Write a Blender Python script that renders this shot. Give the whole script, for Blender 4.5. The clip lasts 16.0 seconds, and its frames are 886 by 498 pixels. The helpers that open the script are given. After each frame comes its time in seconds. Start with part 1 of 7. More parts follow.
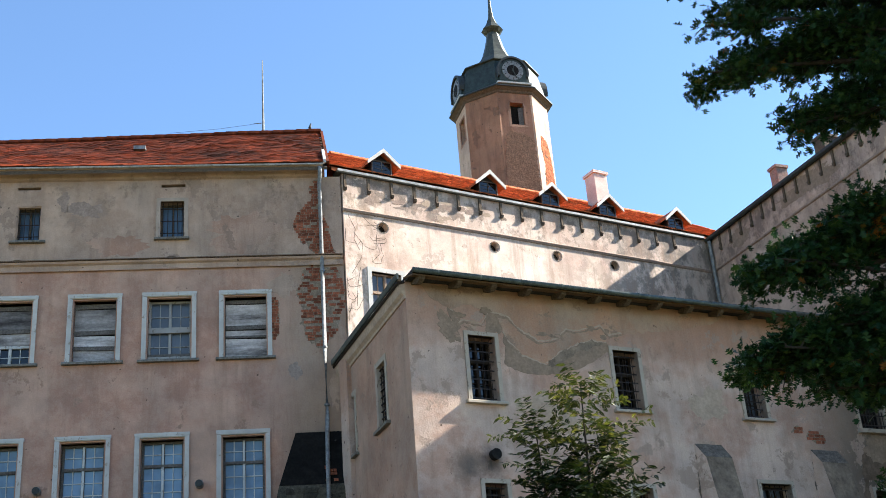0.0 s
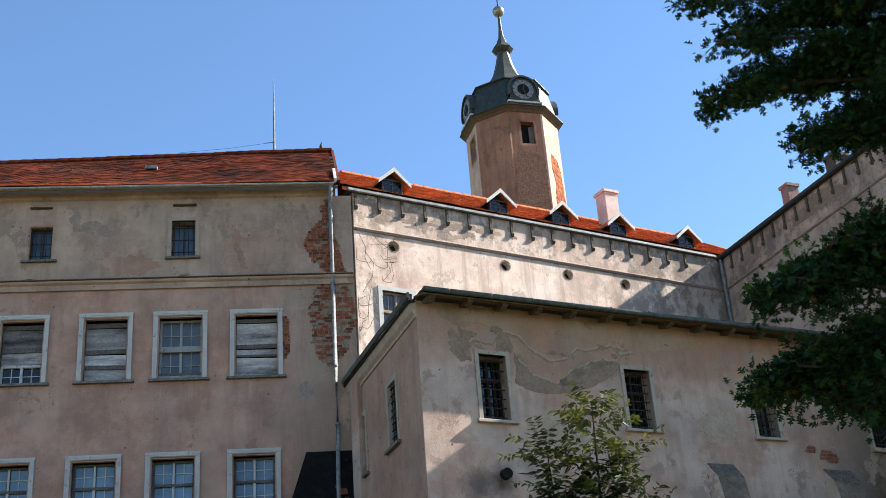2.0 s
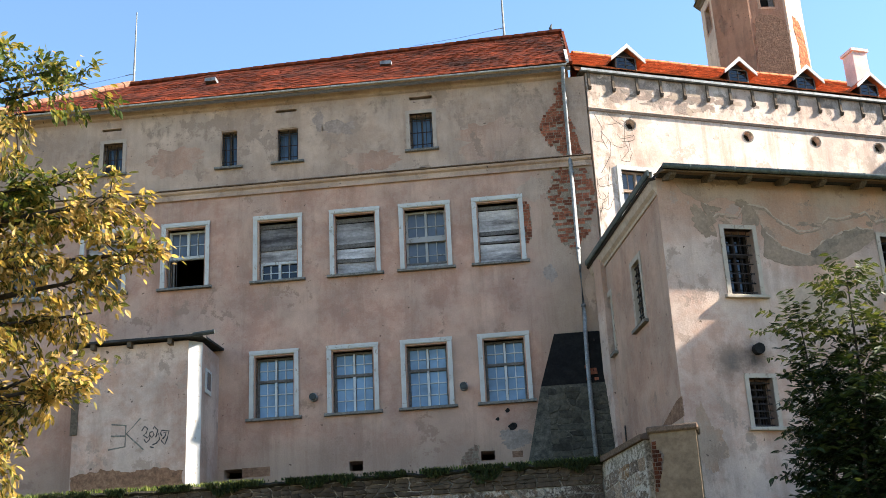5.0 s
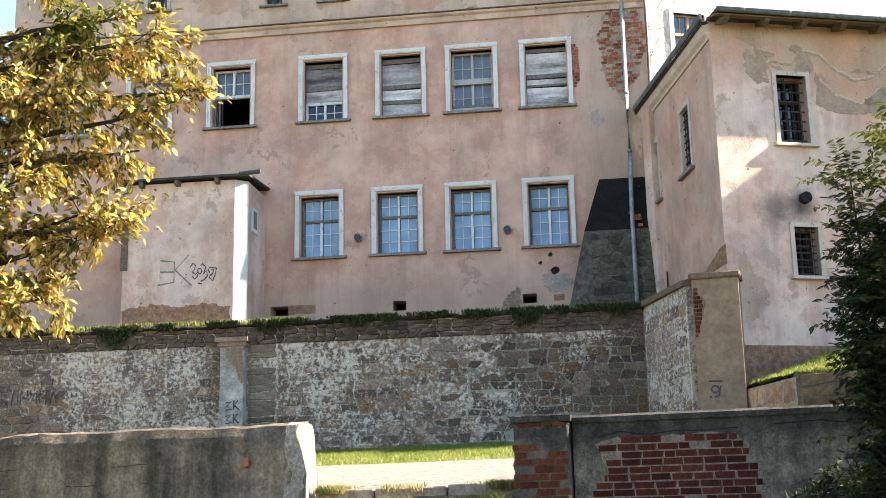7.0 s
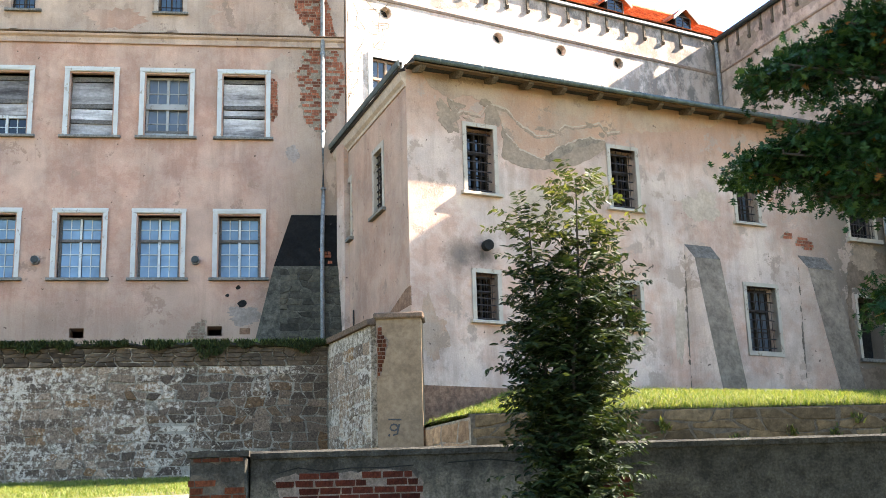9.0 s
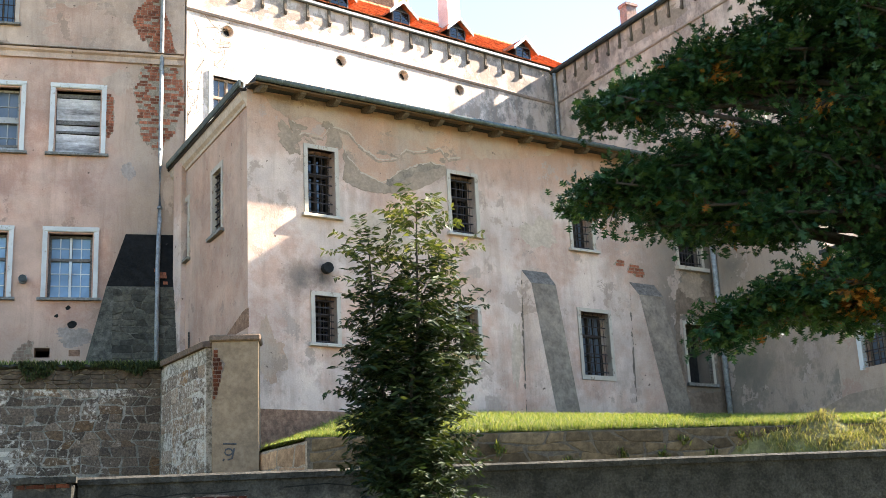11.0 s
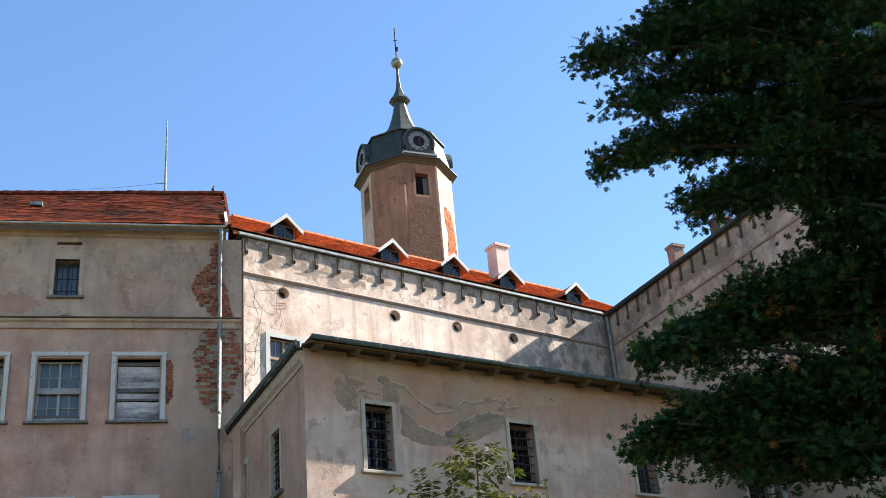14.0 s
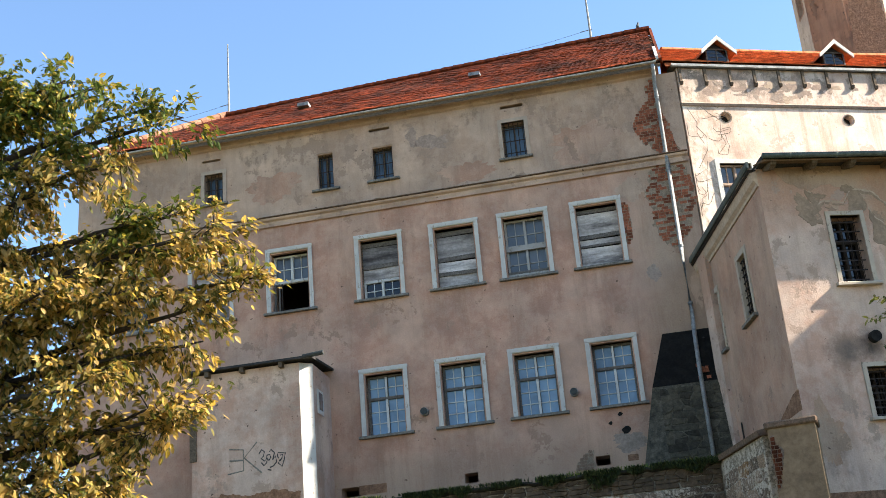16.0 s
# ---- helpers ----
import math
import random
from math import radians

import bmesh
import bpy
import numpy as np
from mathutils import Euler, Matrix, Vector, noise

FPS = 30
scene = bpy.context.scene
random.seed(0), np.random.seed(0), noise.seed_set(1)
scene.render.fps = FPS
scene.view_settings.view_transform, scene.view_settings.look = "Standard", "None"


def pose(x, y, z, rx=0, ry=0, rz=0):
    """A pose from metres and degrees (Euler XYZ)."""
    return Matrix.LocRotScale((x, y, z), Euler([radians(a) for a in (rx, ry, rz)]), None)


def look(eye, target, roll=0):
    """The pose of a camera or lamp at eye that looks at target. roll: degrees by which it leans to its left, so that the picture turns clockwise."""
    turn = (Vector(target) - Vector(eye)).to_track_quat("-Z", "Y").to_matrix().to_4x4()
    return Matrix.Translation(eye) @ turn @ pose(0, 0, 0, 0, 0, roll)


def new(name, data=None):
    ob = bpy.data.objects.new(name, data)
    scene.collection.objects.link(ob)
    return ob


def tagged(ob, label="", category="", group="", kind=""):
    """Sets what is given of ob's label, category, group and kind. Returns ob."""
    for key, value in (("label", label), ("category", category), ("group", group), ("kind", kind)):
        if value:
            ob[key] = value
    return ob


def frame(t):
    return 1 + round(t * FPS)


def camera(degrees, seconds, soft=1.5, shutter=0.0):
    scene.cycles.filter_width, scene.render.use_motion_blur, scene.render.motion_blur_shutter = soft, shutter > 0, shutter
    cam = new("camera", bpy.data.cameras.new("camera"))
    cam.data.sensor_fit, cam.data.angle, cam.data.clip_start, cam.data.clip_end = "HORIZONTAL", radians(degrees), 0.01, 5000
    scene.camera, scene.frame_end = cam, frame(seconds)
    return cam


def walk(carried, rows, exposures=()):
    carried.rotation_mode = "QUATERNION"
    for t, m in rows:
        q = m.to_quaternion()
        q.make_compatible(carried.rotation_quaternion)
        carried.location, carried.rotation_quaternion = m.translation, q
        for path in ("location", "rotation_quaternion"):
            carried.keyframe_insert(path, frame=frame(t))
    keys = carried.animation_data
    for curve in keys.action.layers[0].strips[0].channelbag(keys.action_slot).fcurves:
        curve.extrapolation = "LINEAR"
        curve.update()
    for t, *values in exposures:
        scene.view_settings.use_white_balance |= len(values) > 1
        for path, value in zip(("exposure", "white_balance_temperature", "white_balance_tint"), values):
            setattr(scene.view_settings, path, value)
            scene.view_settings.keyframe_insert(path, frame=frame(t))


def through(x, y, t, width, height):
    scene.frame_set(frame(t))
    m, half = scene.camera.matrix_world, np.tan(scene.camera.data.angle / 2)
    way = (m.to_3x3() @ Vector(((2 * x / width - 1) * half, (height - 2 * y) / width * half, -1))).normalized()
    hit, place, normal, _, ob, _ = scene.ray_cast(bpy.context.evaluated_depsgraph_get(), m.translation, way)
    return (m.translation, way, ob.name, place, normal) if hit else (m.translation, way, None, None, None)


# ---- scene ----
# ---- camera: it turns on the spot ----
cam = camera(40.0, 16.0, 0.5)
EYE = (0.0, 0.0, 1.6)
PATH = [
    (0.0, 114.34, 4.17, 2.87),
    (0.5, 115.01, 4.17, 2.74),
    (1.0, 115.96, 4.04, 3.14),
    (1.5, 115.69, 4.28, 2.81),
    (2.0, 115.26, 4.01, 3.35),
    (2.5, 115.30, 4.01, 4.03),
    (3.0, 115.08, 3.96, 4.31),
    (3.5, 114.59, 4.38, 5.13),
    (4.0, 113.75, 3.79, 9.26),
    (4.2, 113.06, 3.84, 11.52),
    (6.3, 105.97, 2.09, 16.58),
    (6.5, 104.95, 1.87, 16.61),
    (7.0, 103.13, 1.18, 16.72),
    (7.5, 102.59, 0.91, 15.10),
    (8.0, 102.81, 0.88, 12.13),
    (8.5, 104.53, 1.33, 7.42),
    (9.0, 104.43, 1.63, 1.86),
    (9.2, 104.23, 1.72, -0.11),
    (11.3, 105.91, 2.74, -5.65),
    (11.5, 107.16, 2.70, -5.51),
    (12.0, 110.72, 2.82, -5.92),
    (12.5, 112.50, 3.82, -4.81),
    (13.0, 115.13, 4.04, -3.03),
    (13.5, 116.79, 4.56, -2.30),
    (14.0, 117.20, 4.48, -2.14),
    (14.5, 117.38, 4.57, -0.74),
    (15.0, 117.65, 5.29, 5.63),
    (15.5, 115.43, 5.36, 13.83),
    (16.0, 111.29, 4.61, 20.78),
]
EXPOSURES = [(0.0, 1.91, 6450, 7.5), (1.5, 1.67, 6320, 7.5), (3.5, 1.55, 6330, 7.5), (4.2, 1.76, 6450, 7.5), (6.3, 2.80, 7050, 11), (7.0, 2.98, 7100, 11.5), (9.2, 3.19, 7000, 10), (11.3, 3.03, 6950, 9.5), (12.0, 2.99, 6900, 9),
             (12.5, 2.82, 6850, 8.5), (13.0, 2.46, 6650, 8), (13.5, 2.11, 6500, 7.5), (14.0, 1.79, 6400, 7.5), (15.0, 1.50, 6200, 7), (15.5, 1.54, 6350, 7), (16.0, 2.13, 6950, 8)]
walk(cam, [(t, pose(*EYE, a, b, c)) for t, a, b, c in PATH], EXPOSURES)

# ---- daylight ----
SUN_ANGLE, SUN_HEIGHT = 17.0, 35.3     # degrees from +x towards +y, degrees above the horizon
world = bpy.data.worlds.new("sky")
scene.world = world
world.use_nodes = True
wn = world.node_tree.nodes
sky = wn.new("ShaderNodeTexSky")
sky.sky_type, sky.sun_disc = "NISHITA", False
sky.sun_elevation, sky.sun_rotation = radians(SUN_HEIGHT), radians(90 - SUN_ANGLE)
sky.air_density, sky.dust_density, sky.ozone_density, sky.altitude = 1.0, 0.0, 4.0, 200.0
tint = wn.new("ShaderNodeMix")
tint.data_type, tint.blend_type = "RGBA", "MULTIPLY"
tint.inputs[0].default_value, tint.inputs[7].default_value = 1.0, (0.965, 0.985, 1.0, 1)
world.node_tree.links.new(sky.outputs[0], tint.inputs[6])
world.node_tree.links.new(tint.outputs[2], wn["Background"].inputs[0])
wn["Background"].inputs[1].default_value = 0.0864
sun = new("sun", bpy.data.lights.new("sun", "SUN"))
sun.data.energy, sun.data.angle, sun.data.color = 5.0, radians(0.53), (1.0, 0.94, 0.86)
ca, sa, ce, se = math.cos(radians(SUN_ANGLE)), math.sin(radians(SUN_ANGLE)), math.cos(radians(SUN_HEIGHT)), math.sin(radians(SUN_HEIGHT))
sun.matrix_world = look((40 * ca * ce, 40 * sa * ce, 40 * se), (0, 0, 0))


# ---- materials ----
def shader(name):
    m = bpy.data.materials.new(name)
    m.use_nodes = True
    t = m.node_tree
    return m, t.nodes, t.links, t.nodes["Principled BSDF"]


def noise_at(n, l, scale, detail=4, stretch=(1, 1, 1), rough=0.6, coord="Object", move=(0, 0, 0)):
    tc = n.new("ShaderNodeTexCoord")
    mp = n.new("ShaderNodeMapping")
    mp.inputs["Scale"].default_value = stretch
    mp.inputs["Location"].default_value = move
    tx = n.new("ShaderNodeTexNoise")
    tx.inputs["Scale"].default_value, tx.inputs["Detail"].default_value, tx.inputs["Roughness"].default_value = scale, detail, rough
    l.new(tc.outputs[coord], mp.inputs[0])
    l.new(mp.outputs[0], tx.inputs["Vector"])
    return tx.outputs["Fac"]


def ramp(n, l, fac, stops):
    r = n.new("ShaderNodeValToRGB")
    e = r.color_ramp.elements
    while len(e) < len(stops):
        e.new(0.5)
    for q, (p, c) in zip(e, stops):
        q.position, q.color = p, (*c, 1) if len(c) == 3 else c
    l.new(fac, r.inputs[0])
    return r.outputs[0]


def blend(n, l, fac, a, b, kind="MIX"):
    m = n.new("ShaderNodeMix")
    m.data_type, m.blend_type = "RGBA", kind
    for sock, v in ((m.inputs[0], fac), (m.inputs[6], a), (m.inputs[7], b)):
        if isinstance(v, (int, float)):
            sock.default_value = v
        elif isinstance(v, tuple):
            sock.default_value = (*v, 1)
        else:
            l.new(v, sock)
    return m.outputs[2]


def bump(n, l, bs, height, strength, distance=0.02):
    b = n.new("ShaderNodeBump")
    b.inputs["Strength"].default_value, b.inputs["Distance"].default_value = strength, distance
    l.new(height, b.inputs["Height"])
    l.new(b.outputs[0], bs.inputs["Normal"])


def mask(n, l, fac, lo, hi):
    return ramp(n, l, fac, [(lo, (0, 0, 0)), (hi, (1, 1, 1))])


def zone(n, l, axis, a, b, waver, strength, seed=0.0, scale=1.4):
    """A mask that grows from a to b along an axis of the object, its edge broken up by noise: a later coat, an old
    stain or shade put into the colour.
    """
    tc, sp = n.new("ShaderNodeTexCoord"), n.new("ShaderNodeSeparateXYZ")
    l.new(tc.outputs["Object"], sp.inputs[0])
    wob = noise_at(n, l, scale, 9, (1, 1, 0.8), 0.66, move=(seed, 4, seed))
    ma = n.new("ShaderNodeMath")
    ma.operation = "MULTIPLY_ADD"
    l.new(wob, ma.inputs[0])
    ma.inputs[1].default_value = 2 * waver
    l.new(sp.outputs[axis], ma.inputs[2])
    mr = n.new("ShaderNodeMapRange")
    mr.interpolation_type = "SMOOTHSTEP"
    for k, v in zip(("From Min", "From Max", "To Min", "To Max"), (a + waver, b + waver, 0.0, strength) if a < b else (b + waver, a + waver, strength, 0.0)):
        mr.inputs[k].default_value = v
    l.new(ma.outputs[0], mr.inputs["Value"])
    return mr.outputs["Result"]


def plaster(name, main, pale, dark, patch=0.25, seed=0.0, relief=0.4, under=None, runs=0.3, zones=(), mottle=(), spots=()):
    """Old lime render: faded areas, flaked patches with crisp edges, run-down streaks, pits and grain; zones: later
    coats, stains and painted shade.
    """
    m, n, l, bs = shader(name)
    under = under or tuple(0.5 * a + 0.5 * b for a, b in zip(pale, dark))
    big = noise_at(n, l, 0.45, 7, (1, 1, 1), 0.68, move=(seed, 0, seed))
    mid = noise_at(n, l, 1.1, 12, (1, 1, 1), 0.72, move=(seed * 2, 3, 1))
    mid2 = noise_at(n, l, 2.7, 12, (1, 1, 1), 0.75, move=(seed * 3, 7, 2))
    cloud = noise_at(n, l, 0.9, 5, (1, 1, 1), 0.55, move=(seed, 11, seed * 2))
    streak = noise_at(n, l, 2.6, 8, (1, 1, 0.10), 0.72, move=(seed, 1, 0))
    fine = noise_at(n, l, 30, 6, (1, 1, 1), 0.7)
    col = blend(n, l, mask(n, l, big, 0.45, 0.55), main, pale)
    soft = n.new("ShaderNodeMath")
    soft.operation = "MULTIPLY"
    l.new(mask(n, l, mid2, 0.47, 0.60), soft.inputs[0])
    soft.inputs[1].default_value = 0.45
    col = blend(n, l, soft.outputs[0], col, tuple(min(1, 1.18 * c) for c in pale))
    col = blend(n, l, 0.55, col, ramp(n, l, cloud, [(0.36, (0.36, 0.37, 0.38)), (0.64, (0.62, 0.60, 0.58))]), "OVERLAY")
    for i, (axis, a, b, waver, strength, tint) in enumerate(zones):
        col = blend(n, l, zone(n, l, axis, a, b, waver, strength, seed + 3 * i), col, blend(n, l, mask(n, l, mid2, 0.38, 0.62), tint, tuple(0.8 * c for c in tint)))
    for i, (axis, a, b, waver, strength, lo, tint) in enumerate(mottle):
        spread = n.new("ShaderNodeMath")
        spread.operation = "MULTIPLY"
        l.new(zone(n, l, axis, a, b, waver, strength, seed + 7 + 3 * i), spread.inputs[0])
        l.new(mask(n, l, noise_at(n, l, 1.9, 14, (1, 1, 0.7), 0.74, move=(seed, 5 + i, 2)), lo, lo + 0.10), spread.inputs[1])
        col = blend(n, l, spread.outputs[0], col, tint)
    for x, y, z, r, tint in spots:
        tc, far, fade = n.new("ShaderNodeTexCoord"), n.new("ShaderNodeVectorMath"), n.new("ShaderNodeMath")
        far.operation, fade.operation, fade.inputs[1].default_value = "DISTANCE", "MULTIPLY_ADD", 1.3 * r
        l.new(tc.outputs["Object"], far.inputs[0])
        far.inputs[1].default_value = (x, y, z)
        l.new(mid2, fade.inputs[0])
        l.new(far.outputs["Value"], fade.inputs[2])
        reach = n.new("ShaderNodeMapRange")
        for k, v in zip(("From Min", "From Max", "To Min", "To Max"), (0.75 * r, 1.65 * r, 0.95, 0.0)):
            reach.inputs[k].default_value = v
        l.new(fade.outputs[0], reach.inputs["Value"])
        col = blend(n, l, reach.outputs["Result"], col, tint)
    edge = 0.61 - 0.13 * patch
    flake = mask(n, l, mid, edge, edge + 0.018)
    col = blend(n, l, flake, col, under)
    st = n.new("ShaderNodeMath")
    st.operation = "MULTIPLY"
    l.new(mask(n, l, streak, 0.49, 0.63), st.inputs[0])
    st.inputs[1].default_value = runs
    col = blend(n, l, st.outputs[0], col, dark)
    pit = noise_at(n, l, 7.5, 3, (1, 1, 1), 0.5, move=(seed, 2, 5))
    col = blend(n, l, mask(n, l, pit, 0.70, 0.73), col, tuple(0.6 * c for c in dark))
    col = blend(n, l, 0.22, col, ramp(n, l, fine, [(0.38, (0.33, 0.33, 0.33)), (0.62, (0.66, 0.66, 0.66))]), "OVERLAY")
    l.new(col, bs.inputs["Base Color"])
    bs.inputs["Roughness"].default_value = 0.92
    add = n.new("ShaderNodeMath")
    l.new(fine, add.inputs[0])
    l.new(mid2, add.inputs[1])
    sub = n.new("ShaderNodeMath")
    sub.operation = "SUBTRACT"
    l.new(add.outputs[0], sub.inputs[0])
    l.new(flake, sub.inputs[1])
    bump(n, l, bs, sub.outputs[0], relief, 0.035)
    return m


def rubble_mat(name, per, edge=1.0, dim=1.0, algae=None):
    """Grey field stone, each of its own tone, speckled and smeared with old white lime wash."""
    m, n, l, bs = shader(name)
    pos = n.new("ShaderNodeNewGeometry").outputs["Position"]
    if per:
        src = n.new("ShaderNodeObjectInfo").outputs["Random"] if per == "object" else n.new("ShaderNodeNewGeometry").outputs["Random Per Island"]
        tone = ramp(n, l, src, [(0.0, (0.075, 0.07, 0.063)), (0.35, (0.115, 0.107, 0.096)), (0.72, (0.165, 0.155, 0.14)), (0.85, (0.15, 0.11, 0.066)), (0.9, (0.17, 0.16, 0.145)), (1.0, (0.25, 0.232, 0.205))])
        tone = blend(n, l, 1.0, tone, (dim * 1.36, dim, dim * 0.76), "MULTIPLY")
    else:
        tone = (0.20 * dim, 0.160 * dim, 0.117 * dim)
    big, mid, fine = n.new("ShaderNodeTexNoise"), n.new("ShaderNodeTexNoise"), n.new("ShaderNodeTexNoise")
    for t, s, d in ((big, 0.55, 4), (mid, 12.0, 12), (fine, 26, 8)):
        t.inputs["Scale"].default_value, t.inputs["Detail"].default_value, t.inputs["Roughness"].default_value = s, d, 0.75
        l.new(pos, t.inputs["Vector"])
    add = n.new("ShaderNodeMath")
    add.operation = "MULTIPLY_ADD"
    l.new(big.outputs["Fac"], add.inputs[0])
    add.inputs[1].default_value = 0.6
    l.new(mid.outputs["Fac"], add.inputs[2])
    col = blend(n, l, 0.95, tone, ramp(n, l, fine.outputs["Fac"], [(0.38, (0.22, 0.22, 0.22)), (0.62, (0.78, 0.78, 0.78))]), "OVERLAY")
    col = blend(n, l, mask(n, l, add.outputs[0], edge, edge + 0.11), col, blend(n, l, fine.outputs["Fac"], (0.34, 0.272, 0.208), (0.66, 0.56, 0.452)))
    if algae:
        col = blend(n, l, zone(n, l, "X", *algae, 0.8, 0.6, 2.0, 2.5), col, (0.105, 0.10, 0.08))
    l.new(col, bs.inputs["Base Color"])
    bs.inputs["Roughness"].default_value, bs.inputs["Specular IOR Level"].default_value = 0.93, 0.25
    sm = n.new("ShaderNodeMath")
    l.new(fine.outputs["Fac"], sm.inputs[0])
    l.new(mid.outputs["Fac"], sm.inputs[1])
    bump(n, l, bs, sm.outputs[0], 0.9, 0.03)
    return m


def painted(name, paint, bare, seed=0.0, amount=0.5):
    """Old paint with soft dirt and small crisp flakes down to the bare ground."""
    m, n, l, bs = shader(name)
    soft = noise_at(n, l, 3.0, 6, (1, 1, 1), 0.6, move=(seed, 0, 2))
    flake = noise_at(n, l, 9.0, 9, (1, 1, 0.6), 0.72, move=(seed, 4, 1))
    col = blend(n, l, mask(n, l, soft, 0.35, 0.7), paint, tuple(0.78 * c for c in paint))
    lo = 0.66 - 0.14 * amount
    col = blend(n, l, mask(n, l, flake, lo, lo + 0.03), col, bare)
    l.new(col, bs.inputs["Base Color"])
    bs.inputs["Roughness"].default_value = 0.75
    bump(n, l, bs, flake, 0.3, 0.01)
    return m


def rough_mat(name, a, b, scale=6.0, rough=0.8, relief=0.3, metal=0.0, stretch=(1, 1, 1), spread=0.25, per="", grit=0.6, grain=0.0, zones=()):
    """Two tones mixed by noise, with blotches, grit and relief; per: 'object' or 'island' varies the tone from piece to piece."""
    m, n, l, bs = shader(name)
    f = noise_at(n, l, scale, 10, stretch, 0.7)
    f2 = noise_at(n, l, grain or scale * 9, 6)
    f3 = noise_at(n, l, scale * 2.6, 12, (1, 1, 1), 0.78, move=(3.1, 1.7, 5.3))
    col = blend(n, l, mask(n, l, f, 0.5 - spread, 0.5 + spread), a, b)
    for i, (axis, lo, hi, waver, strength, tone) in enumerate(zones):
        col = blend(n, l, zone(n, l, axis, lo, hi, waver, strength, 5.0 + 3 * i, 2.2), col, tone)
    col = blend(n, l, grit, col, ramp(n, l, f3, [(0.40, (0.22, 0.22, 0.22)), (0.5, (0.48, 0.48, 0.48)), (0.60, (0.76, 0.76, 0.76))]), "OVERLAY")
    col = blend(n, l, 0.7 if grain else 0.32, col, ramp(n, l, f2, [(0.38, (0.33, 0.33, 0.33)), (0.62, (0.66, 0.66, 0.66))]), "OVERLAY")
    if per:
        src = n.new("ShaderNodeObjectInfo").outputs["Random"] if per == "object" else n.new("ShaderNodeNewGeometry").outputs["Random Per Island"]
        col = blend(n, l, 0.75, col, ramp(n, l, src, [(0.0, (0.16, 0.15, 0.15)), (0.5, (0.47, 0.45, 0.43)), (0.92, (0.64, 0.60, 0.56)), (1.0, (0.72, 0.71, 0.70))]), "OVERLAY")
    l.new(col, bs.inputs["Base Color"])
    bs.inputs["Roughness"].default_value, bs.inputs["Metallic"].default_value = rough, metal
    bs.inputs["Specular IOR Level"].default_value = 0.1 if rough > 0.7 else 0.3
    if relief:
        add = n.new("ShaderNodeMath")
        l.new(f2, add.inputs[0])
        l.new(f3, add.inputs[1])
        bump(n, l, bs, add.outputs[0], relief, 0.025)
    return m


def leafy(name, stops, through=0.35, gloss=0.45):
    m, n, l, bs = shader(name)
    col = ramp(n, l, n.new("ShaderNodeNewGeometry").outputs["Random Per Island"], stops)
    l.new(col, bs.inputs["Base Color"])
    bs.inputs["Roughness"].default_value, bs.inputs["Specular IOR Level"].default_value = gloss, 0.12
    tr = n.new("ShaderNodeBsdfTranslucent")
    l.new(blend(n, l, 1.0, col, (1.0, 0.95, 0.55), "MULTIPLY"), tr.inputs["Color"])
    mx = n.new("ShaderNodeMixShader")
    mx.inputs[0].default_value = through
    l.new(bs.outputs[0], mx.inputs[1])
    l.new(tr.outputs[0], mx.inputs[2])
    l.new(mx.outputs[0], n["Material Output"].inputs[0])
    return m


def glassy(name, tint, rough=0.06):
    m, n, l, bs = shader(name)
    f = noise_at(n, l, 1.3, 3)
    l.new(blend(n, l, mask(n, l, f, 0.35, 0.65), tuple(c * 0.55 for c in tint), tint), bs.inputs["Base Color"])
    bs.inputs["Roughness"].default_value, bs.inputs["IOR"].default_value = rough, 1.5
    bump(n, l, bs, f, 0.05, 0.01)
    return m


PINK = plaster("pink_render", (0.385, 0.208, 0.144), (0.44, 0.275, 0.198), (0.198, 0.112, 0.0734), 0.1, 0.0,
               zones=[("X", -1.5, -0.4, 0.55, 0.85, (0.36, 0.25, 0.175)), ("Z", 8.2, 7.0, 0.6, 0.55, (0.36, 0.25, 0.175))])
GREY = plaster("grey_render", (0.36, 0.235, 0.164), (0.42, 0.29, 0.21), (0.205, 0.13, 0.09), 0.3, 5.0,
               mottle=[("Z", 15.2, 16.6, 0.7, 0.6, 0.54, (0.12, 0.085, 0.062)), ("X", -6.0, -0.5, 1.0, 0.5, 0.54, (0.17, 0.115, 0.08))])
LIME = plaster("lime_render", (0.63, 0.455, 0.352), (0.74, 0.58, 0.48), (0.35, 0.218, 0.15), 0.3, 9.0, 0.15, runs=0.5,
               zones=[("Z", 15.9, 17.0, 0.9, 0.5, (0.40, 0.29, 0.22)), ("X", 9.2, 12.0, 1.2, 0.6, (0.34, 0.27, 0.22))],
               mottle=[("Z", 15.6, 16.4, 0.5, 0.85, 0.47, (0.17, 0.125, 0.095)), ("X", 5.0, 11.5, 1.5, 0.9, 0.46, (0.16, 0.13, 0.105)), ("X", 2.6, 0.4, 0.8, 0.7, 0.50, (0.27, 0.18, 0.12))])
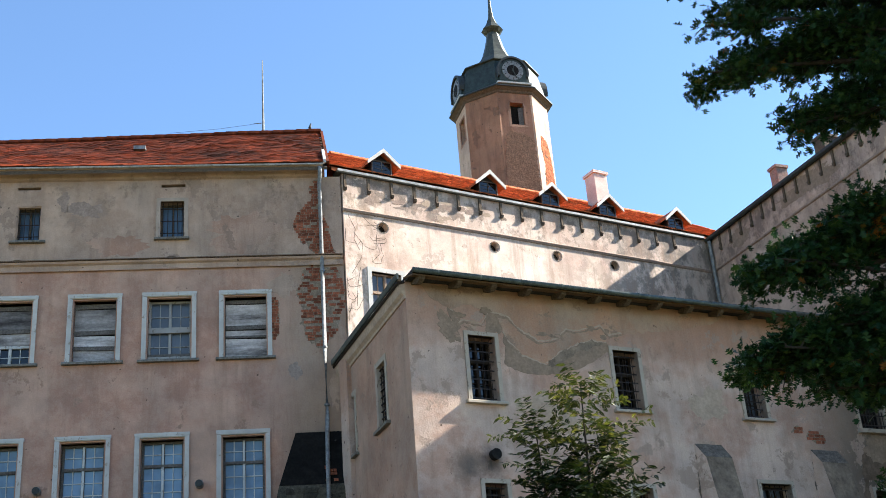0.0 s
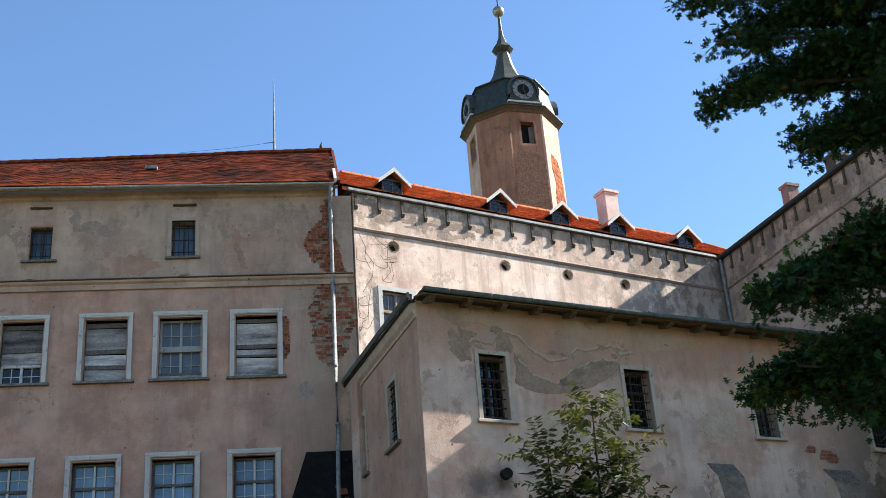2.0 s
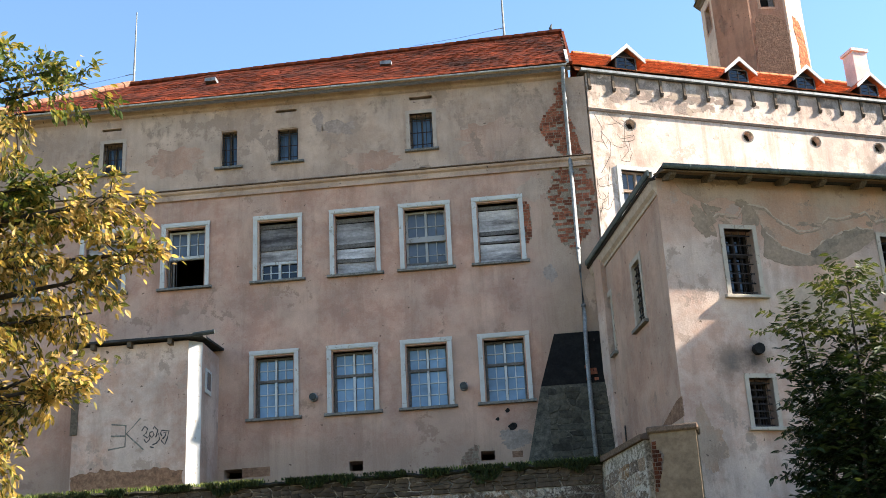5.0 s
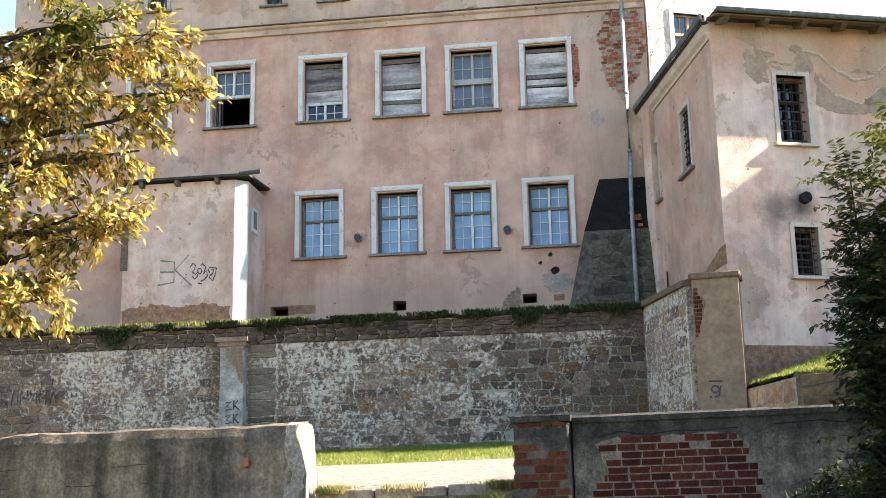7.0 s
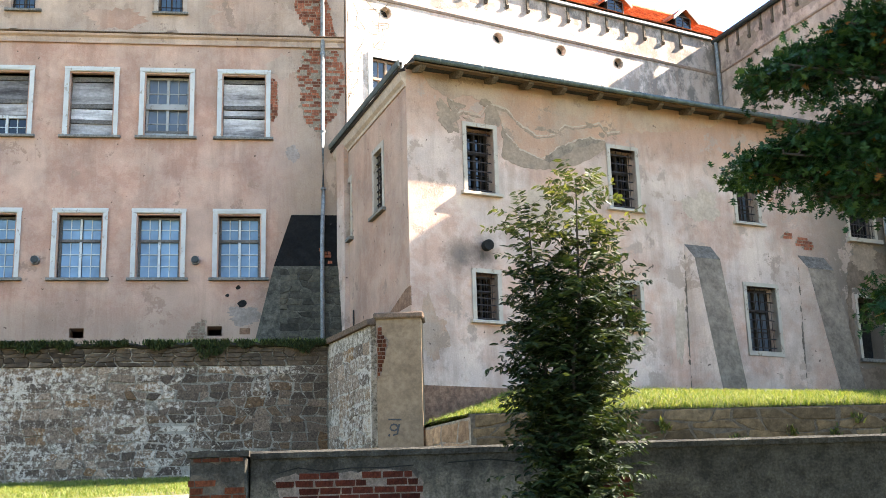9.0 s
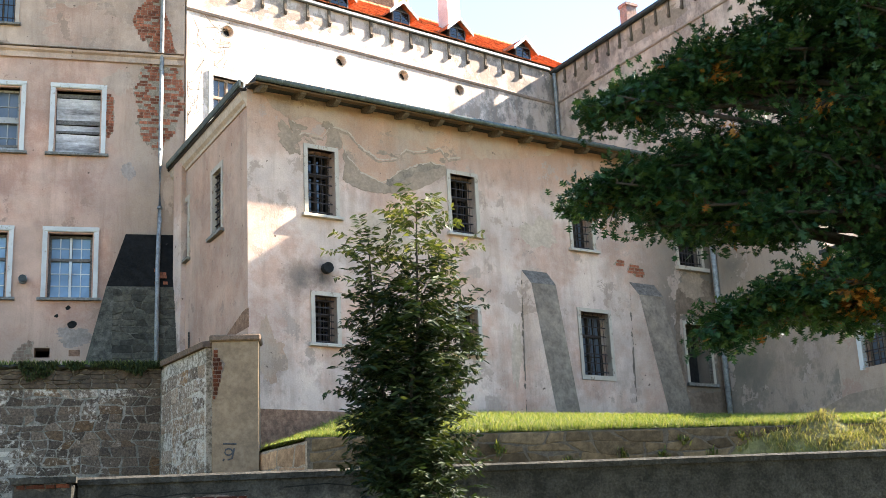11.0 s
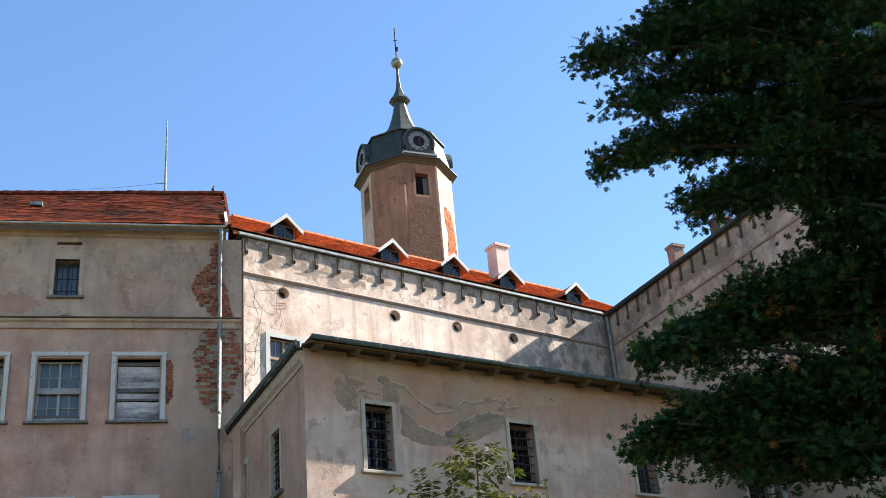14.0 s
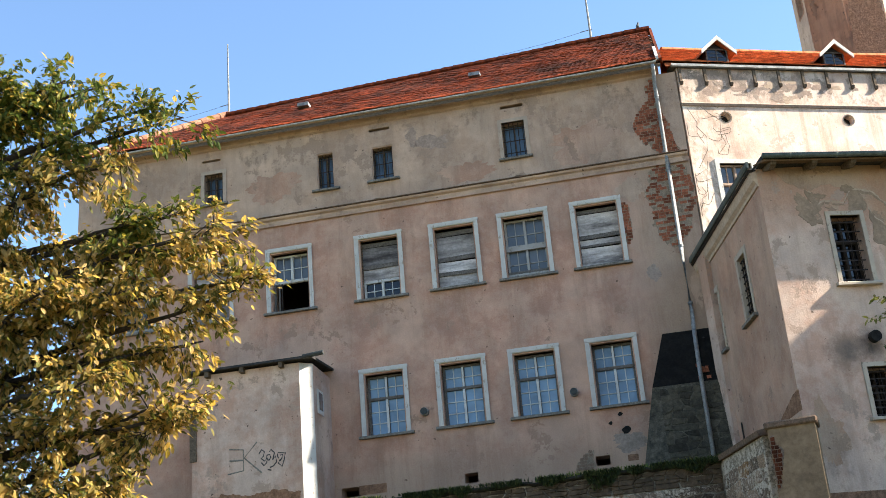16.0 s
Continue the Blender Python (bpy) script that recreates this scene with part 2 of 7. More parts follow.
# X zones: damp at the right end, with the shade there put in too.
ANNEX = plaster("annex_render", (0.425, 0.257, 0.186), (0.49, 0.355, 0.28), (0.208, 0.13, 0.0893), 0.25, 14.0, 0.3,
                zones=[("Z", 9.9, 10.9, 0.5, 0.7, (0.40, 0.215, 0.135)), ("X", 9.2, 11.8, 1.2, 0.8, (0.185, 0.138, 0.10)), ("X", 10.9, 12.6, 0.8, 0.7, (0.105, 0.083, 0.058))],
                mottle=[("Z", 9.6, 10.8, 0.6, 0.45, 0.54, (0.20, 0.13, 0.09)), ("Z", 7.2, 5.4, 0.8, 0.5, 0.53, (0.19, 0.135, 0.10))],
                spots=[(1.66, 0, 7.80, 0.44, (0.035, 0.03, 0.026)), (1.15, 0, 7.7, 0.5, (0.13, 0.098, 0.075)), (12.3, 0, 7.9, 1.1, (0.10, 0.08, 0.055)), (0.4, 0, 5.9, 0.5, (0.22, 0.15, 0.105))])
SIDE = plaster("annex_side_render", (0.358, 0.203, 0.137), (0.394, 0.252, 0.179), (0.197, 0.122, 0.0836), 0.15, 21.0)
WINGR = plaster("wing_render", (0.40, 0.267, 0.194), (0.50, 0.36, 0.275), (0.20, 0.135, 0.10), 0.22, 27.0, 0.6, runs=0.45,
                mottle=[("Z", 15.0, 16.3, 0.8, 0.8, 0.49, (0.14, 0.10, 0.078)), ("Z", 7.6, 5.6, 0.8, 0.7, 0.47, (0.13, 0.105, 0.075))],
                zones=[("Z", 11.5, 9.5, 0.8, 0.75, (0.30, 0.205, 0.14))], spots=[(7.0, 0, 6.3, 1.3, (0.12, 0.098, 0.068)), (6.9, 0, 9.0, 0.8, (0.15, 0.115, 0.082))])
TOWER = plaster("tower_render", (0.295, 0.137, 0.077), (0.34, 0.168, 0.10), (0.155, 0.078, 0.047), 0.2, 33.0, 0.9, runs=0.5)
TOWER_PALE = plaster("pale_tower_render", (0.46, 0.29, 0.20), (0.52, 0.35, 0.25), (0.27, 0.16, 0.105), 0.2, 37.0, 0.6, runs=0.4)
TOWER_ROUGH = rough_mat("tower_bare_aggregate", (0.29, 0.155, 0.095), (0.17, 0.092, 0.058), 5.0, 0.95, 1.0, spread=0.2, grit=0.55, grain=22)
REVEAL = rough_mat("dark_brown_reveal", (0.20, 0.15, 0.11), (0.095, 0.072, 0.055), 4.0, 0.9, 0.3, grit=0.4)
GREYWOOD = painted("greyed_old_paint", (0.33, 0.31, 0.285), (0.15, 0.125, 0.10), 2.0, 0.7)
CEMENT = rough_mat("cement_patch", (0.30, 0.21, 0.148), (0.225, 0.16, 0.113), 1.5, 0.95, 0.4, grit=0.25)
OCHRE = plaster("old_ochre_render", (0.381, 0.215, 0.135), (0.345, 0.237, 0.165), (0.219, 0.137, 0.0926), 0.5, 51.0, 0.4)
PALE = rough_mat("pale_skim", (0.317, 0.244, 0.199), (0.237, 0.179, 0.141), 2.0, 0.95, 0.3, grit=0.3)
PLUM = rough_mat("plum_base_paint", (0.176, 0.0895, 0.054), (0.249, 0.141, 0.0858), 3.0, 0.95, 0.3)
STONE_TRIM = painted("painted_stone_surround", (0.52, 0.49, 0.445), (0.32, 0.27, 0.22), 1.0, 0.45)
BUFF_TRIM = painted("buff_stone_surround", (0.40, 0.325, 0.25), (0.22, 0.16, 0.112), 8.0, 0.6)
ATTIC_TRIM = painted("attic_stone_surround", (0.40, 0.30, 0.225), (0.25, 0.18, 0.13), 3.0, 0.5)
SILL = rough_mat("weathered_sill_stone", (0.224, 0.199, 0.166), (0.124, 0.112, 0.0954), 5.0, 0.9, 0.5)
CORNICE = rough_mat("cornice_stone", (0.352, 0.252, 0.199), (0.264, 0.191, 0.149), 2.0, 0.92, 0.3, stretch=(0.424, 0.98, 1), grit=0.25)
OLDWOOD = rough_mat("grey_old_wood", (0.174, 0.154, 0.137), (0.083, 0.073, 0.0647), 8.0, 0.85, 0.4, stretch=(0.3, 1, 2))
BOARD = rough_mat("whitewashed_board", (0.52, 0.49, 0.48), (0.11, 0.10, 0.10), 1.5, 0.85, 0.3, stretch=(0.35, 1, 2.0), spread=0.13, grit=0.2, per="object")
WHITEWOOD = painted("flaked_white_paint", (0.531, 0.523, 0.498), (0.249, 0.216, 0.183), 5.0, 0.5)
BROWNWOOD = rough_mat("dark_brown_wood", (0.0747, 0.0539, 0.0373), (0.133, 0.0996, 0.0706), 8.0, 0.75, 0.3, stretch=(0.4, 1, 2))
IRON = rough_mat("rusty_iron", (0.0137, 0.0112, 0.0108), (0.0342, 0.0208, 0.0166), 10.0, 0.7, 0.2)
ZINC = rough_mat("zinc_sheet", (0.249, 0.249, 0.245), (0.158, 0.158, 0.154), 3.0, 0.6, 0.1, 0.2)
GUTTER = rough_mat("dull_green_gutter", (0.085, 0.10, 0.085), (0.05, 0.058, 0.05), 3.0, 0.5, 0.1, 0.2)
PALEZINC = rough_mat("pale_zinc_gutter", (0.50, 0.48, 0.45), (0.30, 0.28, 0.26), 3.0, 0.6, 0.1, 0.1)
LEAD = rough_mat("dark_sheet_metal", (0.0373, 0.0432, 0.0398), (0.0232, 0.0249, 0.0232), 3.0, 0.6, 0.1)
SPIRE = rough_mat("green_grey_spire_sheet", (0.085, 0.088, 0.068), (0.05, 0.054, 0.045), 2.2, 0.5, 0.15, 0.3)
COPPER = rough_mat("slate_green_copper", (0.042, 0.056, 0.048), (0.022, 0.029, 0.027), 1.6, 0.6, 0.15, 0.1)
EAVEWOOD = rough_mat("dark_eaves_wood", (0.0373, 0.0257, 0.0174), (0.0208, 0.0149, 0.0108), 8.0, 0.8, 0.3, stretch=(0.4, 1, 2))
# Buttress fronts are darker than their cheeks, darker still towards the foot.
BUTTRESS = rough_mat("dark_buttress_cement", (0.24, 0.178, 0.129), (0.165, 0.123, 0.09), 1.4, 0.95, 0.5, stretch=(1, 1, 0.5), spread=0.13, grit=0.45,
                     zones=[("Z", 7.2, 6.0, 0.8, 0.5, (0.13, 0.102, 0.074))])
WEATHERING = rough_mat("grey_weathering_cement", (0.17, 0.137, 0.11), (0.11, 0.09, 0.073), 3.0, 0.95, 0.5)
SOFFITWOOD = rough_mat("brown_soffit_board", (0.155, 0.0961, 0.057), (0.105, 0.067, 0.0409), 4.0, 0.9, 0.3, stretch=(0.3, 1, 2), grit=0.3)
CORBEL = rough_mat("brown_corbel_stone", (0.141, 0.104, 0.0747), (0.083, 0.0622, 0.0456), 6.0, 0.9, 0.4)
LIGHTSKIM = rough_mat("light_lime_skim", (0.415, 0.311, 0.232), (0.382, 0.278, 0.203), 1.5, 0.95, 0.3, grit=0.2)
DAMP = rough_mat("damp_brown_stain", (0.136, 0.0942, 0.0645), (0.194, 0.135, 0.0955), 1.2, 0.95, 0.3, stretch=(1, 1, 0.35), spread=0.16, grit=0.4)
BRASSY = rough_mat("weathered_gilt", (0.349, 0.315, 0.232), (0.232, 0.216, 0.174), 4.0, 0.4, 0.1, 0.6)
BRICK = rough_mat("red_brick", (0.0776, 0.0165, 0.00867), (0.0391, 0.0129, 0.00867), 5.0, 0.9, 0.6, per="object")
PILCOAT = rough_mat("flaking_white_coat", (0.36, 0.325, 0.27), (0.20, 0.175, 0.14), 3.0, 0.95, 0.5, spread=0.12, grit=0.5)
TILECAP = rough_mat("brown_tile_coping", (0.17, 0.105, 0.072), (0.10, 0.075, 0.055), 6.0, 0.92, 0.6, grit=0.5)
BOARDLINE = rough_mat("dark_board_joint", (0.028, 0.024, 0.018), (0.06, 0.052, 0.04), 5.0, 0.95, 0.2)
CAPBRICK = rough_mat("pale_weathered_brick", (0.27, 0.17, 0.115), (0.17, 0.115, 0.085), 7.0, 0.9, 0.6)
BRICK_PIER = rough_mat("sooty_orange_brick", (0.115, 0.032, 0.014), (0.06, 0.022, 0.012), 5.0, 0.9, 0.6, per="object")
BRICK_OLD = rough_mat("weathered_orange_brick", (0.34, 0.105, 0.053), (0.22, 0.092, 0.06), 7.0, 0.9, 0.6, per="object")
BRICK_ORANGE = rough_mat("bare_orange_brick", (0.42, 0.13, 0.05), (0.30, 0.10, 0.05), 6.0, 0.9, 0.5, per="object")
FOOTSTONE = rough_mat("mossy_foot_stone", (0.10, 0.09, 0.07), (0.045, 0.042, 0.03), 3.0, 0.95, 0.8, per="island", grit=0.6)
BRICKMORTAR = rough_mat("dirty_brick_mortar", (0.20, 0.15, 0.118), (0.105, 0.082, 0.066), 6.0, 0.95, 0.7, grit=0.6)
MORTAR = rough_mat("pale_mortar", (0.31, 0.235, 0.17), (0.185, 0.14, 0.10), 5.0, 0.95, 0.6)
LIMEMORTAR = rubble_mat("white_lime_mortar", "", 0.75, 0.9, (-4.8, -2.6))
RETURN_MORTAR = rubble_mat("return_wall_mortar", "", 0.74, 1.0)
STONE = rubble_mat("grey_rubble_stone", "object", 0.778, 0.88)
STONE_WHITE = rubble_mat("limewashed_rubble_stone", "object", 0.80, 1.1)
STONE_DARK = rubble_mat("algae_dark_rubble_stone", "object", 0.875, 0.54)
STONE_J = rubble_mat("grey_rubble_stone_far", "island", 0.80, 0.78)
# Terrace blocks twice: sun put into the first colour, shade into the second.
SANDSTONE = rough_mat("sunlit_tan_block_stone", (0.44, 0.26, 0.145), (0.30, 0.18, 0.105), 3.0, 0.93, 0.6, per="object", grit=0.5)
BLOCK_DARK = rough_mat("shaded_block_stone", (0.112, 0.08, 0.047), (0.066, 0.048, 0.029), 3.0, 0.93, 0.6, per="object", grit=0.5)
COURSE = rough_mat("weathered_top_course", (0.125, 0.088, 0.06), (0.034, 0.028, 0.021), 3.0, 0.93, 0.8, per="object", grit=0.7)
TANBLOCK = rough_mat("brownish_dressed_block", (0.199, 0.154, 0.104), (0.108, 0.0871, 0.0647), 4.0, 0.93, 0.7, per="object", grit=0.5)
PIERCOAT = rough_mat("grey_beige_pier_coat", (0.214, 0.148, 0.0936), (0.155, 0.105, 0.0666), 1.2, 0.95, 0.3, grit=0.3)
# X zones paint the oak's shade on the right end; Z is run-down dirt.
ROADCOAT = rough_mat("stained_and_shaded_cement_coat", (0.165, 0.138, 0.105), (0.06, 0.052, 0.041), 2.2, 0.92, 1.0, stretch=(1, 1, 0.35), spread=0.10, grit=0.75, grain=40,
                    zones=[("X", 0.6, 2.6, 0.8, 0.65, (0.062, 0.054, 0.042)), ("Z", 2.2, 2.5, 0.22, 0.85, (0.034, 0.031, 0.026)), ("X", 1.7, 2.8, 0.6, 0.75, (0.042, 0.038, 0.031))])
SUNLIT_CONCRETE = rough_mat("sunlit_pale_concrete", (0.33, 0.28, 0.23), (0.20, 0.165, 0.135), 9.0, 0.95, 1.0, grit=0.7)
STEPSTONE = rough_mat("worn_step_stone", (0.261, 0.197, 0.138), (0.166, 0.123, 0.0847), 4.0, 0.92, 0.6, grit=0.5)
FOOT = rough_mat("crumbling_mossy_render", (0.055, 0.05, 0.038), (0.115, 0.102, 0.078), 3.5, 0.95, 1.0, spread=0.12, grit=0.7)
CONCRETE = rough_mat("stained_concrete", (0.235, 0.178, 0.122), (0.05, 0.041, 0.03), 1.7, 0.92, 0.9, stretch=(1, 1, 0.13), spread=0.13, grit=0.55, grain=30,
                    zones=[("Z", 2.38, 2.6, 0.12, 0.5, (0.075, 0.064, 0.05))])
TARRED = rough_mat("black_tar_coat", (0.00664, 0.00664, 0.00664), (0.0166, 0.0149, 0.0133), 2.0, 0.95, 0.5)
COPING = rough_mat("black_mossy_coping", (0.018, 0.017, 0.012), (0.05, 0.042, 0.03), 5.0, 0.95, 1.0, spread=0.12, grit=0.6)
MOSSY = rough_mat("mossy_old_render", (0.0332, 0.0349, 0.0249), (0.0913, 0.0789, 0.0581), 4.0, 0.95, 1.0, spread=0.10, grit=0.5, grain=30)
TILE_OLD = rough_mat("mossy_dark_roof_tile", (0.16, 0.027, 0.007), (0.038, 0.010, 0.004), 1.0, 0.95, 0.5, stretch=(1, 0.5, 0.5), spread=0.13, per="island", grit=0.7)
HIPTILE = rough_mat("pale_mortared_hip_tile", (0.32, 0.17, 0.115), (0.20, 0.085, 0.05), 3.0, 0.95, 0.4)
TILE_OLD_P = rough_mat("mossy_dark_roof_tile_eave", (0.25, 0.045, 0.012), (0.07, 0.02, 0.009), 1.4, 0.95, 0.4, spread=0.12, per="object")
TILE_NEW = rough_mat("orange_roof_tile", (0.50, 0.155, 0.06), (0.42, 0.12, 0.05), 1.5, 0.8, 0.3, per="island")
TILE_NEW_P = rough_mat("orange_roof_tile_eave", (0.50, 0.155, 0.06), (0.42, 0.12, 0.05), 1.5, 0.8, 0.3, per="object")
FELT = rough_mat("black_roofing_felt", (0.0291, 0.0291, 0.0299), (0.0539, 0.0498, 0.0465), 2.0, 0.85, 0.3)
GRAVEL = rough_mat("pale_gravel", (0.245, 0.195, 0.159), (0.168, 0.133, 0.106), 4.0, 0.95, 1.0, grit=0.7, grain=40)
SOIL = rough_mat("grassy_soil", (0.0954, 0.104, 0.0332), (0.133, 0.104, 0.0581), 1.5, 0.95, 0.8)
BARK = rough_mat("dark_bark", (0.0622, 0.0481, 0.0357), (0.0291, 0.0232, 0.0183), 9.0, 0.9, 0.8, stretch=(1, 1, 0.3))
# Curtained panes; the sky they mirror is put into their blue.
GLASS_BLUE = glassy("sky_blue_window_glass", (0.18, 0.289, 0.407))
GLASS_ATTIC = glassy("sky_tinted_attic_glass", (0.085, 0.13, 0.18), 0.1)
GLASS_DARK = glassy("dark_window_glass", (0.009, 0.0096, 0.0105))
GLASS_GREY = glassy("grey_window_glass", (0.10, 0.115, 0.135), 0.15)
# Near-black for soot and dial, and for sheets standing in for dark interiors.
BLACK = rough_mat("near_black", (0.012, 0.011, 0.010), (0.022, 0.02, 0.018), 4.0, 0.9, 0.1)
DIAL = rough_mat("grey_clock_dial", (0.249, 0.249, 0.249), (0.149, 0.149, 0.149), 5.0, 0.6, 0.05)
PINKCHIM = plaster("pale_pink_render", (0.60, 0.46, 0.40), (0.64, 0.52, 0.46), (0.40, 0.32, 0.28), 0.3, 40.0)
CHIMBRICK = rough_mat("washed_out_brick", (0.36, 0.20, 0.15), (0.24, 0.18, 0.15), 6.0, 0.92, 0.6, spread=0.1, grit=0.6)
BEDMORTAR = rough_mat("dirty_bed_mortar", (0.105, 0.084, 0.063), (0.055, 0.045, 0.035), 5.0, 0.95, 0.7, grit=0.5)
GRASS = leafy("grass_blade", [(0.0, (0.068, 0.108, 0.02)), (0.5, (0.14, 0.175, 0.036)), (1.0, (0.255, 0.245, 0.08))], 0.4, 0.6)
DRYGRASS = leafy("dry_grass_blade", [(0.0, (0.09, 0.105, 0.025)), (0.5, (0.17, 0.16, 0.05)), (1.0, (0.26, 0.21, 0.095))], 0.4, 0.6)
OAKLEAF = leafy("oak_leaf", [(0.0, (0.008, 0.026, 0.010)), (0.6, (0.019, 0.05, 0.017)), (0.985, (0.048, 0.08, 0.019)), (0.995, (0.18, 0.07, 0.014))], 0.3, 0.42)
RUSTLEAF = leafy("rusty_oak_leaf", [(0.0, (0.10, 0.045, 0.012)), (0.6, (0.26, 0.10, 0.018)), (1.0, (0.38, 0.19, 0.04))], 0.4, 0.5)
ASHLEAF = leafy("yellowing_leaf", [(0.0, (0.055, 0.066, 0.017)), (0.35, (0.16, 0.14, 0.04)), (0.6, (0.42, 0.27, 0.075)), (1.0, (0.61, 0.42, 0.18))], 0.55, 0.6)
OLIVELEAF = leafy("still_green_leaf", [(0.0, (0.04, 0.062, 0.016)), (0.5, (0.10, 0.125, 0.028)), (0.78, (0.23, 0.199, 0.0433)), (1.0, (0.575, 0.38, 0.0972))], 0.42, 0.6)
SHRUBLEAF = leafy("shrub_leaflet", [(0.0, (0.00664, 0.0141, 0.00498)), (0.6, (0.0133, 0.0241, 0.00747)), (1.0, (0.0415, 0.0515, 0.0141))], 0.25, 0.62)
WEEDLEAF = leafy("wall_weed_leaf", [(0.0, (0.012, 0.02, 0.007)), (0.6, (0.03, 0.042, 0.013)), (1.0, (0.07, 0.075, 0.025))], 0.3, 0.6)
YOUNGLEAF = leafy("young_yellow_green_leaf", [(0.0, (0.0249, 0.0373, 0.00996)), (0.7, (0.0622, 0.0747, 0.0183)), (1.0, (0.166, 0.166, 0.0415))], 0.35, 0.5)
PAINT_K = rough_mat("black_spray_paint", (0.0249, 0.0249, 0.0266), (0.0498, 0.0481, 0.0465), 9.0, 0.7, 0.1)
PAINT_O = rough_mat("orange_paint", (0.30, 0.085, 0.028), (0.16, 0.06, 0.03), 22.0, 0.7, 0.1)


# ---- building blocks ----
def part(name, bm, material, parent=None, label="", smooth=False):
    me = bpy.data.meshes.new(name)
    bmesh.ops.recalc_face_normals(bm, faces=bm.faces)
    bm.to_mesh(me)
    bm.free()
    if smooth:
        for p in me.polygons:
            p.use_smooth = True
    me.materials.append(material)
    ob = new(name, me)
    ob.parent = parent
    return tagged(ob, label)


def raw(name, verts, faces, material, parent=None, label=""):
    me = bpy.data.meshes.new(name)
    me.from_pydata(verts, [], faces)
    me.materials.append(material)
    ob = new(name, me)
    ob.parent = parent
    return tagged(ob, label)


def thing(name, m, label, category, group="", kind=""):
    ob = new(name)
    ob.empty_display_size = 0.3
    ob.matrix_world = m
    return tagged(ob, label, category, group, kind)


def box(bm, x0, x1, y0, y1, z0, z1, m=None):
    v = [bm.verts.new(m @ Vector(c) if m else c) for c in
         ((x0, y0, z0), (x1, y0, z0), (x1, y1, z0), (x0, y1, z0), (x0, y0, z1), (x1, y0, z1), (x1, y1, z1), (x0, y1, z1))]
    for f in ((0, 3, 2, 1), (4, 5, 6, 7), (0, 1, 5, 4), (1, 2, 6, 5), (2, 3, 7, 6), (3, 0, 4, 7)):
        bm.faces.new([v[i] for i in f])
    return v


def boxes(*dims):
    bm = bmesh.new()
    for d in dims:
        box(bm, *d)
    return bm


def prism(outline, axis, a, b, bm=None):
    """A solid with the outline (pairs) swept along axis from a to b; pairs are the two other axes in order."""
    bm = bm or bmesh.new()
    put = {"x": lambda p, s: (s, p[0], p[1]), "y": lambda p, s: (p[0], s, p[1]), "z": lambda p, s: (p[0], p[1], s)}[axis]
    lo, hi = [bm.verts.new(put(p, a)) for p in outline], [bm.verts.new(put(p, b)) for p in outline]
    k = len(outline)
    for i in range(k):
        bm.faces.new((lo[i], lo[(i + 1) % k], hi[(i + 1) % k], hi[i]))
    bm.faces.new(lo[::-1])
    bm.faces.new(hi)
    return bm


def tube(points, r, sides=10, bm=None, taper=None):
    bm = bm or bmesh.new()
    rings = []
    for i, p in enumerate(points):
        p = Vector(p)
        d = (Vector(points[min(i + 1, len(points) - 1)]) - Vector(points[max(i - 1, 0)])).normalized()
        q = d.to_track_quat("Z", "Y")
        rad = taper[i] if taper else r
        rings.append([bm.verts.new(p + q @ Vector((rad * math.cos(2 * math.pi * k / sides), rad * math.sin(2 * math.pi * k / sides), 0))) for k in range(sides)])
    for a, b in zip(rings, rings[1:]):
        for k in range(sides):
            bm.faces.new((a[k], a[(k + 1) % sides], b[(k + 1) % sides], b[k]))
    bm.faces.new(rings[0][::-1])
    bm.faces.new(rings[-1])
    return bm


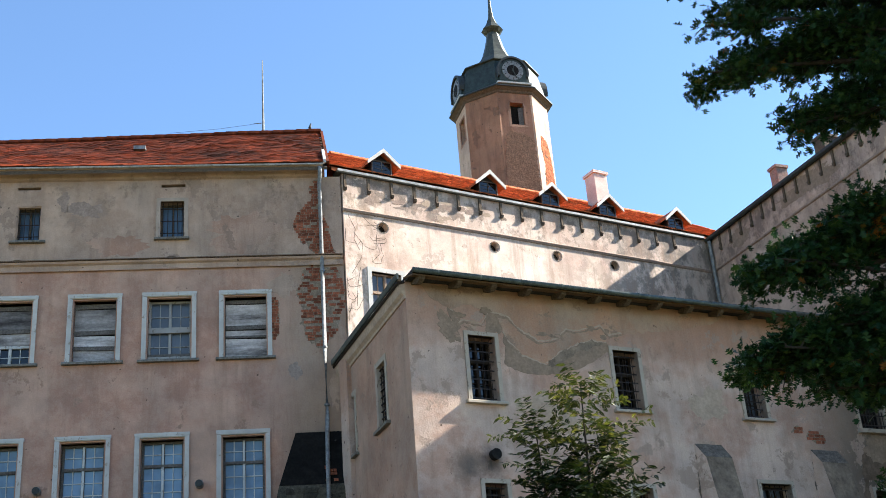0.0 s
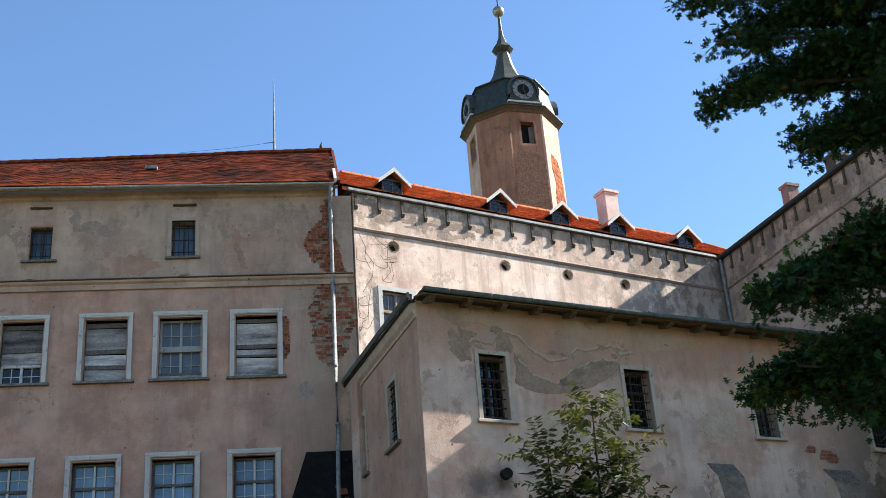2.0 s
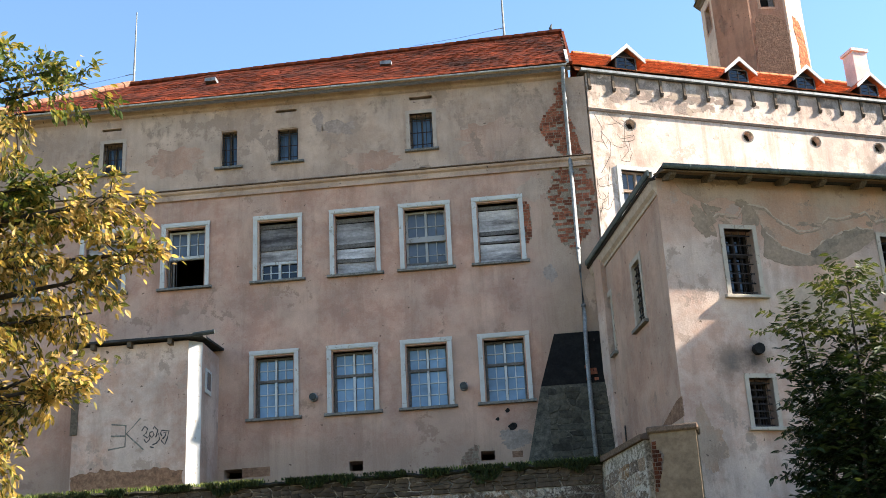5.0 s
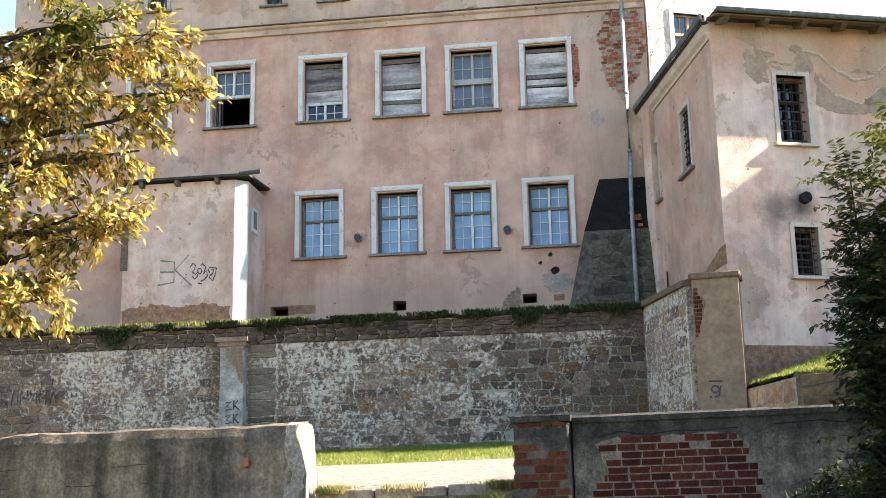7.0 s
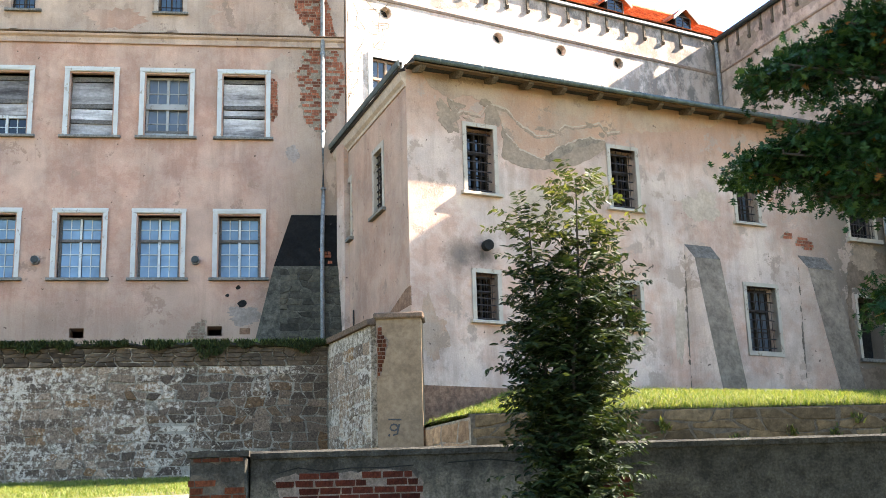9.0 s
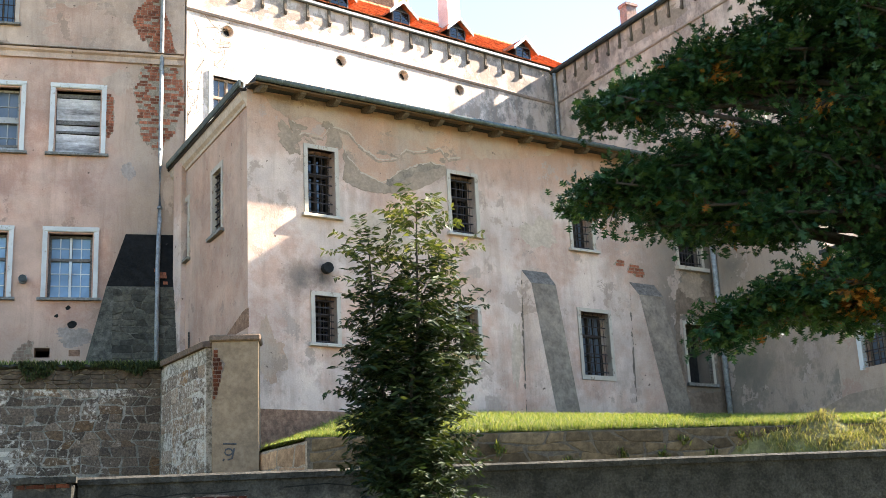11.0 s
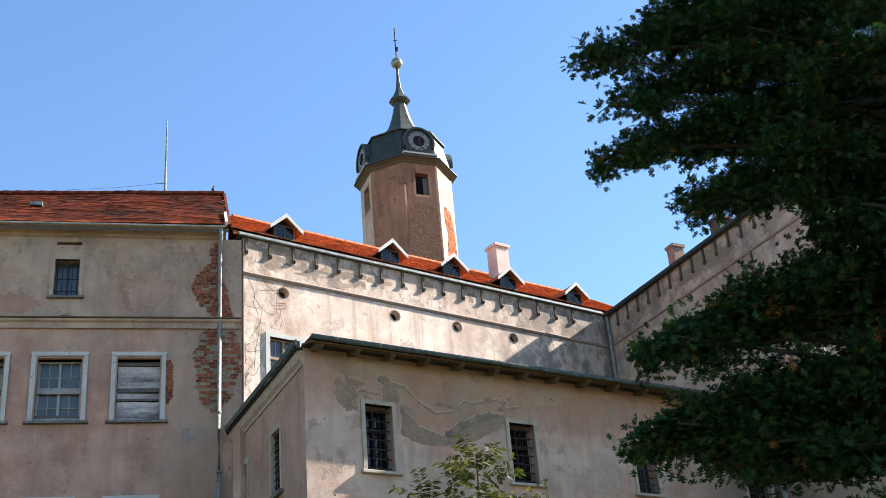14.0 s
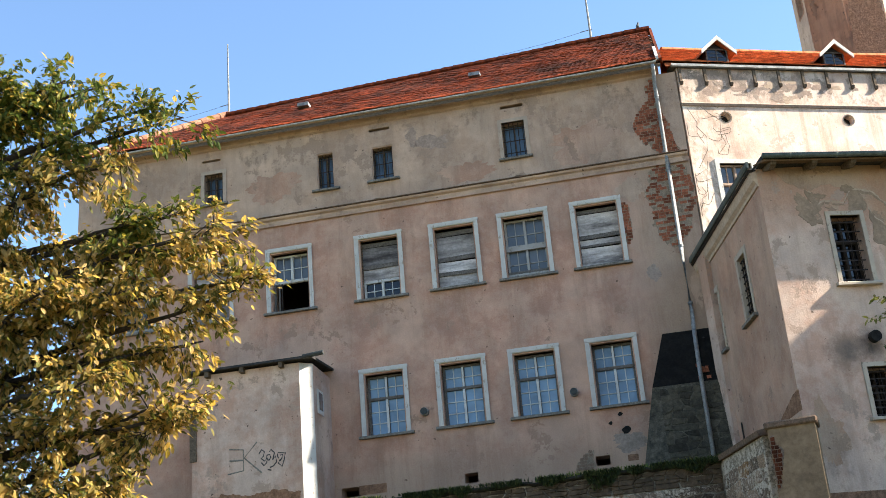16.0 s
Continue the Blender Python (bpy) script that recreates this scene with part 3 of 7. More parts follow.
def wall_mesh(x0, x1, z0, z1, thick, holes=(), rounds=()):
    """An upright wall along x, its front at y = 0, with openings through it: holes (x0, x1, z0, z1), rounds (x, z, r)."""
    bm = bmesh.new()
    cut = list(holes) + [(x - r, x + r, z - r, z + r) for x, z, r in rounds]
    xs = sorted({x0, x1, *(c for h in cut for c in h[:2] if x0 < c < x1)})
    zs = sorted({z0, z1, *(c for h in cut for c in h[2:] if z0 < c < z1)})
    vs = {}

    def v(x, y, z):
        k = (round(x, 4), round(y, 4), round(z, 4))
        if k not in vs:
            vs[k] = bm.verts.new(k)
        return vs[k]

    def inside(x, z):
        return any(a < x < b and c < z < d for a, b, c, d in cut)
    for i in range(len(xs) - 1):
        for j in range(len(zs) - 1):
            a, b, c, d = xs[i], xs[i + 1], zs[j], zs[j + 1]
            if inside((a + b) / 2, (c + d) / 2):
                continue
            bm.faces.new((v(a, 0, c), v(b, 0, c), v(b, 0, d), v(a, 0, d)))
            bm.faces.new((v(a, thick, c), v(a, thick, d), v(b, thick, d), v(b, thick, c)))
            for (p, q, r, s), (mx, mz) in (((a, c, b, c), ((a + b) / 2, c - 1e-3)), ((b, c, b, d), (b + 1e-3, (c + d) / 2)),
                                           ((b, d, a, d), ((a + b) / 2, d + 1e-3)), ((a, d, a, c), (a - 1e-3, (c + d) / 2))):
                square = any(h[0] < mx < h[1] and h[2] < mz < h[3] for h in holes)
                if square or not (x0 < mx < x1 and z0 < mz < z1):
                    bm.faces.new((v(p, 0, q), v(r, 0, s), v(r, thick, s), v(p, thick, q)))
    for x, z, r in rounds:
        k = 24
        for y in (0, thick):
            ring = [v(x + r * 0.92 * math.cos(2 * math.pi * (i + .5) / k), y, z + r * 0.92 * math.sin(2 * math.pi * (i + .5) / k)) for i in range(k)]
            side = [v(x + r * 1.0 * sx, y, z + r * sz) for sx, sz in ((1, 1), (-1, 1), (-1, -1), (1, -1))]
            for q in range(4):
                arc = [ring[(3 + 6 * q + i - 3) % k] for i in range(6)]
                for i in range(5):
                    bm.faces.new((side[q], arc[i], arc[i + 1]))
                bm.faces.new((side[q], arc[5], ring[(6 * q + 6) % k], side[(q + 1) % 4]))
        fr = [v(x + r * 0.92 * math.cos(2 * math.pi * (i + .5) / k), 0, z + r * 0.92 * math.sin(2 * math.pi * (i + .5) / k)) for i in range(k)]
        bk = [v(x + r * 0.92 * math.cos(2 * math.pi * (i + .5) / k), thick, z + r * 0.92 * math.sin(2 * math.pi * (i + .5) / k)) for i in range(k)]
        for i in range(k):
            bm.faces.new((fr[i], fr[(i + 1) % k], bk[(i + 1) % k], bk[i]))
    return bm


def frame_mesh(x0, x1, z0, z1, width, y0, y1, bottom=True):
    """A flat frame round x0..x1, z0..z1, growing inwards by width, with a small outer bevel step."""
    bm = bmesh.new()
    box(bm, x0, x0 + width, y0, y1, z0, z1)
    box(bm, x1 - width, x1, y0, y1, z0, z1)
    box(bm, x0 + width, x1 - width, y0, y1, z1 - width, z1)
    if bottom:
        box(bm, x0 + width, x1 - width, y0, y1, z0, z0 + width)
    return bm


def ragged(cx, cz, rx, rz, seed, k=96, rough=0.55):
    """An uneven closed outline round a centre, broken up at three scales."""
    out = []
    for i in range(k):
        a = 2 * math.pi * i / k
        c, d = math.cos(a), math.sin(a)
        s = 1 + rough * (1.2 * noise.noise((c * 1.3 + seed * 7.1, d * 1.3, seed)) + 0.55 * noise.noise((c * 4 + seed, d * 4, seed * 3)) + 0.3 * noise.noise((c * 13, d * 13 + seed, seed)))
        out.append((cx + rx * max(0.25, s) * c, cz + rz * max(0.25, s) * d))
    return out


def frayed(outline, amp=0.05, step=0.06, seed=1.0):
    """The outline with its sides broken into short uneven steps."""
    out = []
    for (a, b), (c, d) in zip(outline, outline[1:] + outline[:1]):
        k = max(1, int(math.hypot(c - a, d - b) / step))
        for i in range(k):
            x, z = a + (c - a) * i / k, b + (d - b) * i / k
            out.append((x + amp * noise.noise((x * 7, z * 7, seed)) + 0.5 * amp * noise.noise((x * 21, z * 21, seed + 3)), z + amp * noise.noise((x * 7, z * 7, seed + 9)) + 0.5 * amp * noise.noise((x * 21, z * 21, seed + 5))))
    return out


def in_outline(x, z, o):
    c = False
    for (a, b), (p, q) in zip(o, o[1:] + o[:1]):
        if (b > z) != (q > z) and x < (p - a) * (z - b) / (q - b) + a:
            c = not c
    return c


def patch(name, outline, material, parent, proud=0.004, depth=0.03, label=""):
    return part(name, prism(outline, "y", -proud, depth), material, parent, label)


# ---- windows ----
def casement(win, x0, x1, z0, z1, glass, wood, y=0.24, cols=4, transom=0.62, rows=(3, 2), panes=True, outer=None):
    """A two-leaf window with a transom, glazing bars and one pane to each leaf."""
    bm = frame_mesh(x0, x1, z0, z1, 0.055, y, y + 0.07)
    xm, zt = (x0 + x1) / 2, z0 + (z1 - z0) * transom
    box(bm, xm - 0.035, xm + 0.035, y - 0.012, y + 0.07, z0 + 0.055, z1 - 0.055)
    part("transom", boxes((x0 + 0.055, xm - 0.035, y - 0.02, y + 0.07, zt - 0.035, zt + 0.035), (xm + 0.035, x1 - 0.055, y - 0.02, y + 0.07, zt - 0.035, zt + 0.035)), outer or wood, win)
    part("casement_frame", bm, outer or wood, win)
    part("mullion", boxes((xm - 0.03, xm + 0.03, y - 0.03, y - 0.013, z0 + 0.05, zt - 0.036), (xm - 0.025, xm + 0.025, y - 0.03, y - 0.013, zt + 0.036, z1 - 0.055)), wood, win)
    bars = bmesh.new()
    for a, b in ((x0 + 0.055, xm - 0.035), (xm + 0.035, x1 - 0.055)):
        for (c, d), k in (((z0 + 0.055, zt - 0.035), rows[0]), ((zt + 0.035, z1 - 0.055), rows[1])):
            for i in range(1, cols // 2):
                u = a + (b - a) * i / (cols // 2)
                box(bars, u - 0.011, u + 0.011, y + 0.02, y + 0.045, c, d)
            for i in range(1, k):
                z = c + (d - c) * i / k
                box(bars, a, b, y + 0.023, y + 0.043, z - 0.011, z + 0.011)
            if panes:
                part("pane", boxes((a, b, y + 0.046, y + 0.052, c, d)), glass, win)
    part("glazing_grid", bars, wood, win)


def sill_part(win, x0, x1, z, out=0.11, h=0.07, material=None):
    bm = prism([(-out, z - h), (-out, z - 0.02), (-out + 0.03, z), (0.12, z + 0.015), (0.12, z - h)], "x", x0, x1)
    part("sill", bm, material or SILL, win, "weathered projecting stone sill")


def grille(win, x0, x1, z0, z1, y, nx, nz, r=0.009):
    bm = bmesh.new()
    for i in range(nx):
        u = x0 + (x1 - x0) * (i + 0.5) / nx
        tube([(u, y, z0), (u, y, z1)], r, 6, bm)
    for i in range(nz):
        z = z0 + (z1 - z0) * (i + 0.5) / nz
        box(bm, x0, x1, y - 0.006, y + 0.006, z - 0.012, z + 0.012)
    part("grille", bm, IRON, win, "rusty wrought-iron window grille")


def big_window(house, x0, x1, z0, z1, style):
    """A window of the long facade; x0..z1 is the outer edge of its pale stone surround. Returns the opening."""
    w = 0.095
    bm = frame_mesh(x0, x1, z0 + 0.03, z1, w, -0.045, 0.10, False)
    box(bm, x0 - 0.02, x1 + 0.02, -0.065, 0.02, z1 - 0.045, z1 + 0.02)
    win = part("window", bm, STONE_TRIM, house, "tall window in a flaking pale surround, " + {
        "blue": "glazed, curtains and mirrored sky put into its blue", "board": "boarded up with whitewashed planks", "glass": "old four-leaf glazing",
        "open": "its lower leaf broken out", "half": "boarded above, glazed below"}[style])
    a, b, c, d = x0 + w, x1 - w, z0 + 0.02, z1 - w
    part("outer_fillet", frame_mesh(x0 - 0.012, x1 + 0.012, z0 + 0.03, z1 - 0.046, 0.035, -0.06, -0.046, False), STONE_TRIM, win)
    # Shade inside the recess is put into the reveal's brown.
    part("reveal", frame_mesh(a - 0.001, b + 0.001, c, d + 0.001, 0.035, 0.102, 0.30, False), REVEAL, win, "inner reveal, its brown darkened for the shade in the recess")
    a, b, d = a + 0.034, b - 0.034, d - 0.034
    sill_part(win, x0 - 0.09, x1 + 0.09, z0 + 0.02)
    if style == "blue":
        casement(win, a, b, c, d, GLASS_BLUE, WHITEWOOD, outer=OLDWOOD)
    elif style == "glass":
        casement(win, a, b, c, d, GLASS_GREY, GREYWOOD, cols=4, transom=0.5, rows=(2, 2))
        part("rail", boxes((a, b, 0.18, 0.215, c + (d - c) * 0.47, c + (d - c) * 0.56)), GREYWOOD, win)
        part("board", boxes((a, b, 0.14, 0.17, c, c + 0.13)), GREYWOOD, win)
        part("board", boxes((a, b, 0.15, 0.18, c + 0.14, c + 0.2)), OLDWOOD, win)
    elif style == "open":
        zt = c + (d - c) * 0.52
        casement(win, a, b, zt, d, GLASS_GREY, WHITEWOOD, cols=4, transom=0.06, rows=(1, 2))
        part("open_leaf", frame_mesh(a, a + 0.16, c, zt, 0.04, 0.2, 0.26), OLDWOOD, win, "casement leaf swung inwards")
        part("stay_bar", tube([(a + 0.22, 0.2, c), (a + 0.22, 0.2, zt)], 0.012, 6), IRON, win)
    else:
        lo = c + (d - c) * 0.34 if style == "half" else c
        if style == "half":
            casement(win, a, b, c, lo, GLASS_DARK, WHITEWOOD, cols=4, transom=0.96, rows=(2, 1))
        z, k = lo, 0
        rnd = random.Random(int(abs(x0) * 100))
        hs = rnd.choice(([0.30, 0.09, 0.22, 0.10, 0.46, 0.10], [0.44, 0.05, 0.12, 0.09, 0.45, 0.08])) if style == "board" else [0.26, 0.10, 0.42, 0.10]
        tot = sum(hs)
        for h in hs:
            h *= (d - lo) / tot * (0.97 if k else 0.98)
            y = 0.19 + (0.035 if k % 2 == 0 else 0.0) + rnd.uniform(0, 0.01)
            lean = rnd.uniform(-0.012, 0.012)
            bm = boxes((a + 0.006, b - 0.006, y, y + 0.028, z + 0.008, z + h))
            for v in bm.verts:
                v.co.z += lean * (v.co.x - a) / (b - a) * 2
            part("board", bm, BOARD if k % 2 == 0 else OLDWOOD, win)
            z += h
            k += 1
        part("casement_frame", frame_mesh(a, b, c, d, 0.05, 0.265, 0.29), OLDWOOD, win)
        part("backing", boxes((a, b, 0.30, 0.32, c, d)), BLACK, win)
    return a, b, c, d


def attic_window(house, x0, x1, z0, z1, framed):
    if framed:
        bm = frame_mesh(x0 - 0.10, x1 + 0.10, z0 - 0.0, z1 + 0.10, 0.10, -0.03, 0.08, False)
        win = part("attic_window", bm, ATTIC_TRIM, house, "small barred attic window in a buff surround")
    else:
        win = part("attic_window", frame_mesh(x0 - 0.002, x1 + 0.002, z0, z1, 0.03, 0.02, 0.10, False), GREY, house, "small barred attic window with plain reveals")
    sill_part(win, x0 - 0.14, x1 + 0.14, z0, 0.10, 0.07)
    part("casement_frame", frame_mesh(x0, x1, z0, z1, 0.045, 0.22, 0.27), BROWNWOOD, win)
    part("mullion", boxes(((x0 + x1) / 2 - 0.02, (x0 + x1) / 2 + 0.02, 0.21, 0.26, z0 + 0.045, z1 - 0.045)), BROWNWOOD, win)
    part("pane", boxes((x0 + 0.045, x1 - 0.045, 0.272, 0.278, z0 + 0.045, z1 - 0.045)), GLASS_ATTIC, win)
    grille(win, x0, x1, z0, z1, 0.10, 5, 3, 0.010)


def tiles(house, name, label, x0, x1, y0, z0, dy, dz, material, eave_material, wide=0.18, show=0.165, sag=0.0, seed=1, eave_rows=2, tilt=0.0, skew=0.0):
    """Plain tiles in courses up a slope from (y0, z0) by (dy, dz); the lowest courses are single tiles, the rest one mesh."""
    rnd = random.Random(seed)
    run = math.hypot(dy, dz)
    ey, ez = dy / run, dz / run
    ny, nz = -ez, ey
    cols, rows = int((x1 - x0) / wide), int(run / show)
    verts, faces, eave = [], [], []
    shared = {}
    for r in range(rows):
        off = wide / 2 if r % 2 else 0
        for c in range(cols):
            u0 = x0 + c * wide + off
            if u0 + wide > x1 + 0.01:
                continue
            s = r * show
            if u0 < x0 + skew * ey * s:
                continue
            lift = 0.026 + rnd.uniform(0, 0.012)
            tilt_z = tilt * (u0 + wide / 2 - x1) * s / run
            drop = sag * math.sin((u0 - x0) * 0.9 + r * 0.05) * 0.5 + sag * noise.noise((u0 * 0.5, s * 0.5, seed))
            j = rnd.uniform(-0.012, 0.012)
            pts = []
            for du in (0.002, wide - 0.002):
                for ds, hh in ((j, lift), (show + 0.05, 0.014), (j, lift - 0.02), (show + 0.05, -0.006)):
                    t = s + ds
                    pts.append((u0 + du, y0 + ey * t + ny * (hh + drop), z0 + ez * t + nz * (hh + drop) + tilt_z))
            if r < eave_rows and len(eave) < 290:
                eave.append(pts)
                continue
            b = len(verts)
            verts += pts
            faces += [(b, b + 4, b + 5, b + 1), (b, b + 2, b + 6, b + 4), (b, b + 1, b + 3, b + 2), (b + 4, b + 6, b + 7, b + 5)]
    field = raw("roof_tiles", verts, faces, material, house, label)
    tagged(field, kind="stuff")
    for pts in eave:
        o = pts[0]
        raw("roof_tile", [tuple(a - b for a, b in zip(p, o)) for p in pts],
            [(0, 4, 5, 1), (0, 2, 6, 4), (0, 1, 3, 2), (4, 6, 7, 5)], eave_material, house).location = o
    return field


def ridge(house, x0, x1, y, z, material, r=0.11, step=0.36, sag=0.02, tilt=0.0):
    """Half-round ridge tiles, one by one."""
    me = None
    x, i = x0, 0
    while x < x1:
        if me is None:
            t = part("ridge_tile", tube([(0, 0, 0), (step + 0.04, 0, 0.012)], r, 8, None, [r * 1.06, r * 0.94]), material, house)
            me = t.data
        else:
            t = new("ridge_tile", me)
            t.parent = house
        t.location = (x, y, z + sag * noise.noise((x * 0.6, 3, 1)) + tilt * (x - x1) - 0.03)
        x, i = x + step, i + 1


def brick_patch(wall, outline, material, mortar, bw=0.19, bh=0.077, proud=0.012, y=0.0, seed=3, depth=0.05, keep=0.97, backing=True, backing_out=0.005):
    """Bare brickwork inside an outline: a mortar bed and single bricks in half-bond, children of the wall."""
    rnd = random.Random(seed)
    if backing:
        patch("mortar_bed", frayed(outline, 0.06, 0.05, seed), mortar, wall, backing_out - y, depth + y)
    xs, zs = [p[0] for p in outline], [p[1] for p in outline]
    meshes = []
    for k in range(6):
        bm = boxes((0.009, bw - 0.009, -proud - 0.003 * (k % 3), 0.03, 0.006, bh - 0.006))
        for v in bm.verts:
            if v.co.y < 0:
                v.co += Vector((rnd.uniform(-0.006, 0.006), 0, rnd.uniform(-0.004, 0.004)))
        bmesh.ops.recalc_face_normals(bm, faces=bm.faces)
        me = bpy.data.meshes.new("brick")
        bm.to_mesh(me)
        bm.free()
        me.materials.append(material)
        meshes.append(me)
    made, r, z = 0, 0, min(zs)
    while z < max(zs):
        x = min(xs) - rnd.choice((0.0, 0.25, 0.5, 0.75)) * bw
        while x < max(xs):
            w = bw * rnd.choice((1, 1, 1, 0.5, 0.92))
            inside = [x + w * (q + 0.5) / 10 for q in range(10) if in_outline(x + w * (q + 0.5) / 10, z + bh * rnd.uniform(0.3, 0.7), outline)]
            if len(inside) > 2 and made < 290 and rnd.random() < keep:
                lo, hi = inside[0] - w / 20, inside[-1] + w / 20
                b = new("brick", rnd.choice(meshes))
                b.parent = wall
                b.location = (lo, y, z)
                b.scale = ((hi - lo) / bw, 1, 1)
                made += 1
            x += w
        z, r = z + bh, r + 1


# ---- the long pink facade with the old tiled roof ----
HOUSE = pose(-3.655, 28.77, 0, 0, 0, 8.7)
house = thing("palace_wing", HOUSE, "long pink-rendered palace wing with grey attic and mossy tiled roof", "building")
UPPER = [(-2.61, -1.32, "board"), (-4.51, -3.20, "glass"), (-6.33, -5.04, "board"), (-8.35, -7.08, "half"), (-10.81, -9.54, "open"),
         (-13.02, -11.76, "board"), (-15.2, -13.95, "glass")]
LOWER = [(-2.66, -1.41), (-4.59, -3.33), (-6.45, -5.18), (-8.42, -7.19)]
openings = [big_window(house, a, b, 11.95, 13.74, s) for a, b, s in UPPER] + [big_window(house, a, b, 8.36, 10.08, "blue") for a, b in LOWER]
VENTS = [(-5.95, -5.62, 6.93, 7.17), (-2.76, -2.42, 6.97, 7.2), (-9.05, -8.55, 6.93, 7.17)]
WEST, END = -16.3, 0.56
facade = part("wall", wall_mesh(WEST, END, 4.5, 14.54, 0.5, openings + VENTS), PINK, house, "pink rendered wall with stained lower edge")
ATTIC = [(-4.14, -3.53, 15.30, 16.34, True), (-7.75, -7.14, 15.29, 16.28, False), (-9.29, -8.81, 15.28, 16.36, False), (-12.54, -12.0, 15.38, 16.28, True)]
SLOTS = [(-4.13, -3.51, 16.76, 16.85), (-7.78, -7.2, 16.75, 16.83), (-12.61, -12.07, 16.66, 16.73)]
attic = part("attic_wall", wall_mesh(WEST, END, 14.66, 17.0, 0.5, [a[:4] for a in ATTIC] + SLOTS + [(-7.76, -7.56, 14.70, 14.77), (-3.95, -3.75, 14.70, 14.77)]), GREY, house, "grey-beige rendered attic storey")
for a in ATTIC:
    attic_window(house, *a)
part("cornice", prism([(0.3, 14.50), (-0.02, 14.50), (-0.03, 14.42), (-0.06, 14.40), (-0.07, 14.54), (-0.13, 14.58), (-0.15, 14.63), (-0.02, 14.68), (0.3, 14.68)], "x", WEST - 0.1, END - 0.02), GREY, house, "moulded string course")
part("string_ledge", prism([(0.0, 14.672), (-0.165, 14.64), (-0.185, 14.65), (-0.18, 14.668), (0.0, 14.70)], "x", WEST - 0.1, END - 0.02), TILECAP, house, "thin dark tiled ledge on the string course")
part("eaves_cornice", prism([(0.3, 16.98), (-0.004, 16.98), (-0.08, 17.02), (-0.10, 17.10), (-0.22, 17.15), (-0.30, 17.185), (-0.305, 17.215), (0.3, 17.215)], "x", WEST - 0.2, 0.11), GREY, house, "moulded eaves cornice")
part("gutter", prism([(-0.31, 17.20), (-0.335, 17.192), (-0.355, 17.2), (-0.365, 17.215), (-0.365, 17.235), (-0.355, 17.235), (-0.345, 17.213), (-0.32, 17.21), (-0.31, 17.225)], "x", WEST - 0.3, 0.12), PALEZINC, house, "grey zinc gutter")
RIDGE_Y, RIDGE_Z, TILT, HIP = 4.4, 20.92, 0.03, 3.1
part("rear_wall", boxes((WEST, END - 0.5, 8.7, 9.0, 4.5, 17.1), (WEST - 0.02, WEST + 0.4, 0.01, 9.0, 4.5, 17.1), (END - 0.5, END, 0.5, 9.0, 4.5, 17.1), (WEST, END - 0.5, 0.5, 8.7, 4.5, 4.7), (WEST, END - 0.5, 0.5, 8.7, 17.0, 17.09)), GREY, house)
bm = prism([(-0.30, 17.15), (RIDGE_Y, RIDGE_Z - 0.2), (9.2, 17.22), (9.2, 17.12), (RIDGE_Y, RIDGE_Z - 0.3), (-0.30, 17.06)], "x", WEST - 0.3, 0.22)
for v in bm.verts:
    if v.co.x > 0:
        v.co.x += 0.08 * (v.co.y + 0.3) / 4.7
    elif v.co.y > 1 and v.co.y < 6:
        v.co.x += HIP
        v.co.z += TILT * v.co.x
part("roof_deck", bm, BROWNWOOD, house)
part("gable_wall", prism([(0.0, 17.1), (RIDGE_Y, RIDGE_Z - 0.2), (8.7, 17.1)], "x", -0.3, 0.0), GREY, house)
tiles(house, "roof_tiles", "old mossy dark red plain tiles", WEST - 0.3, 0.24, -0.36, 17.24, RIDGE_Y + 0.36, RIDGE_Z - 17.24, TILE_OLD, TILE_OLD_P, sag=0.035, seed=4, tilt=TILT, skew=HIP / 4.76)
ridge(house, WEST - 0.3 + HIP, -0.05, RIDGE_Y - 0.05, RIDGE_Z - 0.03, TILE_OLD, 0.15, tilt=TILT)
hip = [Vector((WEST - 0.32 + HIP * t, -0.36 + 4.76 * t, 17.26 + (RIDGE_Z + TILT * (WEST + HIP) - 17.22) * t)) for t in np.linspace(0, 1, 17)]
for a, b in zip(hip, hip[1:]):
    part("hip_tile", tube([a, b + (b - a) * 0.1], 0.12, 8, None, [0.13, 0.11]), HIPTILE, house)
part("verge", prism([(-0.34, 17.20), (-0.36, 17.29), (RIDGE_Y - 0.02, RIDGE_Z + 0.05), (RIDGE_Y, RIDGE_Z - 0.06)], "x", 0.20, 0.275), TILE_OLD_P, house, "mossy verge tiles at the roof end")
part("verge_flashing", prism([(-0.37, 17.24), (-0.36, 17.36), (0.9, 18.36), (0.95, 18.22)], "x", 0.12, 0.195), STONE_TRIM, house, "whitish mortared verge")
part("ridge_finial", tube([(-0.12, RIDGE_Y, RIDGE_Z), (-0.12, RIDGE_Y, RIDGE_Z + 0.18), (-0.08, RIDGE_Y, RIDGE_Z + 0.33)], 0.05, 8, None, [0.07, 0.05, 0.015]), LEAD, house, "small dark finial on the ridge end")
part("roof_hatch", boxes((-5.15, -4.82, 1.85, 2.15, 18.98, 19.09)), ZINC, house, "small pale roof vent")
part("roof_hatch", boxes((-10.35, -10.02, 1.85, 2.15, 18.98, 19.09)), ZINC, house, "small pale roof vent")
pipe = tube([(0.02, -0.33, 17.15), (0.02, -0.30, 17.0), (0.0, -0.10, 16.7), (0.0, -0.09, 12.0), (0.0, -0.10, 10.3), (-0.02, -0.36, 9.85), (-0.04, -0.56, 9.0), (-0.05, -1.02, 6.0)], 0.052, 12)
dp = part("downpipe", pipe, ZINC, house, "grey zinc downpipe", True)
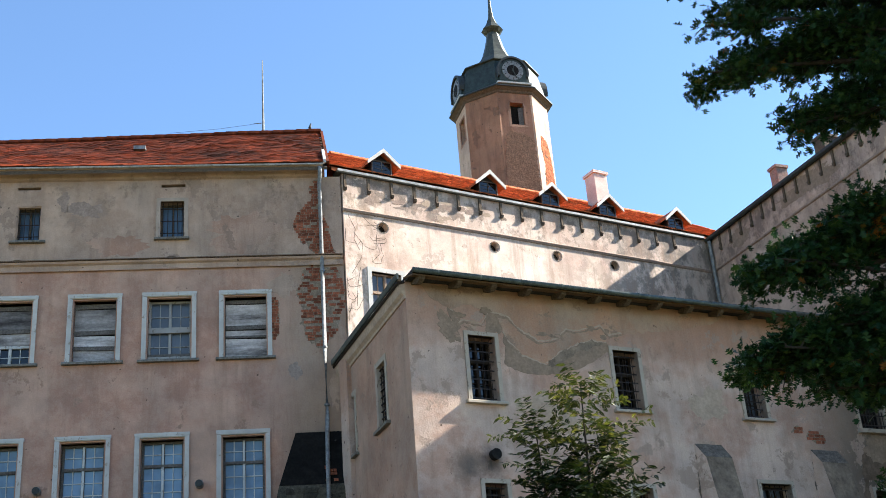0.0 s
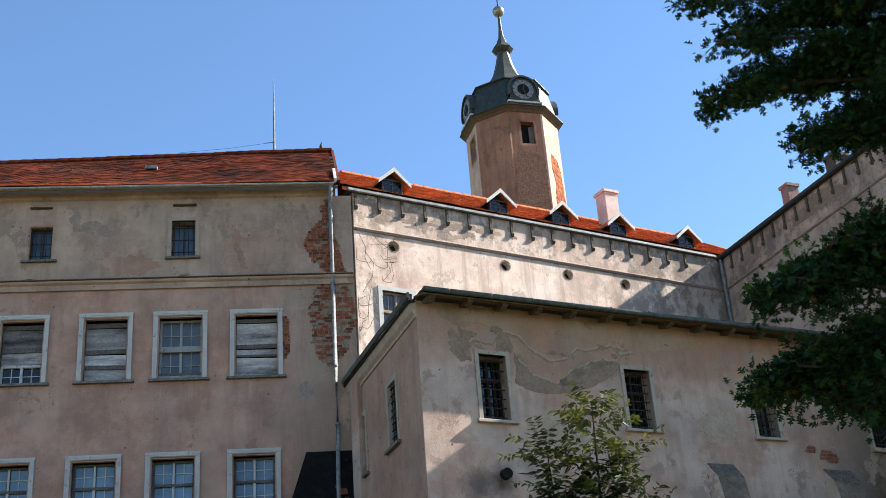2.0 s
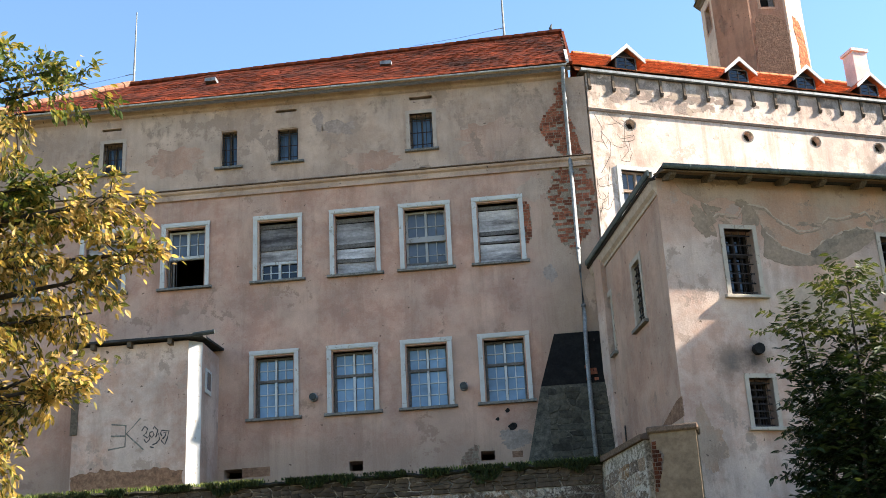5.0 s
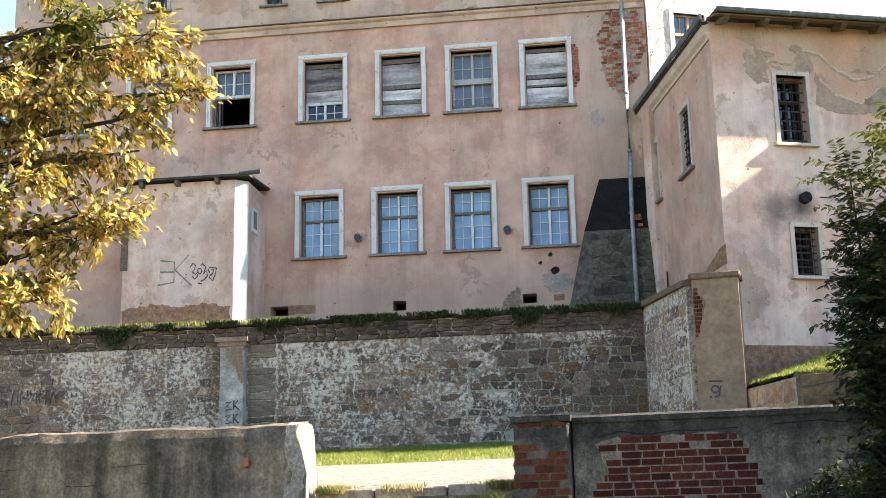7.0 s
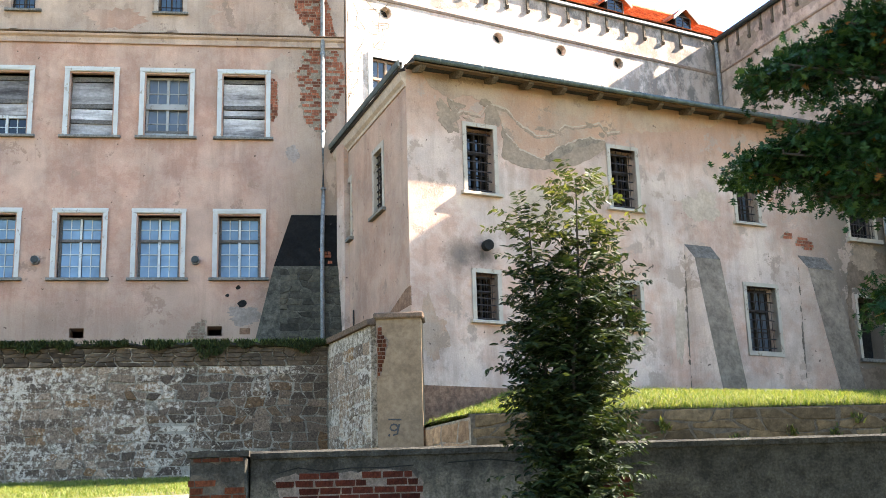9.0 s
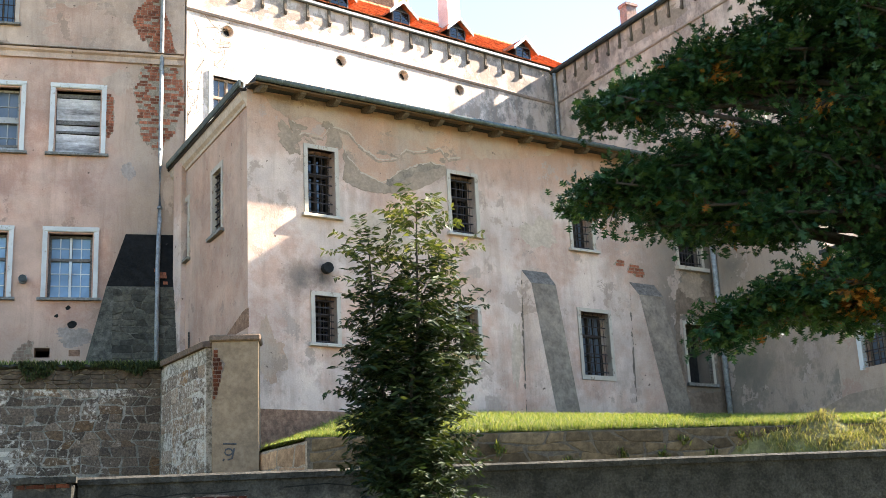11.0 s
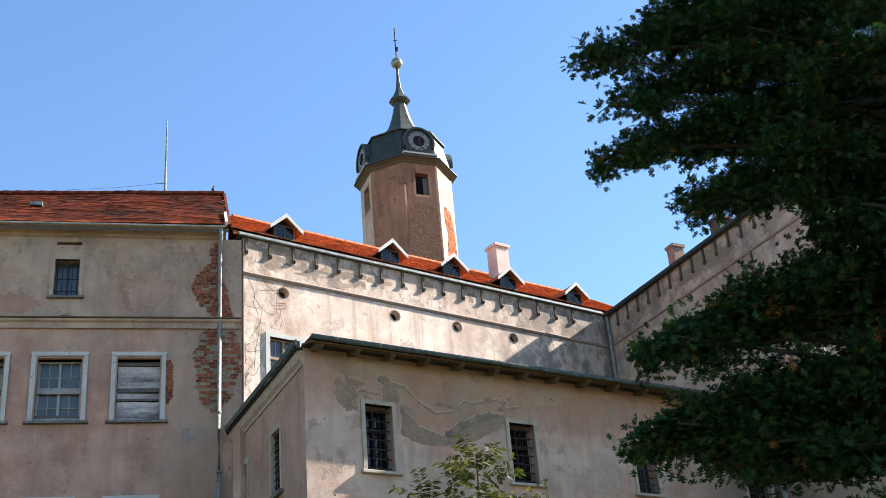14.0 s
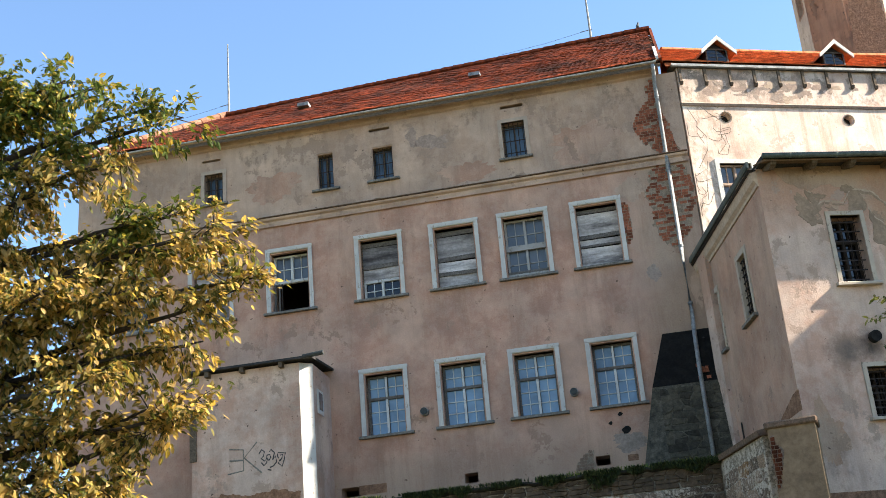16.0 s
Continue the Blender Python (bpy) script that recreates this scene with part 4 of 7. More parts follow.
for z in (16.3, 14.2, 12.1, 10.6):
    part("pipe_clip", tube([(0.0, -0.09, z), (0.0, -0.09, z + 0.05)], 0.064, 12), ZINC, dp)
# bare brick down the corner by the pipe
BRICKS = [[(-0.16, 16.95), (0.0, 16.95), (0.02, 14.75), (-0.28, 14.76), (-0.52, 15.15), (-0.68, 15.45), (-0.66, 15.8), (-0.48, 16.05), (-0.28, 16.25), (-0.25, 16.6)],
          [(-0.40, 14.34), (-0.15, 14.38), (0.36, 14.40), (0.53, 14.06), (0.555, 13.4), (0.50, 12.95), (0.30, 12.6), (0.05, 12.22), (-0.2, 12.12), (-0.42, 12.3), (-0.58, 12.85), (-0.55, 13.3), (-0.63, 13.6), (-0.55, 14.1)],
          [(0.02, 15.95), (0.22, 15.5), (0.27, 15.0), (0.36, 14.70), (0.03, 14.70)],
          [(-1.33, 13.55), (-1.14, 13.5), (-1.12, 12.6), (-1.22, 12.4), (-1.31, 12.45)]]
brick_patch(attic, frayed(BRICKS[0], 0.12, 0.07, 2.2), BRICK_OLD, MORTAR, seed=5, keep=0.85)
brick_patch(facade, frayed(BRICKS[1], 0.13, 0.07, 3.2), BRICK_OLD, MORTAR, seed=6, keep=0.62)
brick_patch(attic, BRICKS[2], BRICK_OLD, MORTAR, seed=7)
brick_patch(facade, BRICKS[3], BRICK_OLD, MORTAR, seed=8)
for i, (cx, cz, rx, rz, mt) in enumerate([(-6.0, 16.15, 0.45, 0.22, CORNICE), (-6.6, 16.35, 0.13, 0.28, CORNICE), (-0.75, 11.55, 0.16, 0.2, PALE), (-1.9, 7.45, 0.4, 0.22, PALE), (0.25, 11.0, 0.15, 0.5, GREY), (-2.2, 15.4, 0.9, 0.5, SIDE), (-5.2, 15.05, 0.7, 0.28, SIDE), (-10.6, 15.6, 0.7, 0.4, SIDE), (-0.95, 13.9, 0.35, 0.35, GREY)]):
    patch("render_patch", ragged(cx, cz, rx, rz, i + 1.3), mt, attic if cz > 14.6 else facade, label="patch of differing render")
part("painted_strip", boxes((-8.6, -7.9, -0.006, 0.02, 6.95, 7.18)), PLUM, facade)
part("painted_strip", boxes((-2.0, -1.75, -0.006, 0.02, 7.0, 7.15)), PLUM, facade)
brick_patch(facade, [(-3.25, 6.9), (-2.8, 6.9), (-2.8, 7.35), (-3.0, 7.3), (-3.2, 7.1)], CAPBRICK, MORTAR, seed=9)
for cx, cz, r in ((-1.95, 7.75, 0.11), (-2.05, 8.15, 0.06), (-2.3, 7.95, 0.05)):
    patch("broken_hole", ragged(cx, cz, r, r * 0.8, cx * 3, 12), BLACK, facade, 0.012, label="small hole knocked in the render, its dark inside a flat black patch")
for u in (-6.80, -3.07):
    v = part("flue_vent", tube([(u, -0.14, 8.80), (u, 0.05, 8.80)], 0.10, 16), ZINC, house, "short round metal flue outlet")
    part("cowl", tube([(u, -0.20, 8.80), (u, -0.145, 8.80)], 0.085, 16), LEAD, v)
# tarred buttress in the corner
bm = prism([(-0.78, 9.90), (0.42, 9.90), (0.42, 8.55), (-1.19, 8.55)], "y", -0.55, 0.02)
for v in bm.verts:
    if v.co.y < 0 and v.co.z > 9.5:
        v.co.y = -0.25
butt = part("buttress", bm, TARRED, house, "battered corner buttress, tarred black at the top")
bm = prism([(-1.19, 8.545), (0.42, 8.545), (0.42, 6.2), (-1.72, 6.2)], "y", -0.9, 0.02)
for v in bm.verts:
    if v.co.y < 0 and v.co.z > 8:
        v.co.y = -0.55
part("buttress_foot", bm, FOOT, butt, "mossy crumbling render")
brick_patch(butt, [(-0.15, 8.95), (0.15, 8.95), (0.2, 8.6), (-0.1, 8.6)], BRICK_OLD, MOSSY, seed=19, y=-0.545, keep=0.5, backing=False)

for u, h, y in ((-1.57, 2.35, 4.4), (-13.47, 2.3, 4.4)):
    m = HOUSE @ pose(u, y, RIDGE_Z + TILT * u + 0.08)
    a = thing("roof_antenna", m, "slender grey metal aerial mast on the roof ridge", "antenna", "aerial masts")
    part("mast", tube([(0, 0, -0.05), (0, 0, h * 0.5), (0, 0, h * 1.13)], 0.03, 8, None, [0.04, 0.03, 0.016]), ZINC, a)
    part("wire", tube([(-0.02, 0, 0.33), (-1.4, 0, 0.13), (-2.9, 0, 0.0)], 0.0045, 5), IRON, a)
    part("crossbar", tube([(-0.3, 0, 0.3), (0.06, 0, 0.34)], 0.012, 6), ZINC, a)

# ---- the little shed on the terrace ----
shed = thing("shed", HOUSE, "small flat-roofed pink shed against the facade, tagged with spray paint", "shed")
S0, S1, SW, SB, ST = -12.25, -9.22, -1.68, 6.0, 10.02
part("wall", prism([(S0, 0.0), (S0, SW), (S1 - 0.26, SW), (S1, SW + 0.24), (S1, 0.0)], "z", SB, ST), ANNEX, shed)
patch("plinth", frayed([(S0 + 0.02, SB), (S1 - 0.3, SB), (S1 - 0.35, 6.9), (S1 - 0.9, 7.02), (S1 - 1.6, 6.95), (S1 - 2.2, 7.03), (S0 + 0.04, 6.95)], 0.06, 0.05, 9.1), PLUM, shed, 0.008 - SW, 0.02 + SW, label="flaking plum plinth band")
# Sun on the chamfer is put into this strip's white.
part("corner_strip", prism([(S1 - 0.262, SW - 0.006), (S1 + 0.006, SW + 0.242), (S1 - 0.03, SW + 0.27), (S1 - 0.29, SW + 0.03)], "z", 6.3, ST - 0.01), STONE_TRIM, shed, "chamfered corner, made white to stand for the sun on it")
rf = prism([(SW - 0.22, ST + 0.03), (0.0, ST + 0.17), (0.0, ST + 0.23), (SW - 0.22, ST + 0.085)], "x", S0 - 0.15, S1 + 0.12)
part("roof", rf, FELT, shed, "thin felted lean-to roof")
part("gutter_end", tube([(S1 - 0.1, SW - 0.2, ST + 0.07), (S1 + 0.42, SW - 0.2, ST + 0.11)], 0.055, 10), LEAD, shed)
for u in (S0 + 0.4, S0 + 1.3, S0 + 2.3):
    part("rafter_end", boxes((u, u + 0.1, SW - 0.18, SW + 0.02, ST - 0.1, ST + 0.03)), BROWNWOOD, shed)
w = part("window", boxes((S1 - 0.012, S1 + 0.03, -1.17, -0.72, 8.85, 9.45)), STONE_TRIM, shed, "narrow side window in a pale surround")
part("pane", boxes((S1 + 0.028, S1 + 0.036, -1.08, -0.80, 8.95, 9.38)), GLASS_GREY, w)
part("shutter", boxes((S0 - 0.05, S0 + 0.12, SW - 0.03, SW + 0.02, 7.9, 9.2)), BROWNWOOD, shed, "dark brown wooden shutter")


def scrawl(parent, name, strokes, r, y, material=None, flat=0.3):
    """Spray-painted strokes lying on a wall at depth y."""
    bm = bmesh.new()
    for s in strokes:
        tube([(u, y, z) for u, z in s], r, 5, bm)
    for v in bm.verts:
        v.co.y = y + (v.co.y - y) * flat
    return part(name, bm, material or PAINT_K, parent, "dark spray-painted scrawl")


loops = [[(-10.56, 7.9), (-10.49, 8.0), (-10.42, 7.94), (-10.45, 7.83), (-10.51, 7.79), (-10.42, 7.72), (-10.35, 7.78), (-10.37, 7.67), (-10.44, 7.61), (-10.5, 7.69)], [(-10.36, 7.85), (-10.29, 7.86), (-10.26, 7.79), (-10.31, 7.72), (-10.37, 7.78), (-10.36, 7.85)], [(-10.29, 7.92), (-10.26, 7.98), (-10.17, 7.89), (-10.22, 7.72), (-10.15, 7.81), (-10.12, 7.67), (-10.2, 7.58), (-10.29, 7.55)], [(-10.07, 7.74), (-10.1, 7.81), (-10.08, 7.88), (-9.9, 7.85), (-9.94, 7.67), (-9.99, 7.54), (-10.08, 7.63), (-10.03, 7.72)], [(-10.03, 7.81), (-9.97, 7.83), (-9.99, 7.74), (-10.04, 7.67)], [(-10.35, 7.51), (-10.26, 7.48)]]
scrawl(shed, "graffiti", loops, 0.016, SW - 0.004)
scrawl(shed, "graffiti", [[(-11.3, 8.1), (-10.95, 8.05), (-10.95, 7.55), (-11.35, 7.5)], [(-11.3, 7.82), (-10.95, 7.8)], [(-10.6, 8.2), (-10.93, 7.85), (-10.5, 7.45)]], 0.02, SW - 0.004, SILL)

# ---- the castle range behind, lit by the sun ----
RANGE = pose(-3.07, 28.86, 0, 0, 0, 31.6)
castle = thing("castle_range", RANGE, "pale limewashed castle range with round loopholes and orange tiled roof", "building")
OCULI = [(1.18, 15.67), (4.69, 15.65), (6.82, 15.69), (8.87, 15.68)]
L = 12.72
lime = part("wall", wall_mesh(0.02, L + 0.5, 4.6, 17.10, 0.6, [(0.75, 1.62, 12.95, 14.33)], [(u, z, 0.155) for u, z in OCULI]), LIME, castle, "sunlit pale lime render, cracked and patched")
for u, z in OCULI:
    bm = bmesh.new()
    k = 24
    rings = [[bm.verts.new((u + r * math.cos(2 * math.pi * i / k), y, z + r * math.sin(2 * math.pi * i / k))) for i in range(k)] for r, y in ((0.17, -0.001), (0.165, -0.012), (0.15, -0.012), (0.143, 0.10))]
    for a, b in zip(rings, rings[1:]):
        for i in range(k):
            bm.faces.new((a[i], a[(i + 1) % k], b[(i + 1) % k], b[i]))
    o = part("loophole", bm, SILL, castle, "small round loophole with a stone ring")
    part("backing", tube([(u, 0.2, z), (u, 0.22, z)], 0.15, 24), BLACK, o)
win = part("window", frame_mesh(0.63, 1.74, 12.9, 14.45, 0.12, -0.04, 0.10, False), STONE_TRIM, castle, "tall wooden casement in a white surround")
casement(win, 0.75, 1.62, 12.95, 14.33, GLASS_GREY, OCHRE, 0.08, 4, 0.6, (2, 1))
part("string_course", prism([(0.1, 15.96), (-0.03, 15.98), (-0.06, 16.04), (-0.02, 16.08), (0.1, 16.08)], "x", 0.0, L), CORNICE, castle, "thin projecting string course")
part("gutter", prism([(-0.02, 17.11), (-0.09, 17.09), (-0.12, 17.11), (-0.12, 17.18), (-0.10, 17.18), (-0.09, 17.14), (-0.02, 17.18)], "x", -0.15, L - 0.2), ZINC, castle, "dull metal gutter")
part("eaves_board", boxes((-0.1, L, -0.018, 0.3, 17.11, 17.20)), OLDWOOD, castle)


def slit(parent, u, z0, z1, out=0.04, w=0.04):
    """A slim corbel fin below the eaves, cut away at its foot."""
    part("corbel", prism([(0.02, z0 - 0.02), (-out * 1.2, z0 - 0.03), (-out * 1.9, z0 + 0.05), (-out, z0 + 0.10), (-out, z1), (0.02, z1)], "x", u - w, u + w), CORBEL, parent, "slim stone corbel below the eaves")


for i in range(17):
    slit(castle, 0.09 + 0.702 * i, 16.62, 17.09, 0.05, 0.036)
RB, RZ = 3.9, 20.0
bm = prism([(-0.05, 17.22), (RB, RZ), (RB + 4.2, 17.15), (RB + 4.2, 17.0), (RB, RZ - 0.2), (-0.05, 17.12)], "x", -0.3, L + 3.5)
for v in bm.verts:
    if v.co.x < 0:
        v.co.x += 0.43 * (v.co.y + 0.05)
part("roof_deck", bm, TILE_NEW, castle)
tiles(castle, "roof_tiles", "newer orange-red plain tiles", -0.45, L + 2.6, -0.08, 17.25, RB + 0.08, RZ - 17.23, TILE_NEW, TILE_NEW_P, seed=11, sag=0.012, skew=0.43)
ridge(castle, 1.5, L + 2.6, RB, RZ + 0.03, TILE_NEW)
part("rear_wall", boxes((0.02, L + 3, 7.9, 8.1, 4.6, 17.05), (0.02, L + 3, 0.6, 7.9, 16.9, 17.0), (0.02, L, 0.6, 7.9, 4.6, 4.8), (L + 2.8, L + 3.0, 0.6, 8.0, 4.6, 17.05)), LIME, castle)


def dormer(u):
    y0, zb, ze, zp = 0.06, 17.25, 17.68, 18.0
    d = part("dormer", prism([(u - 0.32, zb), (u + 0.32, zb), (u + 0.32, ze), (u, zp - 0.08), (u - 0.32, ze)], "y", y0, y0 + 1.0), IRON, castle, "small gabled dormer with white bargeboards")
    for s in (-1, 1):
        o = [(u, zp + 0.02), (u + s * 0.48, ze - 0.07), (u + s * 0.48, ze - 0.14), (u, zp - 0.06)]
        part("dormer_roof", prism(o if s > 0 else o[::-1], "y", y0 - 0.17, y0 + 1.3), TILE_NEW, d)
        o = [(u, zp + 0.05), (u + s * 0.50, ze - 0.08), (u + s * 0.50, ze - 0.19), (u, zp - 0.08)]
        part("bargeboard", prism(o if s > 0 else o[::-1], "y", y0 - 0.21, y0 - 0.172), STONE_TRIM, d, "white-painted bargeboard")
    part("pane", boxes((u - 0.27, u + 0.27, y0 - 0.014, y0 - 0.008, zb + 0.04, zb + 0.46)), GLASS_DARK, d)
    part("casement_frame", frame_mesh(u - 0.31, u + 0.31, zb + 0.01, zb + 0.49, 0.035, y0 - 0.035, y0 - 0.016), OLDWOOD, d)
    bm = boxes((u - 0.012, u + 0.012, y0 - 0.03, y0 - 0.015, zb + 0.05, zb + 0.45))
    for q in range(3):
        box(bm, u - 0.21, u + 0.21, y0 - 0.026, y0 - 0.016, zb + 0.12 + q * 0.11, zb + 0.13 + q * 0.11)
    part("glazing_grid", bm, OLDWOOD, d)


for u in (1.26, 4.68, 6.83, 8.92, 11.55):
    dormer(u)


def chimney(parent, u, y, z0, z1, wx, wy, material, cap=0.05):
    c = part("chimney", boxes((u - wx / 2, u + wx / 2, y - wy / 2, y + wy / 2, z0, z1)), material, parent, "square rendered chimney stack")
    part("cap", boxes((u - wx / 2 - cap, u + wx / 2 + cap, y - wy / 2 - cap, y + wy / 2 + cap, z1, z1 + 0.10)), material, c)
    return c


chimney(castle, 10.71, 2.6, 18.2, 20.3, 0.52, 0.52, PINKCHIM, 0.05)
crk = [[(0.5, 16.0), (0.75, 15.75), (1.0, 15.6), (0.95, 15.2), (1.05, 14.9), (0.8, 14.6)], [(0.3, 15.4), (0.55, 15.1), (0.5, 14.7), (0.2, 14.2)], [(0.15, 15.9), (0.35, 15.5), (0.3, 15.2), (0.45, 14.9)], [(0.45, 14.4), (0.35, 13.9), (0.3, 13.3)]]
rnd = random.Random(77)
for k in range(18):
    u, z, a = rnd.uniform(0.1, 1.0), rnd.uniform(13.2, 16.0), rnd.uniform(-2.2, -0.9)
    line = [(u, z)]
    for _ in range(rnd.randint(4, 9)):
        a += rnd.gauss(0, 0.7)
        u, z = min(1.25, max(0.06, u + 0.13 * math.cos(a))), min(16.0, z + 0.13 * math.sin(a))
        line.append((u, z))
    if not (line[-1][1] < 14.6 and max(p[0] for p in line) > 0.5):
        crk.append(line)
scrawl(lime, "render_crack", crk, 0.007, -0.001, CORBEL)
rnd = random.Random(79)
for k in range(60):
    u, z = rnd.gauss(3.0, 0.95), rnd.gauss(16.52, 0.16)
    if 0.3 < u < 6 and 16.12 < z < 17.0:
        patch("render_patch", ragged(u, z, rnd.uniform(0.05, 0.22), rnd.uniform(0.03, 0.10), k * 1.9, 36), rnd.choice((LIGHTSKIM, PALE, CORNICE)), lime, 0.001 + 0.00005 * k, label="rough bare render below the eaves")

# ---- the shaded castle wing that runs forward ----
WING = pose(7.81, 35.55, 0, 0, 0, -66.0)
wing = thing("castle_wing", WING, "tall shaded castle wing with stained grey-pink render and slim corbels", "building")
WL = 10.0
WH = 17.11
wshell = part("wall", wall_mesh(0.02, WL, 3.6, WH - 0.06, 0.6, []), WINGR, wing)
part("string_course", prism([(0.1, 15.98), (-0.04, 16.0), (-0.06, 16.04), (-0.02, 16.08), (0.1, 16.08)], "x", 0.0, WL), CORNICE, wing)
part("gutter", prism([(-0.02, WH - 0.08), (-0.12, WH - 0.10), (-0.17, WH - 0.06), (-0.17, WH + 0.02), (-0.14, WH + 0.02), (-0.12, WH - 0.04), (-0.02, WH + 0.02)], "x", 0.0, WL + 0.1), LEAD, wing, "dark metal gutter")
for i in range(16):
    slit(wing, 0.62 + 0.56 * i, 16.55, WH - 0.06, 0.05, 0.034)
part("roof", prism([(-0.12, WH), (5.0, WH + 2.2), (10.0, WH), (10.0, WH - 0.2), (5.0, WH + 2.0), (-0.12, WH - 0.06)], "x", -0.3, WL + 0.1), TILE_OLD, wing, "low-pitched tiled roof")
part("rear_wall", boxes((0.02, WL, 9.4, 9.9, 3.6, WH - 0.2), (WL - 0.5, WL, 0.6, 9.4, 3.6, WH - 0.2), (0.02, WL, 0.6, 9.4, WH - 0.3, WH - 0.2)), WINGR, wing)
chimney(wing, 1.14, 2.35, 17.7, 19.35, 0.36, 0.42, CHIMBRICK, 0.04)
chimney(wing, 4.75, 1.2, 17.4, 18.3, 0.45, 0.5, BROWNWOOD, 0.03)
part("downpipe", tube([(0.16, -0.10, WH - 0.1), (0.16, -0.09, 16.9), (0.16, -0.09, 9.0)], 0.06, 10), ZINC, wing, "grey zinc downpipe", True)
part("downpipe", tube([(6.45, -0.1, 11.6), (6.45, -0.09, 9.0), (6.45, -0.09, 4.2)], 0.07, 10), ZINC, wing, "grey zinc downpipe", True)
# lower end of the wing
low = part("low_wall", wall_mesh(WL, 12.9, 3.6, 8.5, 0.5, [(10.75, 11.65, 5.72, 7.15)]), PINK, wing, "low pink end wall")
part("low_roof", prism([(-0.15, 8.5), (-0.15, 8.6), (3.5, 8.6), (3.5, 8.5)], "x", WL, 13.0), FELT, wing)
win = part("window", frame_mesh(10.63, 11.77, 5.68, 7.27, 0.12, -0.03, 0.1, False), STONE_TRIM, wing, "barred window in a pale surround")
casement(win, 10.75, 11.65, 5.72, 7.15, GLASS_GREY, BROWNWOOD)
grille(win, 10.75, 11.65, 5.72, 7.15, 0.06, 6, 6)
win = part("window", frame_mesh(8.0, 8.9, 9.6, 11.0, 0.1, -0.03, 0.05), BUFF_TRIM, wing, "small shaded window in a buff surround")
part("pane", boxes((8.1, 8.8, -0.008, 0.02, 9.7, 10.9)), GLASS_DARK, win)
part("plinth", prism([(8.0, 4.2), (10.0, 4.2), (12.9, 4.2), (12.9, 5.3), (10.2, 5.2), (9.4, 5.0), (8.0, 4.9)], "y", -0.03, 0.02), CEMENT, wing, "crumbling cement plinth")
for i, (cx, cz, rx, rz, mt) in enumerate([(5.0, 16.6, 1.2, 0.3, CEMENT), (1.5, 16.5, 0.5, 0.25, CEMENT)]):
    patch("render_patch", ragged(cx, cz, rx, rz, i + 50.3), mt, wshell, label="darker stained render")

# ---- the two-storey annex in front ----
ANX = pose(-1.278, 23.831, 0, 0, 0, 27.4)
annex = thing("annex", ANX, "two-storey rendered annex with barred windows, buttresses and dark lean-to roof", "building")
AL_ = 13.15
EAVE = 11.70
FRONT = [(1.37, 2.02, 9.12, 10.58), (4.99, 5.66, 9.13, 10.53), (8.48, 9.09, 9.14, 10.40), (1.48, 1.99, 6.38, 7.38), (5.02, 5.55, 6.42, 7.40), (8.52, 9.38, 6.08, 7.60), (11.92, 12.74, 6.05, 7.55), (11.95, 12.75, 9.05, 10.3)]
bm = wall_mesh(0.0, AL_, 4.2, EAVE, 0.55, FRONT, [(1.76, 7.97, 0.12)])
for v in bm.verts:
    if v.co.x < 0.001 and v.co.y > 0.5:
        v.co.x = 0.075
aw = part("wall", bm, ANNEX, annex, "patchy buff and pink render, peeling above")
for i, (a, b, c, d) in enumerate(FRONT):
    w = 0.09
    if i == 6:
        win = part("doorway", frame_mesh(a - 0.08, b + 0.08, c - 0.02, d + 0.08, 0.08, -0.02, 0.12, False), BUFF_TRIM, annex, "dark open window hole")
        part("sill", boxes((a - 0.12, b + 0.12, -0.08, 0.1, c - 0.08, c)), SILL, win)
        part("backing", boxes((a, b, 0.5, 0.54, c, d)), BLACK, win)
        continue
    if i == 7:
        win = part("window", frame_mesh(a - 0.08, b + 0.08, c, d + 0.08, 0.08, -0.02, 0.12, False), BUFF_TRIM, annex, "upper window with a low railing")
        part("sill", boxes((a - 0.15, b + 0.15, -0.12, 0.1, c - 0.1, c)), BUFF_TRIM, win)
        part("pane", boxes((a, b, 0.25, 0.26, c, d)), GLASS_DARK, win)
        grille(win, a, b, c, c + 0.5, 0.02, 8, 2)
        continue
    win = part("window", frame_mesh(a - w, b + w, c, d + w, w, -0.035, 0.14, False), BUFF_TRIM, annex, "barred window in a buff stone surround")
    if i == 5:
        part("surround_base", boxes((a - w, b + w, -0.035, 0.1, c - 0.11, c)), BUFF_TRIM, win)
    else:
        sill_part(win, a - w - 0.06, b + w + 0.06, c, 0.12, 0.07, BUFF_TRIM)
    # Windows 2 and 5: bright reflections are put into a lighter glass.
    casement(win, a, b, c, d, GLASS_GREY if i in (2, 5) else GLASS_DARK, EAVEWOOD, 0.30, 4, 0.66, (2, 1))
    grille(win, a, b, c, d, 0.12, 4 if b - a < 0.8 else 6, 7, 0.007)
